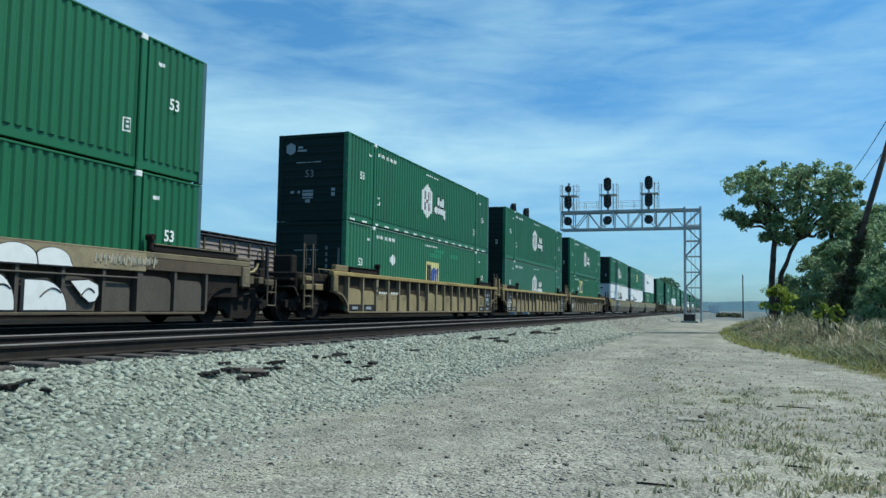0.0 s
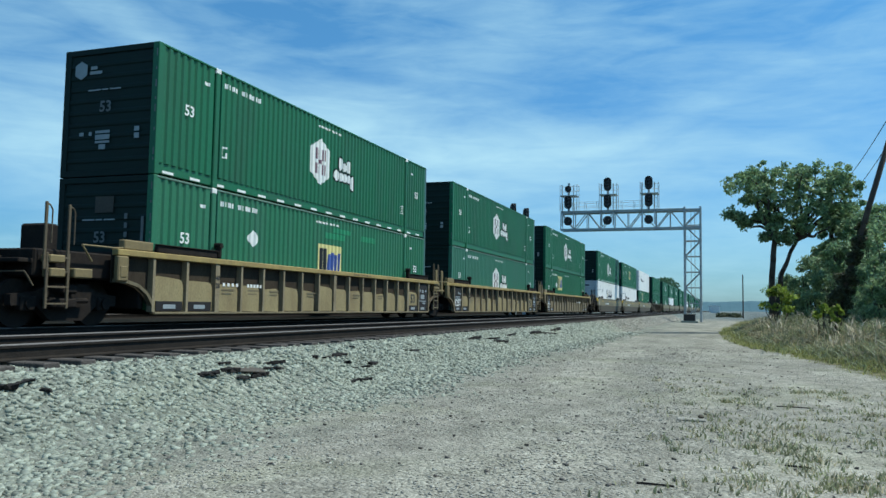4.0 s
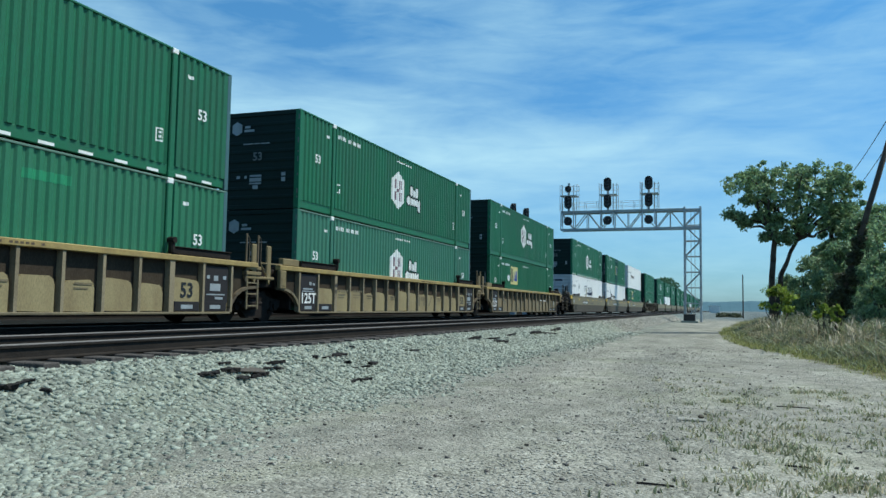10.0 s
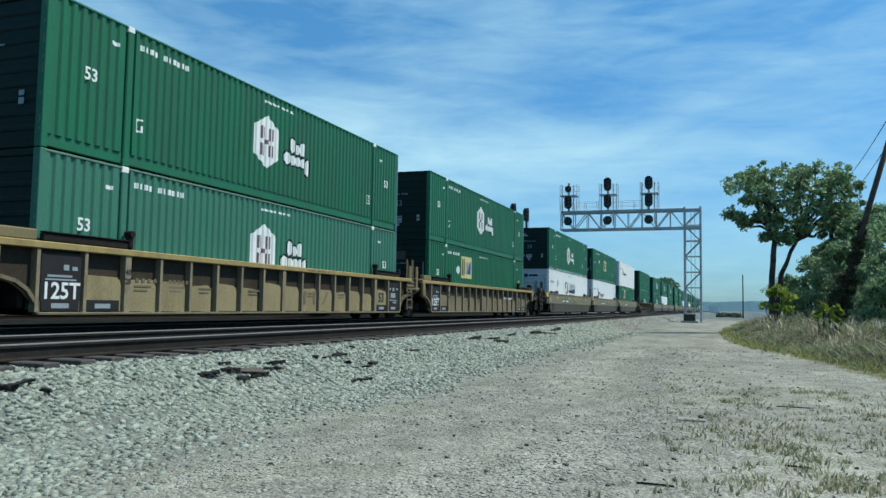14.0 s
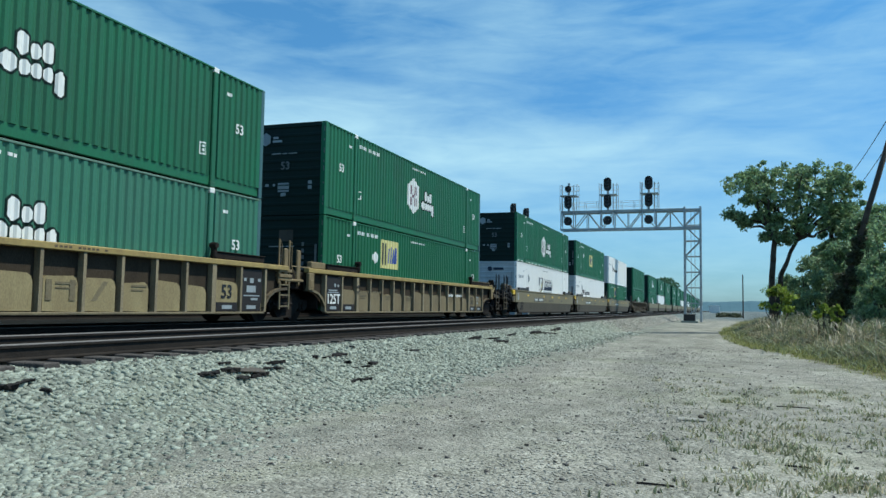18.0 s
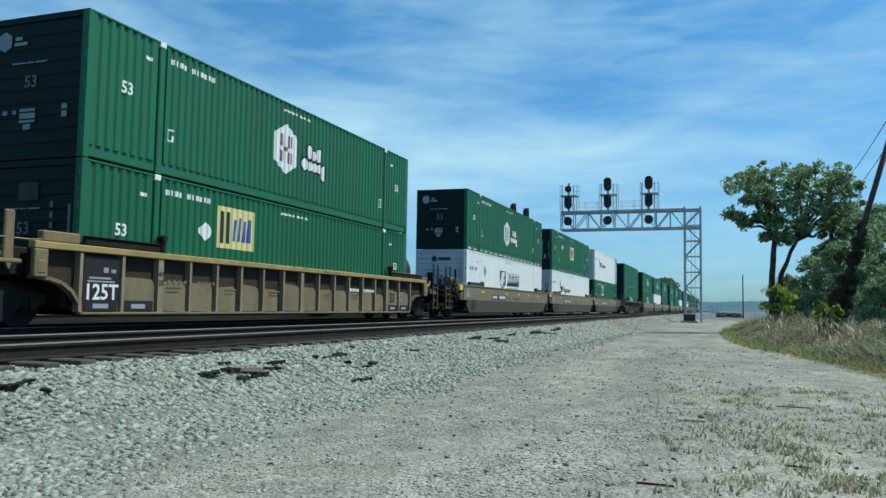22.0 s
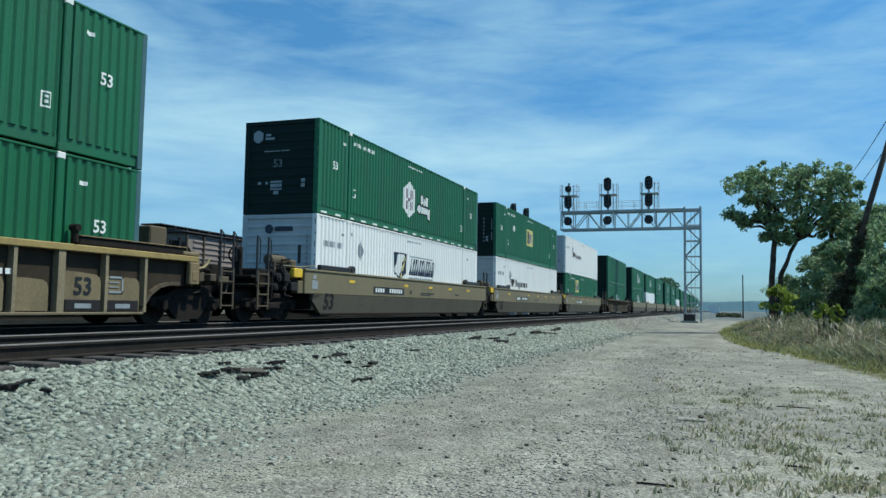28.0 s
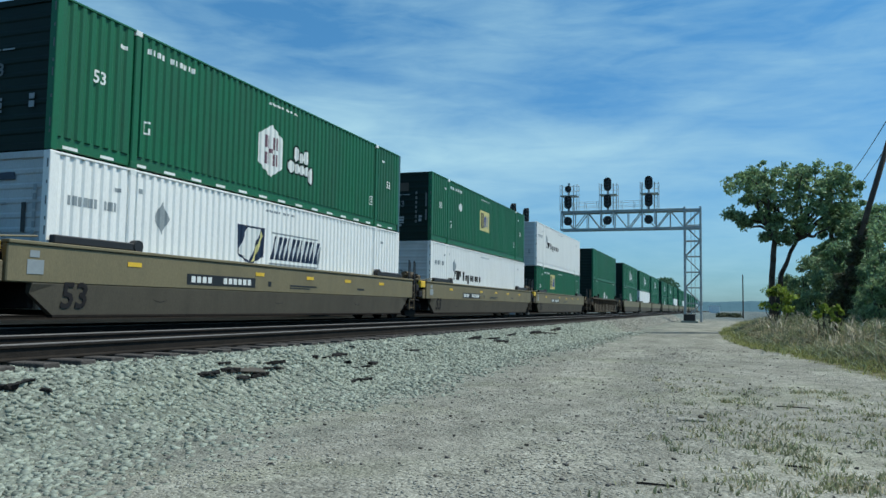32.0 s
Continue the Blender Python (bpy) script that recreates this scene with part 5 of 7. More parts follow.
def smooth_car(label, paint, front_end, rear_end, detail=True):
    """A smooth-side well unit with a sloping lower flank."""
    car = tagged(new("well_car"), label, "rail car", "cars of the train")
    x0, x1 = -0.95, LEN + 0.95
    for s in (-1, 1):
        def yy(a, b):
            return min(s * a, s * b), max(s * a, s * b)
        part("side_wall", once(("swall", s, paint.name), lambda: Shape().soft(x0, x1, *yy(1.36, 1.50), 0.80, 1.46, 0.02).mesh("side_wall")), paint, car)

        def flank():
            p = [(s * 1.36, 0.80), (s * 1.49, 0.80), (s * 1.49, 0.78), (s * 1.43, 0.24), (s * 1.30, 0.24)]
            sh = Shape().prism(p, "x", 0.1, LEN - 0.1)
            n = len(p)
            for xa, xb in ((0.1, x0), (LEN - 0.1, x1)):
                mid = (xa + xb) / 2
                q = [(s * 1.36, 0.80), (s * 1.495, 0.80), (s * 1.495, 0.78), (s * 1.44, 0.62), (s * 1.36, 0.62)]
                va = [(xa, *c) for c in p] + [(mid, *c) for c in q]
                sh.add(va, [(i, (i + 1) % n, n + (i + 1) % n, n + i) for i in range(n)] + [tuple(range(n)), tuple(range(n, 2 * n))])
            return sh.mesh("lower_flank")
        part("lower_flank", once(("flank", s), flank), FLANK, car, "grimy sloping lower flank, darkened for facing down")
        part("top_flange", once(("tflange", s, paint.name), lambda: Shape().soft(x0, x1, *yy(1.33, 1.53), 1.455, 1.52, 0.012).mesh("top_flange")), paint, car)
        part("bottom_rail", once(("brl", s), lambda: Shape().soft(0.1, LEN - 0.1, *yy(1.30, 1.44), 0.19, 0.245, 0.01).mesh("bottom_rail")), GRIME, car)
        if s < 0:
            for a in (0.02, 14.05):
                g = part("end_guide", once("sguide", lambda: Shape().soft(0, 2.08, -1.48, -1.34, 1.525, 1.68, 0.02).mesh("end_guide")), BLACK, car, "black hinged guide", at=pose(a, 0, 0))
                part("hinge_bracket", once("shb", lambda: Shape().tube((0, -1.50, 1.62), (0, -1.34, 1.62), 0.13, n=14).mesh("hinge_bracket")), BLACK, g, at=pose(2.13 if a < 5 else -0.06, 0, 0))
    well_floor(car)
    car_ends(car, OLIVE, front_end, rear_end, detail)
    if detail:
        for x in (2.05, 6.6, 9.2, 11.6, 14.2):
            part("reflector", once("refl", lambda: Shape().box(-0.2, 0.2, -1.508, -1.502, 1.20, 1.29).mesh("reflector")), REFLECT, car, "yellow reflector strip", at=pose(x, 0, 0))
        part("number_board", once("nb", lambda: Shape().box(3.7, 6.4, -1.506, -1.502, 0.90, 1.14).mesh("number_board")), DECAL_BLACK, car, "dark board with pale bars")
        nbars = Shape()
        for i in (0, 1, 2, 3, 6, 7, 8, 9, 10, 11):
            nbars.box(3.85 + i * 0.20, 3.99 + i * 0.20, -1.511, -1.507, 0.95, 1.09)
        tagged(part("number_marking", once("nbb", lambda: nbars.mesh("number_marking")), DECAL, car, "pale bars in place of the car number"), kind="stuff")
        words("53", 0.66, PANEL_GREY, car, pose(0.56, -1.478, 0.57, 96.3, 0, 0), label="stencilled number 53")
        part("notice_plate", once("np", lambda: Shape().box(-0.55, -0.2, -1.508, -1.502, 0.95, 1.2).box(-0.5, -0.3, -1.508, -1.502, 1.24, 1.36).mesh("notice_plate")), DECAL_GREY, car, "pale grey notice plate")
        tagged(part("fine_print", once("fp", lambda: Shape().box(8.1, 9.6, -1.506, -1.502, 0.98, 1.02).box(8.1, 9.2, -1.506, -1.502, 0.92, 0.95).box(7.0, 7.15, -1.506, -1.502, 0.95, 1.08).box(12.3, 12.8, -1.506, -1.502, 0.98, 1.04).mesh("fine_print")), DECAL_BLACK, car, "small dark bars of lettering"), kind="stuff")
        part("valve_rack", once("vr", lambda: Shape().soft(-1.75, -1.25, -1.35, -0.95, 0.95, 1.35, 0.04).soft(-1.6, -1.35, -1.38, -1.1, 1.4, 1.6, 0.03).path([(-2.0, -1.3, 0.9), (-1.9, -1.3, 1.7), (-1.5, -1.3, 1.75)], 0.03).path([(-1.8, -1.36, 0.7), (-1.8, -1.36, 1.5), (-1.3, -1.36, 1.55)], 0.025).tube((-1.7, -1.36, 1.3), (-1.7, -1.2, 1.3), 0.12, n=12).mesh("valve_rack")), GRIME, car, "black brake valves and pipes")
        for x in (2.9, 7.6, 12.4):
            part("weld_ring", once("wr", lambda: Shape().path([(0.42 * math.cos(a), -1.49 - 0.012 * math.sin(a) * 0, 0.80 + 0.30 * math.sin(a)) for a in np.linspace(3.1416, 6.2832, 12)], 0.006, 4).mesh("weld_ring")), PANEL_GREY, car, "faint curved scuff line", at=pose(x, 0.03, 0))
        part("brake_wheel", once("bwh", lambda: Shape().path([(-3.08, -0.6 + 0.19 * math.cos(a), 1.78 + 0.19 * math.sin(a)) for a in np.linspace(0, 6.2832, 15)], 0.022).soft(-3.03, -2.90, -0.74, -0.46, 1.2, 2.0, 0.03).mesh("brake_wheel")), GRIME, car, "black hand-brake wheel on its housing")
        part("yellow_box", once("yb", lambda: Shape().soft(-1.55, -1.08, -1.50, -1.30, 1.24, 1.50, 0.02).mesh("yellow_box")), REFLECT, car, "bright yellow control box")
        part("air_tank", once("atank", lambda: Shape().tube((-2.2, -1.05, 1.70), (-1.45, -1.05, 1.70), 0.15, n=16).tube((-2.28, -1.05, 1.70), (-2.2, -1.05, 1.70), 0.08, n=12).soft(-1.40, -1.08, -1.3, -0.95, 1.45, 1.75, 0.05).soft(-2.1, -2.02, -1.2, -0.9, 1.42, 1.6, 0.01).soft(-1.7, -1.62, -1.2, -0.9, 1.42, 1.6, 0.01).mesh("air_tank")), TAN_DIRTY, car, "grimy brown air tank on brackets")
        for i, (a, b, za, zb) in enumerate(((-1.62, -1.30, 0.86, 1.10), (-1.26, -0.98, 0.80, 1.16), (-1.98, -1.68, 1.10, 1.34))):
            part("control_box", Shape().soft(a, b, -1.46, -1.22, za, zb, 0.02), PANEL_GREY if i != 1 else TAN_DULL, car, "dull grimy control box")
        for a, z, r in ((-2.15, 1.22, 0.12), (-1.95, 1.42, 0.09), (-2.3, 0.95, 0.10), (-1.85, 0.92, 0.08), (-2.45, 1.32, 0.07)):
            part("brake_valve", Shape().tube((a, -1.40, z), (a, -1.22, z), r, n=12).tube((a, -1.43, z), (a, -1.398, z), r * 0.5, n=8), PANEL_GREY, car, "round grimy brake valve", smooth=False)
        for bend in ([(-2.6, -1.36, 1.5), (-2.2, -1.38, 1.55), (-1.9, -1.38, 1.35), (-1.85, -1.38, 0.75), (-1.4, -1.36, 0.7)], [(-2.5, -1.38, 0.6), (-2.45, -1.38, 1.6), (-2.1, -1.38, 1.62)]):
            part("brake_pipe", Shape().path(bend, 0.022), PANEL_GREY, car, "bent steel brake pipe", smooth=False)
    return car


# ---- the train ----
TRAIN = []
BASE = 0.33


def stack(offset, car, lower, upper):
    TRAIN.extend([(car, offset, 0.0), (lower, offset, BASE), (upper, offset, BASE + HIG + 0.012)])


EMBLEM_BOX = "dark green corrugated container with white six-sided emblem"
SQUARE_BOX = "bright green corrugated container with yellow logo square"
TAN_CAR = "tan ribbed well car, weathered, carrying two stacked containers"
OLV_CAR = "olive-tan smooth-sided well car carrying two stacked containers"
stack(-43.08, ribbed_car("grimy brown ribbed well car with white graffiti", TAN_DULL, PLATE_DULL, SHEET, "joint", "coupler", True),
      container("freight_container", "green corrugated container above a graffiti-covered car", GREEN_NEW), container("freight_container", EMBLEM_BOX, GREEN_NEW, "hexagon"))
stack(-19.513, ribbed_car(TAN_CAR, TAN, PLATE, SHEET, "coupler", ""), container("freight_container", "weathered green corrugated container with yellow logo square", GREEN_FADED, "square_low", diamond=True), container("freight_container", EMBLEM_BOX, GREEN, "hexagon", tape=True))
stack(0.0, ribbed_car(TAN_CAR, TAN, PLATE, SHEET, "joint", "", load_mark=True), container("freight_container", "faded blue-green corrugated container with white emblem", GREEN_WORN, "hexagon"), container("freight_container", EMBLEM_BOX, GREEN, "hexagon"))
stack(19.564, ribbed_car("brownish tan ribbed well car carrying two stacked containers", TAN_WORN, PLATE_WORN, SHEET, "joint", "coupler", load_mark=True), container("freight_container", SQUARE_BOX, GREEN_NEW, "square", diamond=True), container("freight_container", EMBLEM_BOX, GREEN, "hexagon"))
stack(43.214, smooth_car(OLV_CAR, OLIVE, "coupler", ""), container("freight_container", "white corrugated container with navy shield emblem", WHITE, "shield", marks=DECAL_GREY), container("freight_container", EMBLEM_BOX, GREEN, "hexagon", tape=True, drop=0.2))
stack(62.78, smooth_car(OLV_CAR, OLIVE, "joint", ""), container("freight_container", "white corrugated container with dark grey logo bars", WHITE, "plain_words", marks=DECAL_GREY), container("freight_container", "dark green container with yellow logo square", GREEN, "square_far", diamond=True))
stack(82.34, smooth_car(OLV_CAR, OLIVE, "joint", "coupler"), container("freight_container", SQUARE_BOX, GREEN, "square"), container("freight_container", "white corrugated container with dark grey logo bars", WHITE, "plain_words", marks=DECAL_GREY))
stack(105.9, ribbed_car("dark brown ribbed well car under green containers", BROWN, BROWN, BROWN, "coupler", "coupler", detail=False), container("freight_container", EMBLEM_BOX, GREEN, "hexagon", detail=False, drop=0.35), container("freight_container", EMBLEM_BOX, GREEN, "", detail=False))
FAR = [(129.3, GREEN, "hexagon", GREEN, "hexagon"), (148.9, WHITE, "", GREEN_NEW, "hexagon"), (168.4, GREEN, "", GREEN, "hexagon"), (192.0, GREEN, "hexagon", GREEN, "hexagon"), (211.6, GREEN, "", GREEN, "hexagon"),
       (231.2, WHITE, "", GREEN, ""), (254.8, GREEN, "", GREEN_NEW, ""), (274.4, WHITE, "", GREEN, ""), (294.0, GREEN, "", GREEN, ""), (317.6, GREEN, "", GREEN, ""), (337.2, GREEN, "", GREEN, ""), (356.8, GREEN, "", GREEN, ""), (380.4, GREEN, "", GREEN, ""), (400.0, WHITE, "", GREEN, "")]
for i, (o, low, lg1, up, lg2) in enumerate(FAR):
    stack(o, smooth_car(OLV_CAR, OLIVE, "coupler" if i % 3 == 0 else "joint", "coupler" if i % 3 == 2 else "", detail=False),
          container("freight_container", "white corrugated container, lower of a stack" if low is WHITE else "dark green corrugated container, lower of a stack", low, lg1, detail=False),
          container("freight_container", "dark green corrugated container, upper of a stack", up, lg2, detail=False))

# ---- signal bridge ----
BRIDGE_X = 92.0


def signal_bridge():
    g = tagged(new("signal_bridge"), "grey steel lattice signal bridge reaching over the tracks", "signal bridge")
    g.matrix_basis = pose(BRIDGE_X, 0, 0)
    zt, zb = 0.1226 * BRIDGE_X + 0.51, 0.1000 * BRIDGE_X + 0.55
    y0, y1 = 2.35, 18.1
    ty = (2.35, 4.05)
    foot = -0.8
    for i, y in enumerate(ty):
        for x in (-0.6, 0.6):
            part("tower_leg", Shape().soft(x - 0.11, x + 0.11, y - 0.11, y + 0.11, foot, zt + 0.35, 0.02), ALU, g)
    n = 7
    for k in range(n):
        za, zc = foot + 0.3 + (zt - foot - 0.3) * k / n, foot + 0.3 + (zt - foot - 0.3) * (k + 1) / n
        for x in (-0.6, 0.6):
            a, b = (ty[0], ty[1]) if k % 2 else (ty[1], ty[0])
            part("tower_brace", Shape().tube((x, a, za), (x, b, zc), 0.06, n=6), ALU, g)
            part("tower_strut", Shape().tube((x, ty[0], zc), (x, ty[1], zc), 0.06, n=6), ALU, g)
        for y in ty:
            part("tower_side_brace", Shape().tube((-0.6, y, za), (0.6, y, zc), 0.05, n=6), ALU, g)
    for x in (-0.6, 0.6):
        for z in (zt, zb):
            part("chord", Shape().soft(x - 0.10, x + 0.10, y0, y1, z - 0.13, z + 0.13, 0.02), ALU, g)
        m = 9
        for k in range(m):
            a, b = ty[1] + (y1 - ty[1]) * k / m, ty[1] + (y1 - ty[1]) * (k + 1) / m
            part("truss_diagonal", Shape().tube((x, a, zb if k % 2 == 0 else zt), (x, b, zt if k % 2 == 0 else zb), 0.06, n=6), ALU, g)
            part("truss_post", Shape().tube((x, b, zb), (x, b, zt), 0.05, n=6), ALU, g)
    part("walkway", Shape().soft(-0.75, 0.75, ty[1], y1, zt + 0.13, zt + 0.18, 0.01), ALU, g, "grating walkway")
    for x in (-0.7, 0.7):
        s = Shape()
        ya = 8.2
        for k in range(8):
            y = ya + (y1 - ya) * k / 7
            s.tube((x, y, zt + 0.18), (x, y, zt + 1.2), 0.025, n=6)
        for dz in (0.7, 1.2):
            s.tube((x, ya, zt + dz), (x, y1, zt + dz), 0.022, n=6)
        part("guard_rail", s, PALE_STEEL, g)
    part("access_ladder", Shape().path([(-0.75, 2.95, foot), (-0.75, 2.95, zt)], 0.03).path([(-0.75, 3.35, foot), (-0.75, 3.35, zt)], 0.03), ALU, g)
    return g, zt, zb


bridge, ARM_TOP, ARM_LOW = signal_bridge()


def signal_head(parent, x, y, z, tall, label, small=0.0):
    r = 0.45 if tall else 0.50
    h = 0.34 if tall else 0.02
    r = small or r
    out = [(r * math.cos(a), r * math.sin(a) + (h if math.sin(a) >= 0 else -h)) for a in np.linspace(0.001, 2 * math.pi + 0.001, 25)[:-1]]
    s = part("signal_head", Shape().prism(out, "x", -0.02, 0.02), BLACK, parent, label, at=pose(x, y, z))
    part("housing", Shape().soft(0.03, 0.35, -0.25, 0.25, -0.35 - h, 0.35 + h, 0.05), BLACK, s)
    for dz in ((0.40, 0.0, -0.40) if tall else (0.0,)):
        part("lens", Shape().tube((-0.03, 0, dz), (-0.05, 0, dz), 0.14, n=16), LENS, s, "unlit signal lens")
        v = Shape()
        for a, b in zip(np.linspace(-0.3, 3.44, 10), np.linspace(-0.3, 3.44, 10)[1:]):
            v.add([(-0.03, 0.19 * math.cos(a), dz + 0.19 * math.sin(a)), (-0.03, 0.19 * math.cos(b), dz + 0.19 * math.sin(b)), (-0.38, 0.19 * math.cos(b), dz + 0.19 * math.sin(b) - 0.03), (-0.38, 0.19 * math.cos(a), dz + 0.19 * math.sin(a) - 0.03)], [(0, 1, 2, 3)])
        part("visor", v, BLACK, s)
    part("mount", Shape().soft(0.3, 0.85, -0.07, 0.07, -0.07, 0.07, 0.01), ALU, s)
    return s


def mast_cage(y):
    c = part("signal_mast", Shape().soft(-0.12, 0.12, -0.12, 0.12, 0.1, 3.6, 0.02), ALU, bridge, "grey steel mast with ladder cage", at=pose(0, y, ARM_TOP))
    part("platform", Shape().soft(-0.9, 0.7, -1.1, 0.9, 1.95, 2.05, 0.01), ALU, c)
    part("backplate_frame", Shape().soft(-0.70, -0.64, -0.75, -0.62, -1.6, 3.3, 0.01).soft(-0.70, -0.64, 0.62, 0.75, -1.6, 3.3, 0.01), PALE_STEEL, c, "pale upright bars beside the signal heads")
    s = Shape()
    for a in (-1.1, 0.9):
        for x in (-0.85, 0.65):
            s.tube((x, a, 0.2), (x, a, 3.3), 0.035, n=6)
        for z in (2.7, 3.3):
            s.tube((-0.85, a, z), (0.65, a, z), 0.03, n=6)
    for z in (2.7, 3.3):
        s.tube((0.65, -1.1, z), (0.65, 0.9, z), 0.03, n=6)
    part("cage_rail", s, PALE_STEEL, c)
    part("ladder", Shape().path([(0.2, -0.9, 0.1), (0.2, -0.9, 2.0)], 0.03).path([(0.2, -0.55, 0.1), (0.2, -0.55, 2.0)], 0.03).path([(0.2, -0.9, 0.6), (0.2, -0.55, 0.6)], 0.02).path([(0.2, -0.9, 1.1), (0.2, -0.55, 1.1)], 0.02).path([(0.2, -0.9, 1.6), (0.2, -0.55, 1.6)], 0.02), ALU, c)


for sy in (0.1887, 0.1381, 0.0871):
    y = sy * (BRIDGE_X - 0.85)
    mast_cage(y + 0.05)
    signal_head(bridge, -0.85, y, ARM_TOP + 3.20 if sy < 0.18 else ARM_TOP + 2.78, sy < 0.18, "black three-lamp railway signal head" if sy < 0.18 else "small black railway signal head", 0.38 if sy > 0.18 else 0.0)
    signal_head(bridge, -0.85, y, ARM_TOP + 1.22, True, "black three-lamp railway signal head")
    signal_head(bridge, -0.85, y, ARM_TOP - 1.04, False, "round black railway signal head inside the truss")


def mast_signal(x, y, top):
    m = tagged(new("mast_signal"), "black railway signal head on a dark mast beyond the train", "railway signal", "mast signals beyond the train")
    m.matrix_basis = pose(x, y, -0.3)
    part("mast", Shape().tube((0.3, 0, 0), (0.3, 0, top), 0.13, 0.11, 12), BLACK, m)
    part("ladder", Shape().path([(0.75, -0.2, 0), (0.45, -0.2, top - 0.5)], 0.025).path([(0.75, 0.2, 0), (0.45, 0.2, top - 0.5)], 0.025), BLACK, m)
    part("base", Shape().soft(0.0, 0.6, -0.3, 0.3, 0, 0.5, 0.03), ALU, m)
    signal_head(m, 0, 0, top - 0.6, True, "black three-lamp railway signal head", 0.33)


mast_signal(80, 20.95, 11.75)
mast_signal(80, 19.55, 11.2)

cabinet = tagged(new("relay_cabinet"), "dark relay cabinet at the foot of the signal bridge", "cabinet")
cabinet.matrix_basis = pose(89.5, 3.5, GROUND)
part("body", Shape().soft(-0.5, 0.5, -0.6, 0.6, 0.15, 0.80, 0.03), BLACK, cabinet)
part("door", Shape().soft(-0.53, -0.5, -0.55, -0.02, 0.22, 0.74, 0.01), BLACK, cabinet)
part("door", Shape().soft(-0.53, -0.5, 0.02, 0.55, 0.22, 0.74, 0.01), BLACK, cabinet)
part("lid", Shape().soft(-0.58, 0.58, -0.68, 0.68, 0.80, 0.86, 0.02), BLACK, cabinet)
part("plinth", Shape().soft(-0.55, 0.55, -0.9, 0.9, -0.1, 0.15, 0.02), STONE, cabinet)


# ---- plants ----
def leaf_cloud(name, centres, radii, per, size, material, parent, seed, label="", droop=0.0):
    """A crown of many small leaves in uneven clumps."""
    rng = np.random.default_rng(seed)
    c = np.repeat(np.asarray(centres, float), per, 0)
    r = np.repeat(np.asarray(radii, float), per)
    n = len(c)
    d = rng.normal(size=(n, 3))
    d /= np.linalg.norm(d, axis=1)[:, None]
    p = c + d * (r * rng.random(n) ** 0.45)[:, None] * np.array([1, 1, 0.75])
    u = rng.normal(size=(n, 3))
    u /= np.linalg.norm(u, axis=1)[:, None]
    w = np.cross(u, rng.normal(size=(n, 3)))
    w /= np.linalg.norm(w, axis=1)[:, None]
    s = (size * rng.uniform(0.6, 1.3, n))[:, None]
    tip, back = p + u * s, p - u * s * 0.8
    v = np.stack([back, p + w * s * 0.5, tip, p - w * s * 0.5], 1).reshape(-1, 3)
    return part(name, raw(name, v, np.arange(n * 4).reshape(-1, 4), material), material, parent, label)


def limb(shape, a, b, r0, r1, bend, rnd, n=4):
    pts = [Vector(a).lerp(Vector(b), i / n) + Vector((rnd.uniform(-bend, bend), rnd.uniform(-bend, bend), rnd.uniform(-bend, bend))) * (0 if i in (0, n) else 1) for i in range(n + 1)]
    for i in range(n):
        shape.tube(pts[i], pts[i + 1], r0 + (r1 - r0) * i / n, r0 + (r1 - r0) * (i + 1) / n, 8, caps=i in (0, n - 1))
    return pts


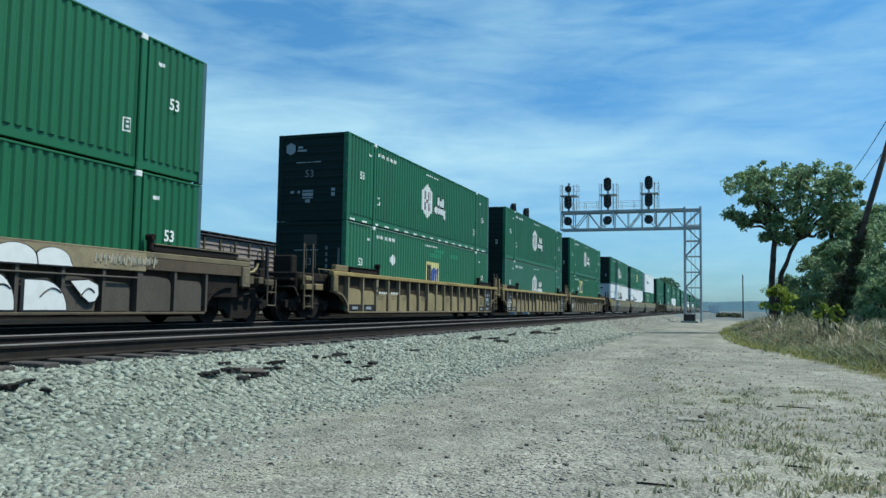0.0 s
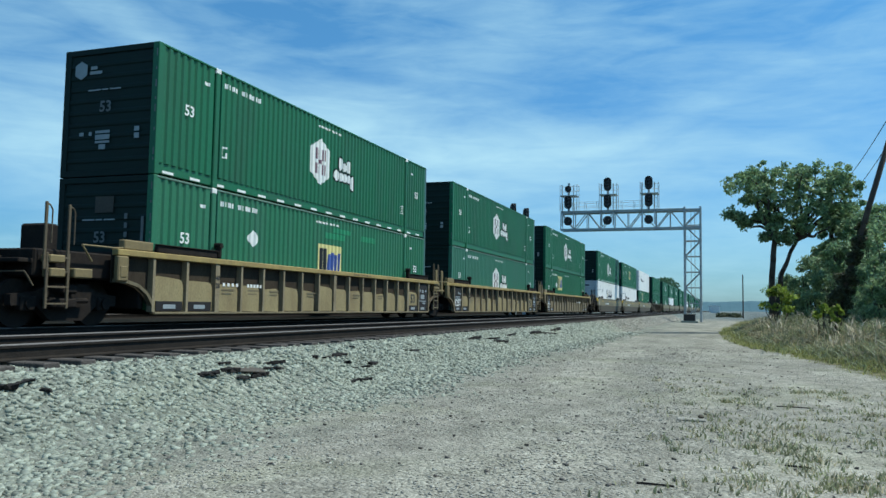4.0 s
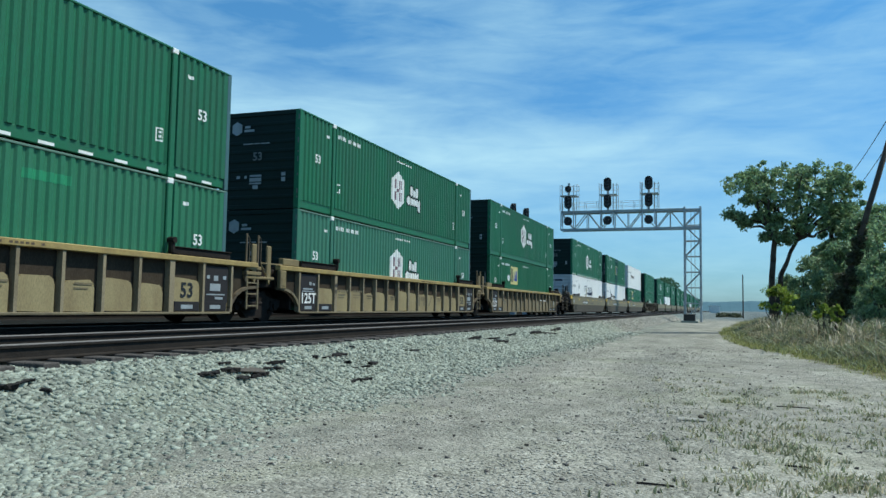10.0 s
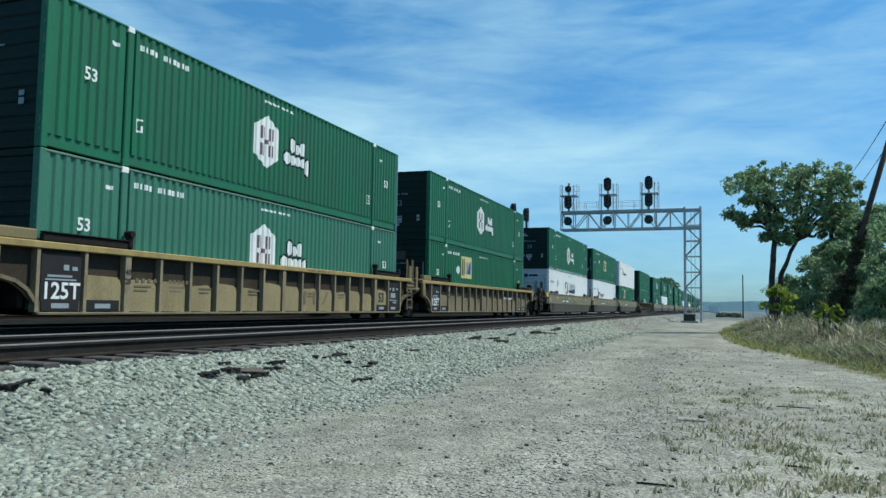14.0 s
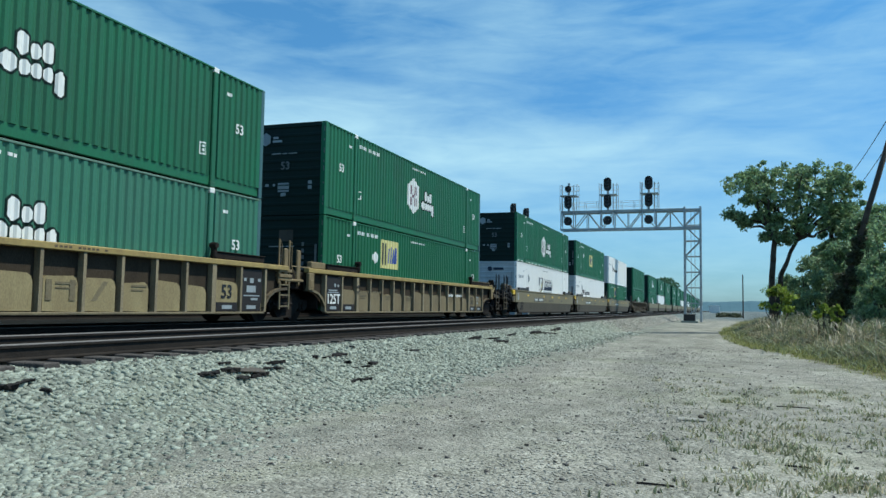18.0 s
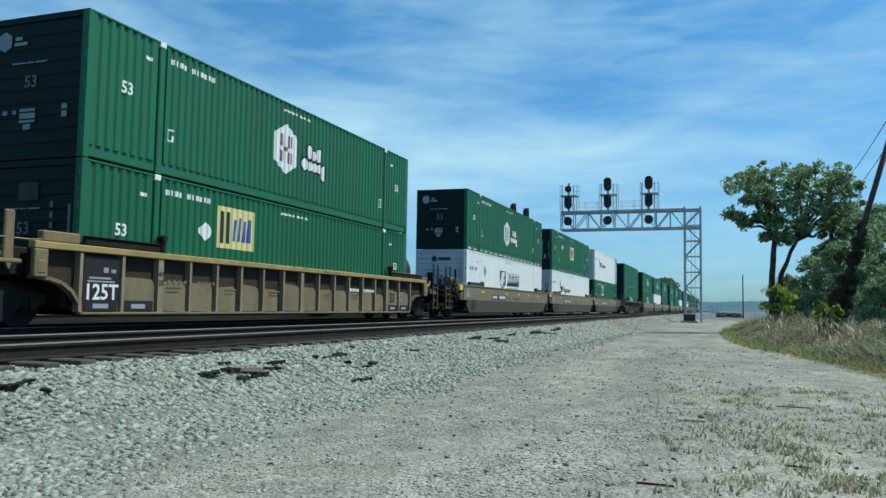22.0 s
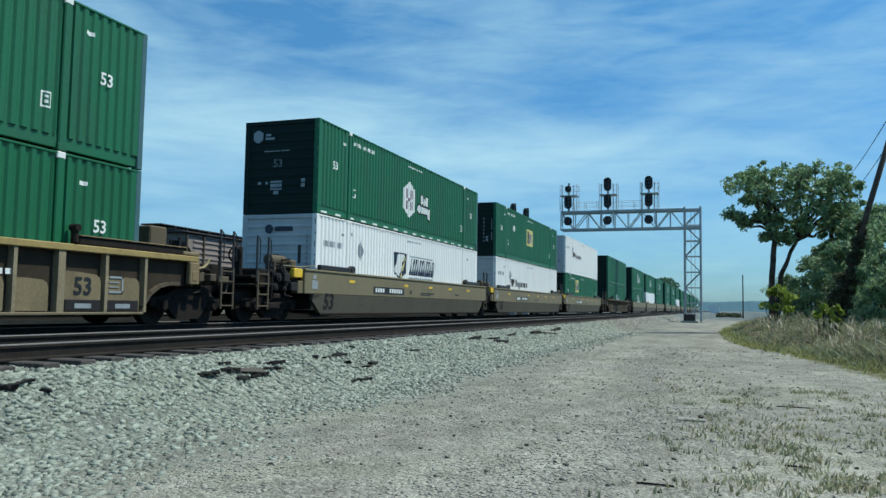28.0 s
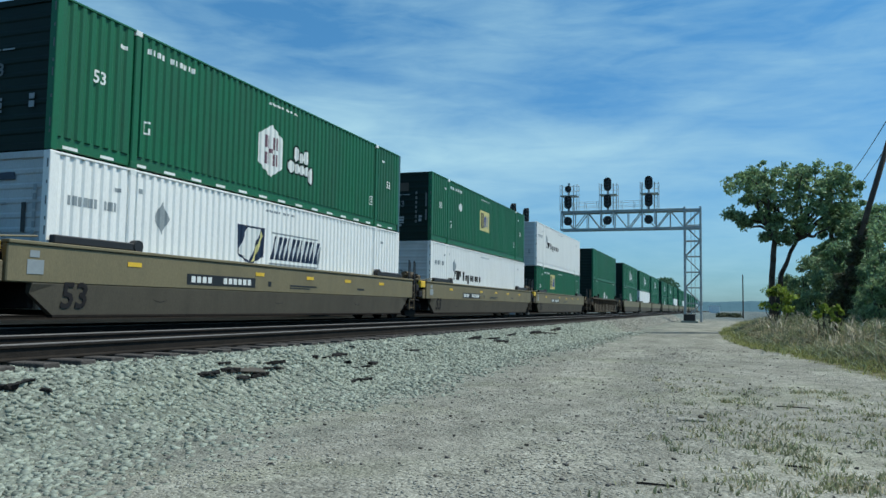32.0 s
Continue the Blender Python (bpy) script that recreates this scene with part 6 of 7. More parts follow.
def big_tree():
    """Two trunks fork into limbs under a broad crown; y and z of the masses are metres from the foot."""
    t = tagged(new("tree"), "tall forked tree with a broad ragged green crown", "tree")
    t.matrix_basis = pose(50.0, -2.85, -0.55)
    rnd = random.Random(3)
    forks = [((0, 0.12, 0), (0, 0.06, 4.0), (0, -0.15, 5.9), 0.21, 0.13), ((0, -0.05, 0), (0.2, -0.35, 3.2), (0.4, -1.3, 5.3), 0.18, 0.10)]
    for a, b, c, r0, r1 in forks:
        s = Shape()
        limb(s, a, b, r0, (r0 + r1) / 2, 0.07, rnd, 4)
        limb(s, b, c, (r0 + r1) / 2, r1, 0.07, rnd, 3)
        part("trunk", s, BARK, t, smooth=True)
    crown = [(1.9, 8.6, 0.9, 0.54), (1.2, 9.1, 0.8, 0.54), (0.1, 9.3, 0.9, 0.54), (0.6, 8.4, 1.0, 0.54), (-0.6, 8.4, 0.95, 0.66), (1.2, 7.8, 0.7, 0.34), (-0.1, 7.5, 0.95, 0.46), (-1.5, 9.0, 0.65, 0.7),
             (-2.4, 9.3, 0.9, 0.6), (-3.4, 9.0, 0.7, 0.65), (-2.0, 8.2, 0.9, 0.65), (-3.1, 8.2, 0.95, 0.7), (-4.1, 8.3, 0.6, 0.7), (-1.2, 7.1, 0.9, 0.5), (-2.6, 7.1, 0.85, 0.65), (-3.9, 7.3, 0.9, 0.7),
             (2.3, 6.9, 0.4, 0.22), (1.6, 6.4, 0.27, 0.3), (0.6, 6.7, 0.55, 0.3), (-0.3, 6.2, 0.7, 0.5), (-1.5, 6.1, 0.55, 0.5), (-0.6, 5.4, 0.5, 0.36), (0.4, 5.5, 0.2, 0.13), (-3.3, 6.3, 0.9, 0.45)]
    cs, rs = [], []
    for i, (y, z, ry, rz) in enumerate(crown):
        root = Vector((0, -0.15, 5.9)) if y > -1.0 else Vector((0.4, -1.3, 5.3))
        s = Shape()
        tip = Vector((rnd.uniform(-1.2, 1.2), y, z))
        limb(s, root, tip, 0.11, 0.03, 0.2, rnd, 5)
        part("limb", s, BARK, t)
        for k in range(22):
            a, r = rnd.uniform(0, 6.28), rnd.random() ** 0.6
            cs.append((rnd.uniform(-2.0, 2.0) * min(1, ry), y + math.cos(a) * r * ry * 1.05, z + math.sin(a) * r * rz))
            rs.append(rnd.uniform(0.15, 0.42))
    leaf_cloud("crown", cs, rs, 38, 0.12, LEAF, t, 11, "ragged crown of small green leaves")


big_tree()


def shrub(label, x, y, top, w, leaf, seed, low=0.1, per=90, size=0.09):
    """A leafy bush standing at x, y, top metres high and w metres to each side."""
    t = tagged(new("bush"), label, "bush", "bushes on the bank")
    t.matrix_basis = pose(x, y, float(ground_height(np.array(x), np.array(y))))
    rnd = random.Random(seed)
    st = Shape()
    cs, rs = [], []
    for i in range(max(12, int(w * top * 11))):
        a, r = rnd.uniform(0, 6.28), rnd.random() ** 0.6
        zz = rnd.uniform(low, top)
        k = math.sqrt(max(0.04, 1 - max(0.0, (zz / top - 0.45) / 0.56) ** 2))
        q = Vector((math.cos(a) * r * w * k, math.sin(a) * r * w * k, zz))
        cs.append(q)
        rs.append(rnd.uniform(0.2, 0.42) * min(w, 1.1))
        if i % 3 == 0:
            limb(st, (q.x * 0.25, q.y * 0.25, -0.05), q, 0.03, 0.010, 0.08, rnd, 3)
    part("stems", st, BARK, t)
    leaf_cloud("foliage", cs, rs, per, size, leaf, t, seed)


DENSE = "dense dark green bushes on the grass bank"
shrub(DENSE, 42.0, -5.3, 4.0, 1.5, LEAF_DARK, 21, per=120)
shrub(DENSE, 38.0, -6.3, 4.6, 1.5, LEAF, 22, per=120)
shrub(DENSE, 33.0, -6.2, 4.3, 1.5, LEAF, 23, per=120)
shrub("dense green bushes with leafy twigs", 46.0, -7.6, 6.3, 1.7, LEAF, 24, 1.0, 110)
shrub("low dark bush under the tree", 47.0, -4.6, 3.6, 1.3, LEAF_DARK, 25, per=110)
shrub(DENSE, 31.5, -5.9, 2.4, 1.2, LEAF_DARK, 26, per=110)
shrub("bright yellow-green young shrub by the road", 40.5, -2.45, 2.0, 0.85, LEAF_BRIGHT, 27, 0.8, 60, 0.10)
shrub("small yellow-green sapling in dry grass", 30.0, -3.25, 1.45, 0.26, LEAF_BRIGHT, 28, 0.7, 34, 0.08)
shrub("small yellow-green sapling in dry grass", 29.6, -3.6, 1.1, 0.26, LEAF_BRIGHT, 30, 0.6, 30, 0.08)
shrub("pale green bush behind the tree", 60.0, -4.3, 3.2, 1.6, LEAF, 29, 0.8, 70)
shrub("leafy green tree top behind the leaning pole", 52.5, -7.0, 7.3, 1.75, LEAF, 65, 3.6, 90, 0.11)
shrub(DENSE, 55.0, -6.2, 5.2, 1.9, LEAF_DARK, 61, per=110)
shrub(DENSE, 52.0, -8.2, 5.6, 1.9, LEAF_DARK, 62, per=110)
shrub(DENSE, 44.0, -6.6, 4.2, 1.6, LEAF_DARK, 63, per=110)
shrub("low dark bush under the tree", 53.0, -4.2, 3.0, 1.3, LEAF_DARK, 64, per=110)
shrub(DENSE, 28.0, -6.3, 2.5, 1.1, LEAF_DARK, 39, per=110)


def blades(name, pts, heights, width, material, seed, label, lean=0.35, per=1):
    """Many grass blades as one mesh."""
    rng = np.random.default_rng(seed)
    n = len(pts)
    a = rng.uniform(0, 2 * np.pi, n)
    side = np.stack([np.cos(a), np.sin(a), np.zeros(n)], 1) * (width * rng.uniform(0.6, 1.4, n))[:, None]
    bend = rng.normal(size=(n, 3)) * np.array([lean, lean, 0.0]) * heights[:, None]
    mid = pts + np.stack([bend[:, 0] * 0.3, bend[:, 1] * 0.3, heights * 0.55], 1)
    tip = pts + np.stack([bend[:, 0], bend[:, 1], heights], 1)
    v = np.stack([pts - side, pts + side, mid + side * 0.7, mid - side * 0.7, tip], 1).reshape(-1, 3)
    k = np.arange(n)[:, None] * 5
    f = [tuple(r) for r in (k + np.array([[0, 1, 2, 3]])).tolist()] + [tuple(r) for r in (k + np.array([[3, 2, 4]])).tolist()]
    me = bpy.data.meshes.new(name)
    me.from_pydata(v.tolist(), [], f)
    me.materials.append(material)
    return tagged(new(name, me), label, "grass", kind="stuff")


def bank_points(n, lo, hi, seed, x0=15, x1=60):
    rng = np.random.default_rng(seed)
    x = rng.uniform(x0, x1, n)
    y = bank_edge(x) - rng.uniform(lo, hi, n)
    return np.stack([x, y, ground_height(x, y) - 0.01], 1), rng


p, rng = bank_points(15000, -0.25, 1.6, 31)
keep = rng.random(len(p)) < np.clip(0.35 + 0.6 * np.sin(p[:, 0] * 1.7) * np.sin(p[:, 1] * 2.9 + p[:, 0]), 0.12, 1)
p = p[keep]
blades("short_grass", p, rng.uniform(0.05, 0.22, len(p)), 0.013, GRASS, 32, "short green grass along the road edge", 0.6)
p, rng = bank_points(9000, 0.9, 5.5, 33)
h = np.clip(0.24 + 0.15 * (bank_edge(p[:, 0]) - p[:, 1]), 0.24, 0.6) * (0.75 + 0.35 * np.sin(p[:, 0] * 1.3 + p[:, 1] * 2.1))
blades("tall_grass", p, rng.uniform(0.4, 1.0, len(p)) * h, 0.013, GRASS_DRY, 34, "tall dry grass on the bank", 0.28)
p, rng = bank_points(20000, 0.4, 5.5, 43)
h = np.clip(0.22 + 0.18 * (bank_edge(p[:, 0]) - p[:, 1]), 0.22, 0.6) * (0.8 + 0.3 * np.sin(p[:, 0] * 0.9 - p[:, 1] * 1.7))
blades("weeds", p, rng.uniform(0.4, 1.0, len(p)) * h, 0.022, WEED, 44, "green weeds growing through the dry grass", 0.7)
p, rng = bank_points(95, 1.2, 4.8, 37, 18, 48)
p = np.repeat(p, 5, 0) + rng.normal(size=(95 * 5, 3)) * np.array([0.09, 0.09, 0.0])
tall = rng.uniform(0.2, 0.85, len(p))
blades("dead_stalks", p, tall, 0.016, GRASS_DRY, 38, "pale dead weed stalks on the bank", 0.12)
q = p + np.column_stack([rng.normal(0, 0.03, (len(p), 2)), tall * 0.72])
blades("seed_heads", q, tall * 0.28, 0.026, PLUME, 39, "pale feathery seed heads on weed stalks", 0.5)
p, rng = bank_points(520, 0.8, 5.5, 47, 16, 56)
d = bank_edge(p[:, 0]) - p[:, 1]
p[:, 2] += rng.uniform(0.03, 0.18, 520) + 0.07 * d * rng.random(520)
brush = tagged(new("undergrowth"), "brownish green undergrowth covering the bank", "undergrowth", kind="stuff")
low = d < 2.6
leaf_cloud("brown_brush", p[low], rng.uniform(0.12, 0.32, low.sum()), 70, 0.045, BRUSH, brush, 48)
leaf_cloud("green_brush", p[~low], rng.uniform(0.2, 0.5, (~low).sum()), 90, 0.055, WEED, brush, 49)
rng = np.random.default_rng(35)
tufts = []
for i in range(540):
    x = 5.0 + 10.5 * rng.random() ** 1.1
    f = rng.random()
    y = (0.09 - 0.30 * f ** 0.7) * x + 0.25 * rng.normal()
    if rng.random() < 0.35 + 0.65 * math.sin(x * 1.1 + 1) * math.sin(y * 2.3 + x * 0.6):
        k = rng.integers(8, 30)
        w = 0.03 + 0.09 * rng.random()
    else:
        k, w = rng.integers(3, 9), 0.03
    tufts.append(np.stack([x + rng.normal(0, w, k), y + rng.normal(0, w, k)], 1))
xy = np.concatenate(tufts)
p = np.column_stack([xy, ground_height(xy[:, 0], xy[:, 1]) - 0.005])
dry = rng.random(len(p)) < 0.42
blades("sparse_grass", p[dry], rng.uniform(0.02, 0.085, dry.sum()), 0.005, GRASS_DRY, 36, "sparse dry grass tufts in the gravel", 0.35)
blades("sparse_weeds", p[~dry], rng.uniform(0.02, 0.075, (~dry).sum()), 0.009, STUBBLE, 46, "small olive weeds in the gravel", 0.6)
slab = tagged(new("concrete_lump"), "broken pale concrete lump lying among weeds", "rubble")
slab.matrix_basis = pose(9.61, 0.37, float(ground_height(np.array(9.61), np.array(0.37))), 0, 2, 5)
part("slab", Shape().soft(-0.07, 0.07, -0.17, 0.16, -0.01, 0.03, 0.015), PEBBLE, slab)
part("loose_stone", Shape().soft(0.0, 0.07, -0.15, -0.08, 0.028, 0.075, 0.02), FLANK, slab, "dark stone lying on the lump")
for tx, ty, tl, tr in ((5.85, 0.47, 0.13, 88), (11.93, -0.90, 0.22, 85), (7.06, -0.56, 0.10, 80)):
    twig = tagged(new("twig"), "dark dry twig lying on the gravel", "twig", "twigs on the gravel")
    twig.matrix_basis = pose(tx, ty, float(ground_height(np.array(tx), np.array(ty))) + 0.008, 0, 0, tr)
    part("stick", Shape().path([(-tl, 0, 0), (-tl * 0.2, 0.012, 0.004), (tl, -0.008, 0)], 0.008), SCRAP, twig)


# ---- leaning pole and wires ----
def leaning_pole():
    t = tagged(new("utility_pole"), "old leaning wooden utility pole overgrown with vines", "utility pole")
    t.matrix_basis = pose(33.0, -3.75, -0.6)
    d = Vector((-1.5, -2.42, 9.1))
    part("pole", Shape().tube((0, 0, 0), d, 0.12, 0.09, 14), POLE, t, smooth=True)
    rnd = random.Random(8)
    cs, rs = [], []
    for i in range(70):
        f = rnd.random() ** 1.2 * 0.5
        w = 0.42 * (1 - f / 0.54) + 0.03
        cs.append(d * f + Vector((rnd.uniform(-w, w) * 0.6, rnd.uniform(-w, w), rnd.uniform(-0.2, 0.2))))
        rs.append(0.10 + 0.21 * (1 - f / 0.54))
    leaf_cloud("vine", cs, rs, 170, 0.06, VINE, t, 41, "dark vines wrapped round the pole")


leaning_pole()


def straight_pole(x, y, h, label, r=0.17):
    t = tagged(new("utility_pole"), label, "utility pole", "utility poles")
    t.matrix_basis = pose(x, y, -0.85)
    part("pole", Shape().tube((0, 0, 0), (0, 0, h), r, r * 0.75, 12), POLE, t)
    return t


straight_pole(54, -6.4, 10.0, "weathered wooden pole standing among the trees")
straight_pole(150, -3.3, 7.9, "distant thin wooden pole beyond the road", 0.12)
for A, B in ((Vector((54, -7.55, 9.1)), Vector((27, -5.3, 7.35))), (Vector((54, -8.0, 8.4)), Vector((27, -5.3, 6.55)))):
    w = tagged(new("overhead_wire"), "thin dark wire sagging from the poles", "wire", "overhead wires")
    pts = [A.lerp(B, k / 12) - Vector((0, 0, 0.5 * (k / 12) * (1 - k / 12))) for k in range(13)]
    part("cable", Shape().path(pts, 0.017, 5), BLACK, w)


# ---- distance ----
def ridge(name, x, y0, y1, lo, hi, material, label, seed):
    rnd = np.random.default_rng(seed)
    n = 420
    y = np.linspace(y0, y1, n)
    h = lo + (hi - lo) * (0.5 + 0.25 * np.sin(y / 170 + seed) + 0.15 * np.sin(y / 37 + 2 * seed) + 0.12 * rnd.random(n))
    v, f = [], []
    for k in range(n):
        v += [(x, y[k], -2), (x + 60, y[k], h[k] * 0.8), (x + 140, y[k], h[k]), (x + 420, y[k], -2)]
    for k in range(n - 1):
        for j in range(3):
            f.append((k * 4 + j, k * 4 + 4 + j, k * 4 + 5 + j, k * 4 + 1 + j))
    ob = new(name, raw(name, v, f, material))
    return tagged(ob, label, "hills", kind="structure")


# the hills' blue stands for distance haze, painted in
HILL = mat("hazy_blue_hills", (0.085, 0.155, 0.19), 1.0, second=(0.11, 0.185, 0.22), amount=0.4, scale=0.01, grain=0.03, grain_scale=0.06, bump=0, spec=0.0)
ridge("backdrop", 1500, -1600, 1900, 12, 21, HILL, "low hazy blue wooded hills on the horizon", 2)


def far_tree(x, y, w, h, seed, size=0.22, label="distant rounded green tree beyond the tracks"):
    t = tagged(new("tree"), label, "tree", "distant trees")
    t.matrix_basis = pose(x, y, -0.9)
    rnd = random.Random(seed)
    part("trunk", Shape().tube((0, 0, 0), (0, 0, h * 0.5), 0.35, 0.2, 8), BARK, t)
    cs, rs = [], []
    for i in range(70):
        a, r, z = rnd.uniform(0, 6.28), math.sqrt(rnd.random()), rnd.uniform(0.12, 0.93)
        k = math.sqrt(max(0.06, 1 - ((z - 0.45) / 0.52) ** 2))
        cs.append((math.cos(a) * r * w * k, math.sin(a) * r * w * k, z * h))
        rs.append(w * rnd.uniform(0.18, 0.34))
    leaf_cloud("crown", cs, rs, 110, size, FAR_LEAF, t, seed)


def brush_line():
    rng = np.random.default_rng(71)
    t = tagged(new("hedgerow"), "low dark brush along the far side of the road", "hedge")
    t.matrix_basis = pose(170, -0.2, -0.85)
    cs = np.column_stack([rng.uniform(-6, 40, 160), rng.uniform(-3.0, 1.4, 160), rng.uniform(0.1, 0.55, 160)])
    cs[:, 1] -= cs[:, 0] * 0.01
    leaf_cloud("foliage", cs, rng.uniform(0.3, 0.6, 160), 50, 0.2, VINE, t, 72)


brush_line()
far_tree(285, 20.0, 5.8, 12.5, 51, 0.5)
far_tree(300, 18.3, 3.4, 11.6, 52, 0.45)
far_tree(310, 22.5, 4.0, 11.0, 56, 0.45)
far_tree(62, 55.1, 3.2, 7.6, 53)
far_tree(60, 55.3, 2.4, 5.8, 54)
far_tree(60, 60.5, 3.0, 5.8, 55)

SHED = mat("pale_shed_wall", (0.66, 0.72, 0.75), 0.8, grain=0.06, bump=0.05)
shed = tagged(new("far_shed"), "distant pale low building beside the road", "building")
shed.matrix_basis = pose(420, 4.4, -0.9)
part("wall", Shape().box(-5, 5, -2.6, 2.6, 0, 3.4), SHED, shed)
part("roof", Shape().prism([(-2.9, 3.4), (2.9, 3.4), (0, 4.3)], "x", -5.3, 5.3), SHED, shed)

# ---- yard cars behind ----
GREY_CAR = mat("weathered_grey_car_paint", (0.27, 0.228, 0.208), 0.8, second=(0.15, 0.125, 0.115), amount=0.7, scale=1.2, grain=0.12, bump=0.1, streak=4)
DARK_CAR = mat("dark_tank_paint", (0.022, 0.022, 0.024), 0.55, second=(0.05, 0.045, 0.04), amount=0.6, scale=1.2, grain=0.12, bump=0.08)


def hopper(P, turn):
    h = tagged(new("hopper_car"), "weathered grey covered hopper car with ribbed sides", "rail car", "cars in the yard")
    h.matrix_basis = P @ pose(0, 0, 0, 0, 0, turn)
    L = 16.0
    side = [(0.6, 4.02), (L - 0.6, 4.02), (L - 0.6, 3.55), (L - 3.2, 1.1), (3.2, 1.1), (0.6, 3.55)]
    part("hopper_body", Shape().prism(side, "y", -1.5, 1.5), GREY_CAR, h)
    for x in np.arange(0.6, L - 0.5, 1.48):
        for s in (-1, 1):
            z = 1.1 if 3.2 < x < L - 3.2 else 2.0
            part("side_rib", Shape().soft(x - 0.06, x + 0.06, min(s * 1.5, s * 1.6), max(s * 1.5, s * 1.6), z, 4.0, 0.01), TAN_DIRTY, h)
    for z in np.arange(1.35, 3.9, 0.28):
        part("side_band", Shape().soft(3.0 if z < 2.2 else 1.2, L - (3.0 if z < 2.2 else 1.2), -1.545, -1.5, z, z + 0.11, 0.02), GREY_CAR, h)
    part("roof", Shape().prism([(-1.58, 4.02), (1.58, 4.02), (1.5, 4.10), (0.5, 4.27), (-0.5, 4.27), (-1.5, 4.10)], "x", 0.3, L - 0.3), DARK_CAR, h, "dark roof")
    for s in (-1, 1):
        part("eave", Shape().soft(0.3, L - 0.3, min(s * 1.5, s * 1.66), max(s * 1.5, s * 1.66), 4.0, 4.07, 0.02), GRIME, h)
    part("running_board", Shape().soft(-0.2, L + 0.2, -0.6, 0.6, 4.36, 4.42, 0.01), DARK_CAR, h, "dark roof walkway")
    for x in np.arange(1.0, L - 0.5, 1.0):
        part("roof_bracket", Shape().soft(x - 0.04, x + 0.04, -0.6, 0.6, 4.22, 4.36, 0.01), DARK_CAR, h)
    for x in (0.2, L - 0.2):
        # hopper ends coloured black for their shade, unlike the grey sides
        part("end_frame", Shape().soft(x - 0.08, x + 0.08, -1.5, -1.36, 0.9, 3.75, 0.02).soft(x - 0.08, x + 0.08, 1.36, 1.5, 0.9, 3.75, 0.02).soft(x - 0.08, x + 0.08, -1.5, 1.5, 2.4, 2.5, 0.02), GRIME, h)
        part("slope_sheet", Shape().add([(x, -1.45, 3.6), (x, 1.45, 3.6), (3.2 if x < 5 else L - 3.2, 1.45, 1.2), (3.2 if x < 5 else L - 3.2, -1.45, 1.2)], [(0, 1, 2, 3)]), DARK_CAR, h)
    part("side_sill", Shape().soft(0, L, -1.55, -1.3, 0.85, 1.15, 0.02).soft(0, L, 1.3, 1.55, 0.85, 1.15, 0.02), GREY_CAR, h)
    for x in (1.6, L - 1.6):
        part("truck", Shape().soft(x - 1.2, x + 1.2, -1.1, 1.1, 0.3, 0.8, 0.05).tube((x - 0.9, -0.8, 0.42), (x - 0.9, 0.8, 0.42), 0.42, n=18).tube((x + 0.9, -0.8, 0.42), (x + 0.9, 0.8, 0.42), 0.42, n=18), GRIME, h)


def tank_car(P, turn):
    t = tagged(new("tank_car"), "dark rounded tank car standing in the yard", "rail car", "cars in the yard")
    t.matrix_basis = P @ pose(0, 0, 0, 0, 0, turn)
    L, s = 15.0, Shape()
    prof = [(0.0, 0.35), (0.12, 0.9), (0.45, 1.3), (1.0, 1.5)]
    pr = prof + [(L - a, r) for a, r in reversed(prof)]
    s.tube((0, 0, 3.05), (0.001, 0, 3.05), 0.05, 0.35, 24)
    for (xa, ra), (xb, rb) in zip(pr, pr[1:]):
        s.tube((xa, 0, 3.05), (xb, 0, 3.05), ra, rb, 24, caps=False)
    part("tank", s, DARK_CAR, t, smooth=True)
    part("dome", Shape().tube((L / 2, 0, 4.45), (L / 2, 0, 4.95), 0.6, n=20), DARK_CAR, t)
    part("frame", Shape().soft(-0.6, L + 0.6, -0.4, 0.4, 0.9, 1.2, 0.03), GRIME, t)
    for x in (1.6, L - 1.6):
        part("saddle", Shape().soft(x - 0.3, x + 0.3, -1.2, 1.2, 1.1, 2.0, 0.05), GRIME, t)
        part("truck", Shape().soft(x - 1.2, x + 1.2, -1.1, 1.1, 0.3, 0.8, 0.05).tube((x - 0.9, -0.8, 0.42), (x - 0.9, 0.8, 0.42), 0.42, n=18).tube((x + 0.9, -0.8, 0.42), (x + 0.9, 0.8, 0.42), 0.42, n=18), GRIME, t)


hopper(pose(31.5, 26.7, -0.05), 3.0)
tank_car(pose(38.6, 22.7, -0.05), 1.0)

# ---- old ties and debris on the shoulder ----


def scrap(x, y, length, w, h, turn, tilt=0.0):
    """A splintered piece of timber lying on the shoulder."""
    z = float(ground_height(np.array(x), np.array(y)))
    o = tagged(new("tie_scrap"), "broken dark tie piece lying on the ballast", "debris", "old tie scraps")
    o.matrix_basis = pose(x, y, z + h * 0.45 + 0.018, 3 + tilt, tilt * 0.7, turn)
    rnd = random.Random(int(x * 70 + y * 31))
    n = 6
    ring = []
    for i in range(n + 1):
        u = -length / 2 + length * i / n
        k = 0.2 if i in (0, n) else 1.0
        j = lambda: 1 + rnd.uniform(-0.75, 0.6)
        ring.append([(u, -w / 2 * k * j(), -h / 2), (u, w / 2 * k * j(), -h / 2), (u, w / 2 * k * j(), h / 2 * j()), (u, -w / 2 * k * j(), h / 2 * j())])
    vs = [q for r in ring for q in r]
    fs = [(i * 4 + a, i * 4 + (a + 1) % 4, i * 4 + 4 + (a + 1) % 4, i * 4 + 4 + a) for i in range(n) for a in range(4)] + [(0, 1, 2, 3), (n * 4, n * 4 + 1, n * 4 + 2, n * 4 + 3)]
    part("timber", Shape().add(vs, fs), SCRAP, o)


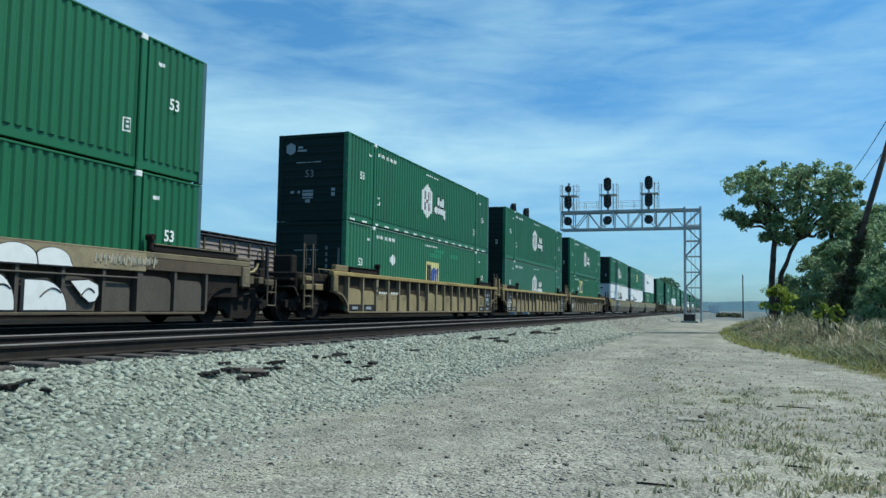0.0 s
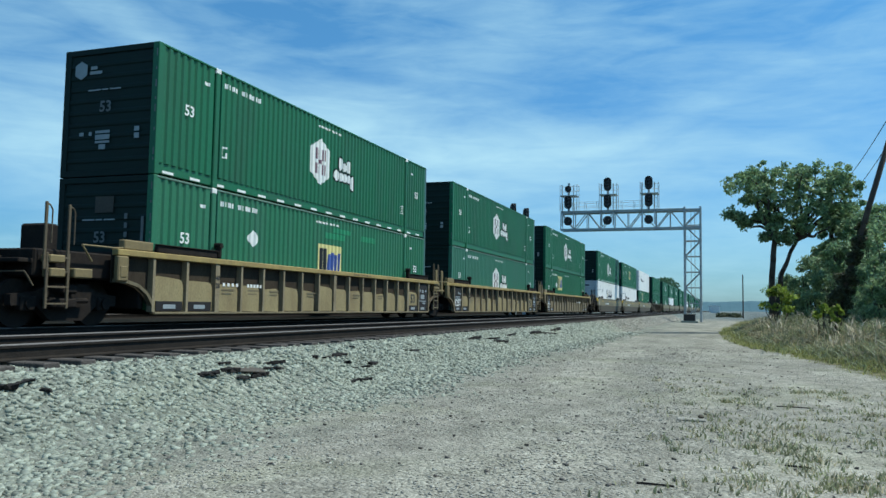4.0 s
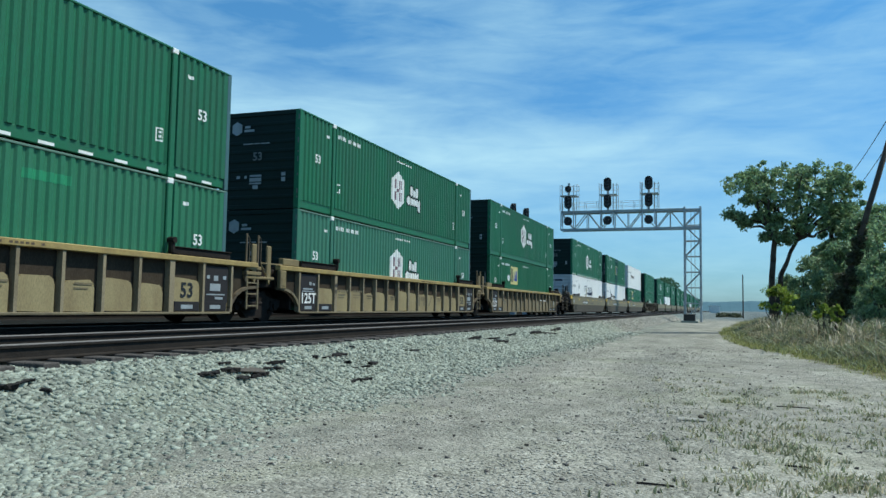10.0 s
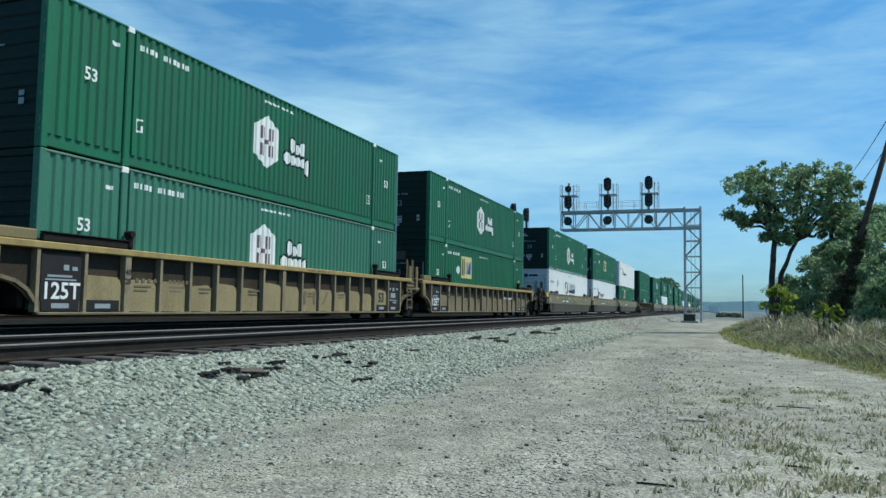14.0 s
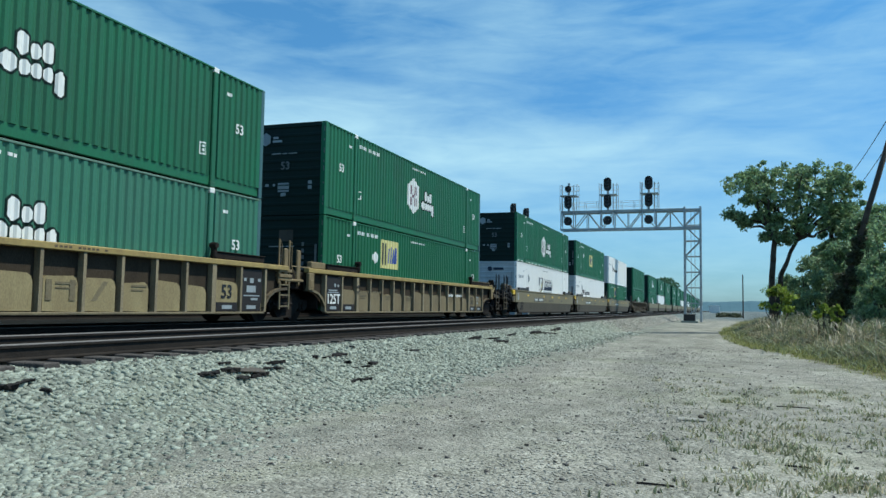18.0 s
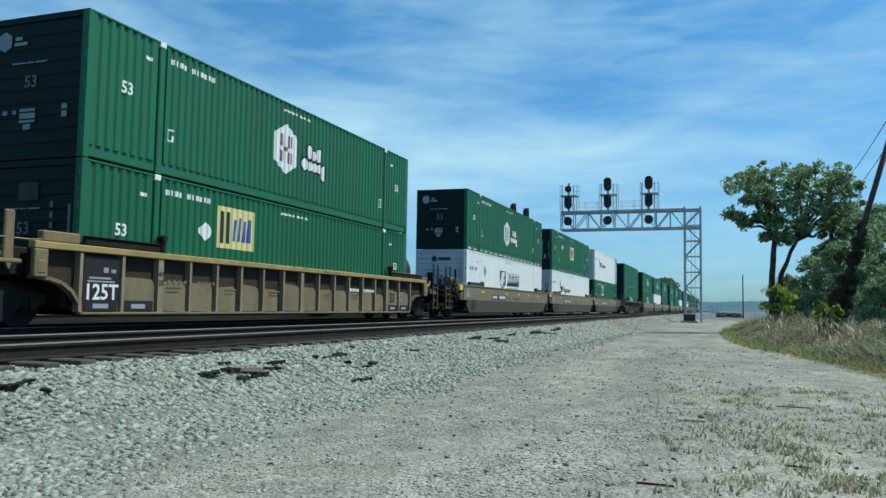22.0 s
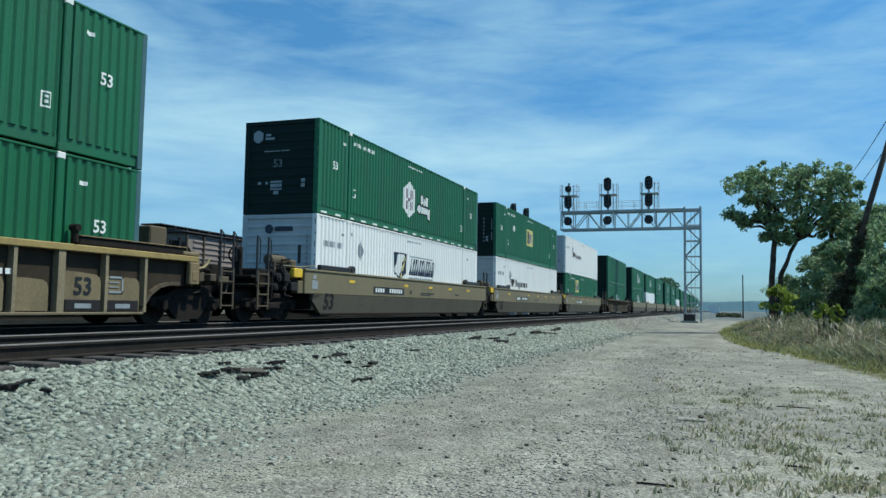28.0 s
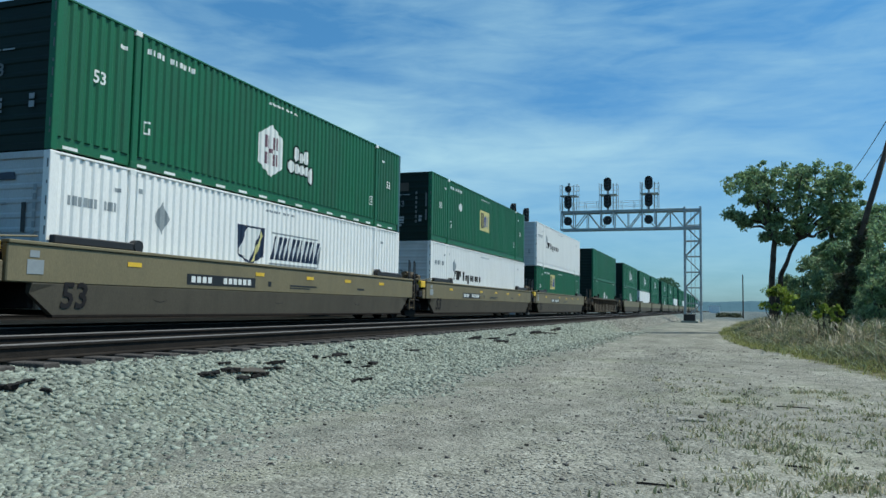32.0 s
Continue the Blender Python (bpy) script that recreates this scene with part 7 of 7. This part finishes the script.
NEAR_PILE = ((5.76, 6.42, 0.39, 4, 0.10), (5.60, 6.34, 0.17, -5, 0.07), (5.97, 6.27, 0.11, 7, 0.10), (8.46, 6.20, 0.31, -13, 0.09), (9.09, 6.41, 0.25, 3, 0.07), (8.98, 6.23, 0.32, -8, 0.09), (9.84, 6.21, 0.32, -16, 0.10), (10.17, 6.29, 0.43, -8, 0.04), (9.08, 6.09, 0.28, 9, 0.13), (9.48, 6.09, 0.37, -0, 0.08), (10.10, 6.18, 0.13, 21, 0.10),
             (11.34, 6.28, 0.10, -97, 0.09), (11.73, 6.27, 0.22, 0, 0.09), (12.25, 6.29, 0.53, -0, 0.06), (13.17, 6.52, 0.14, -117, 0.06))
FAR_PILE = ((12.16, 6.09, 0.12, -41, 0.12), (12.44, 5.95, 0.50, -11, 0.04), (12.99, 5.98, 0.39, 7, 0.09), (11.61, 5.67, 0.32, 6, 0.12), (11.92, 5.63, 0.35, -10, 0.07), (15.37, 6.17, 0.80, -4, 0.05), (19.89, 6.26, 0.91, -7, 0.10), (21.17, 6.21, 1.36, -7, 0.07), (21.71, 6.00, 0.84, -10, 0.06), (23.63, 6.25, 1.19, -1, 0.10), (27.01, 6.21, 1.44, 0, 0.09), (28.74, 6.11, 2.12, -4, 0.05), (30.62, 6.24, 1.54, -1, 0.08))
for i, (x, y, length, turn, w) in enumerate(NEAR_PILE + FAR_PILE):
    scrap(x, y, length * 1.15, w * 1.1, (0.022 + 0.022 * (i % 2)) * (1 + max(0.0, x - 15) * 0.09), turn, 4 * (i % 3 - 1))
felt = tagged(new("roofing_scrap"), "torn grey sheet lying over the broken ties", "debris")
felt.matrix_basis = pose(9.37, 6.21, float(ground_height(np.array(9.37), np.array(6.21))) + 0.03, 12, 4, -12)
part("sheet", Shape().prism([(-0.26, -0.10), (0.20, -0.13), (0.30, 0.05), (0.12, 0.14), (-0.20, 0.10)], "z", 0.0, 0.012), PLATE_DULL, felt)


# ---- motion of the train ----
def motions():
    path = [(0, 42.02), (2, 37.49), (4, 32.95), (6, 28.43), (8, 23.91), (10, 19.44), (12, 14.99), (14, 10.48), (16, 5.96), (18, 1.42), (20, -3.29), (22, -8.11),
            (24, -12.82), (26, -17.63), (28, -22.65), (30, -27.63), (32, -32.51)]
    ts, ss = [p[0] for p in path], [p[1] for p in path]
    for ob, offset, z in TRAIN:
        walk(ob, [(t, pose(s + offset, TRACK_2, z)) for t, s in path])
    for w, x in WHEELS:
        walk(w, [(t, pose(x, 0, WHEEL_R, 0, math.degrees(float(np.interp(t, ts, ss)) / WHEEL_R), 0)) for t in np.linspace(0, 32, 161)])


motions()
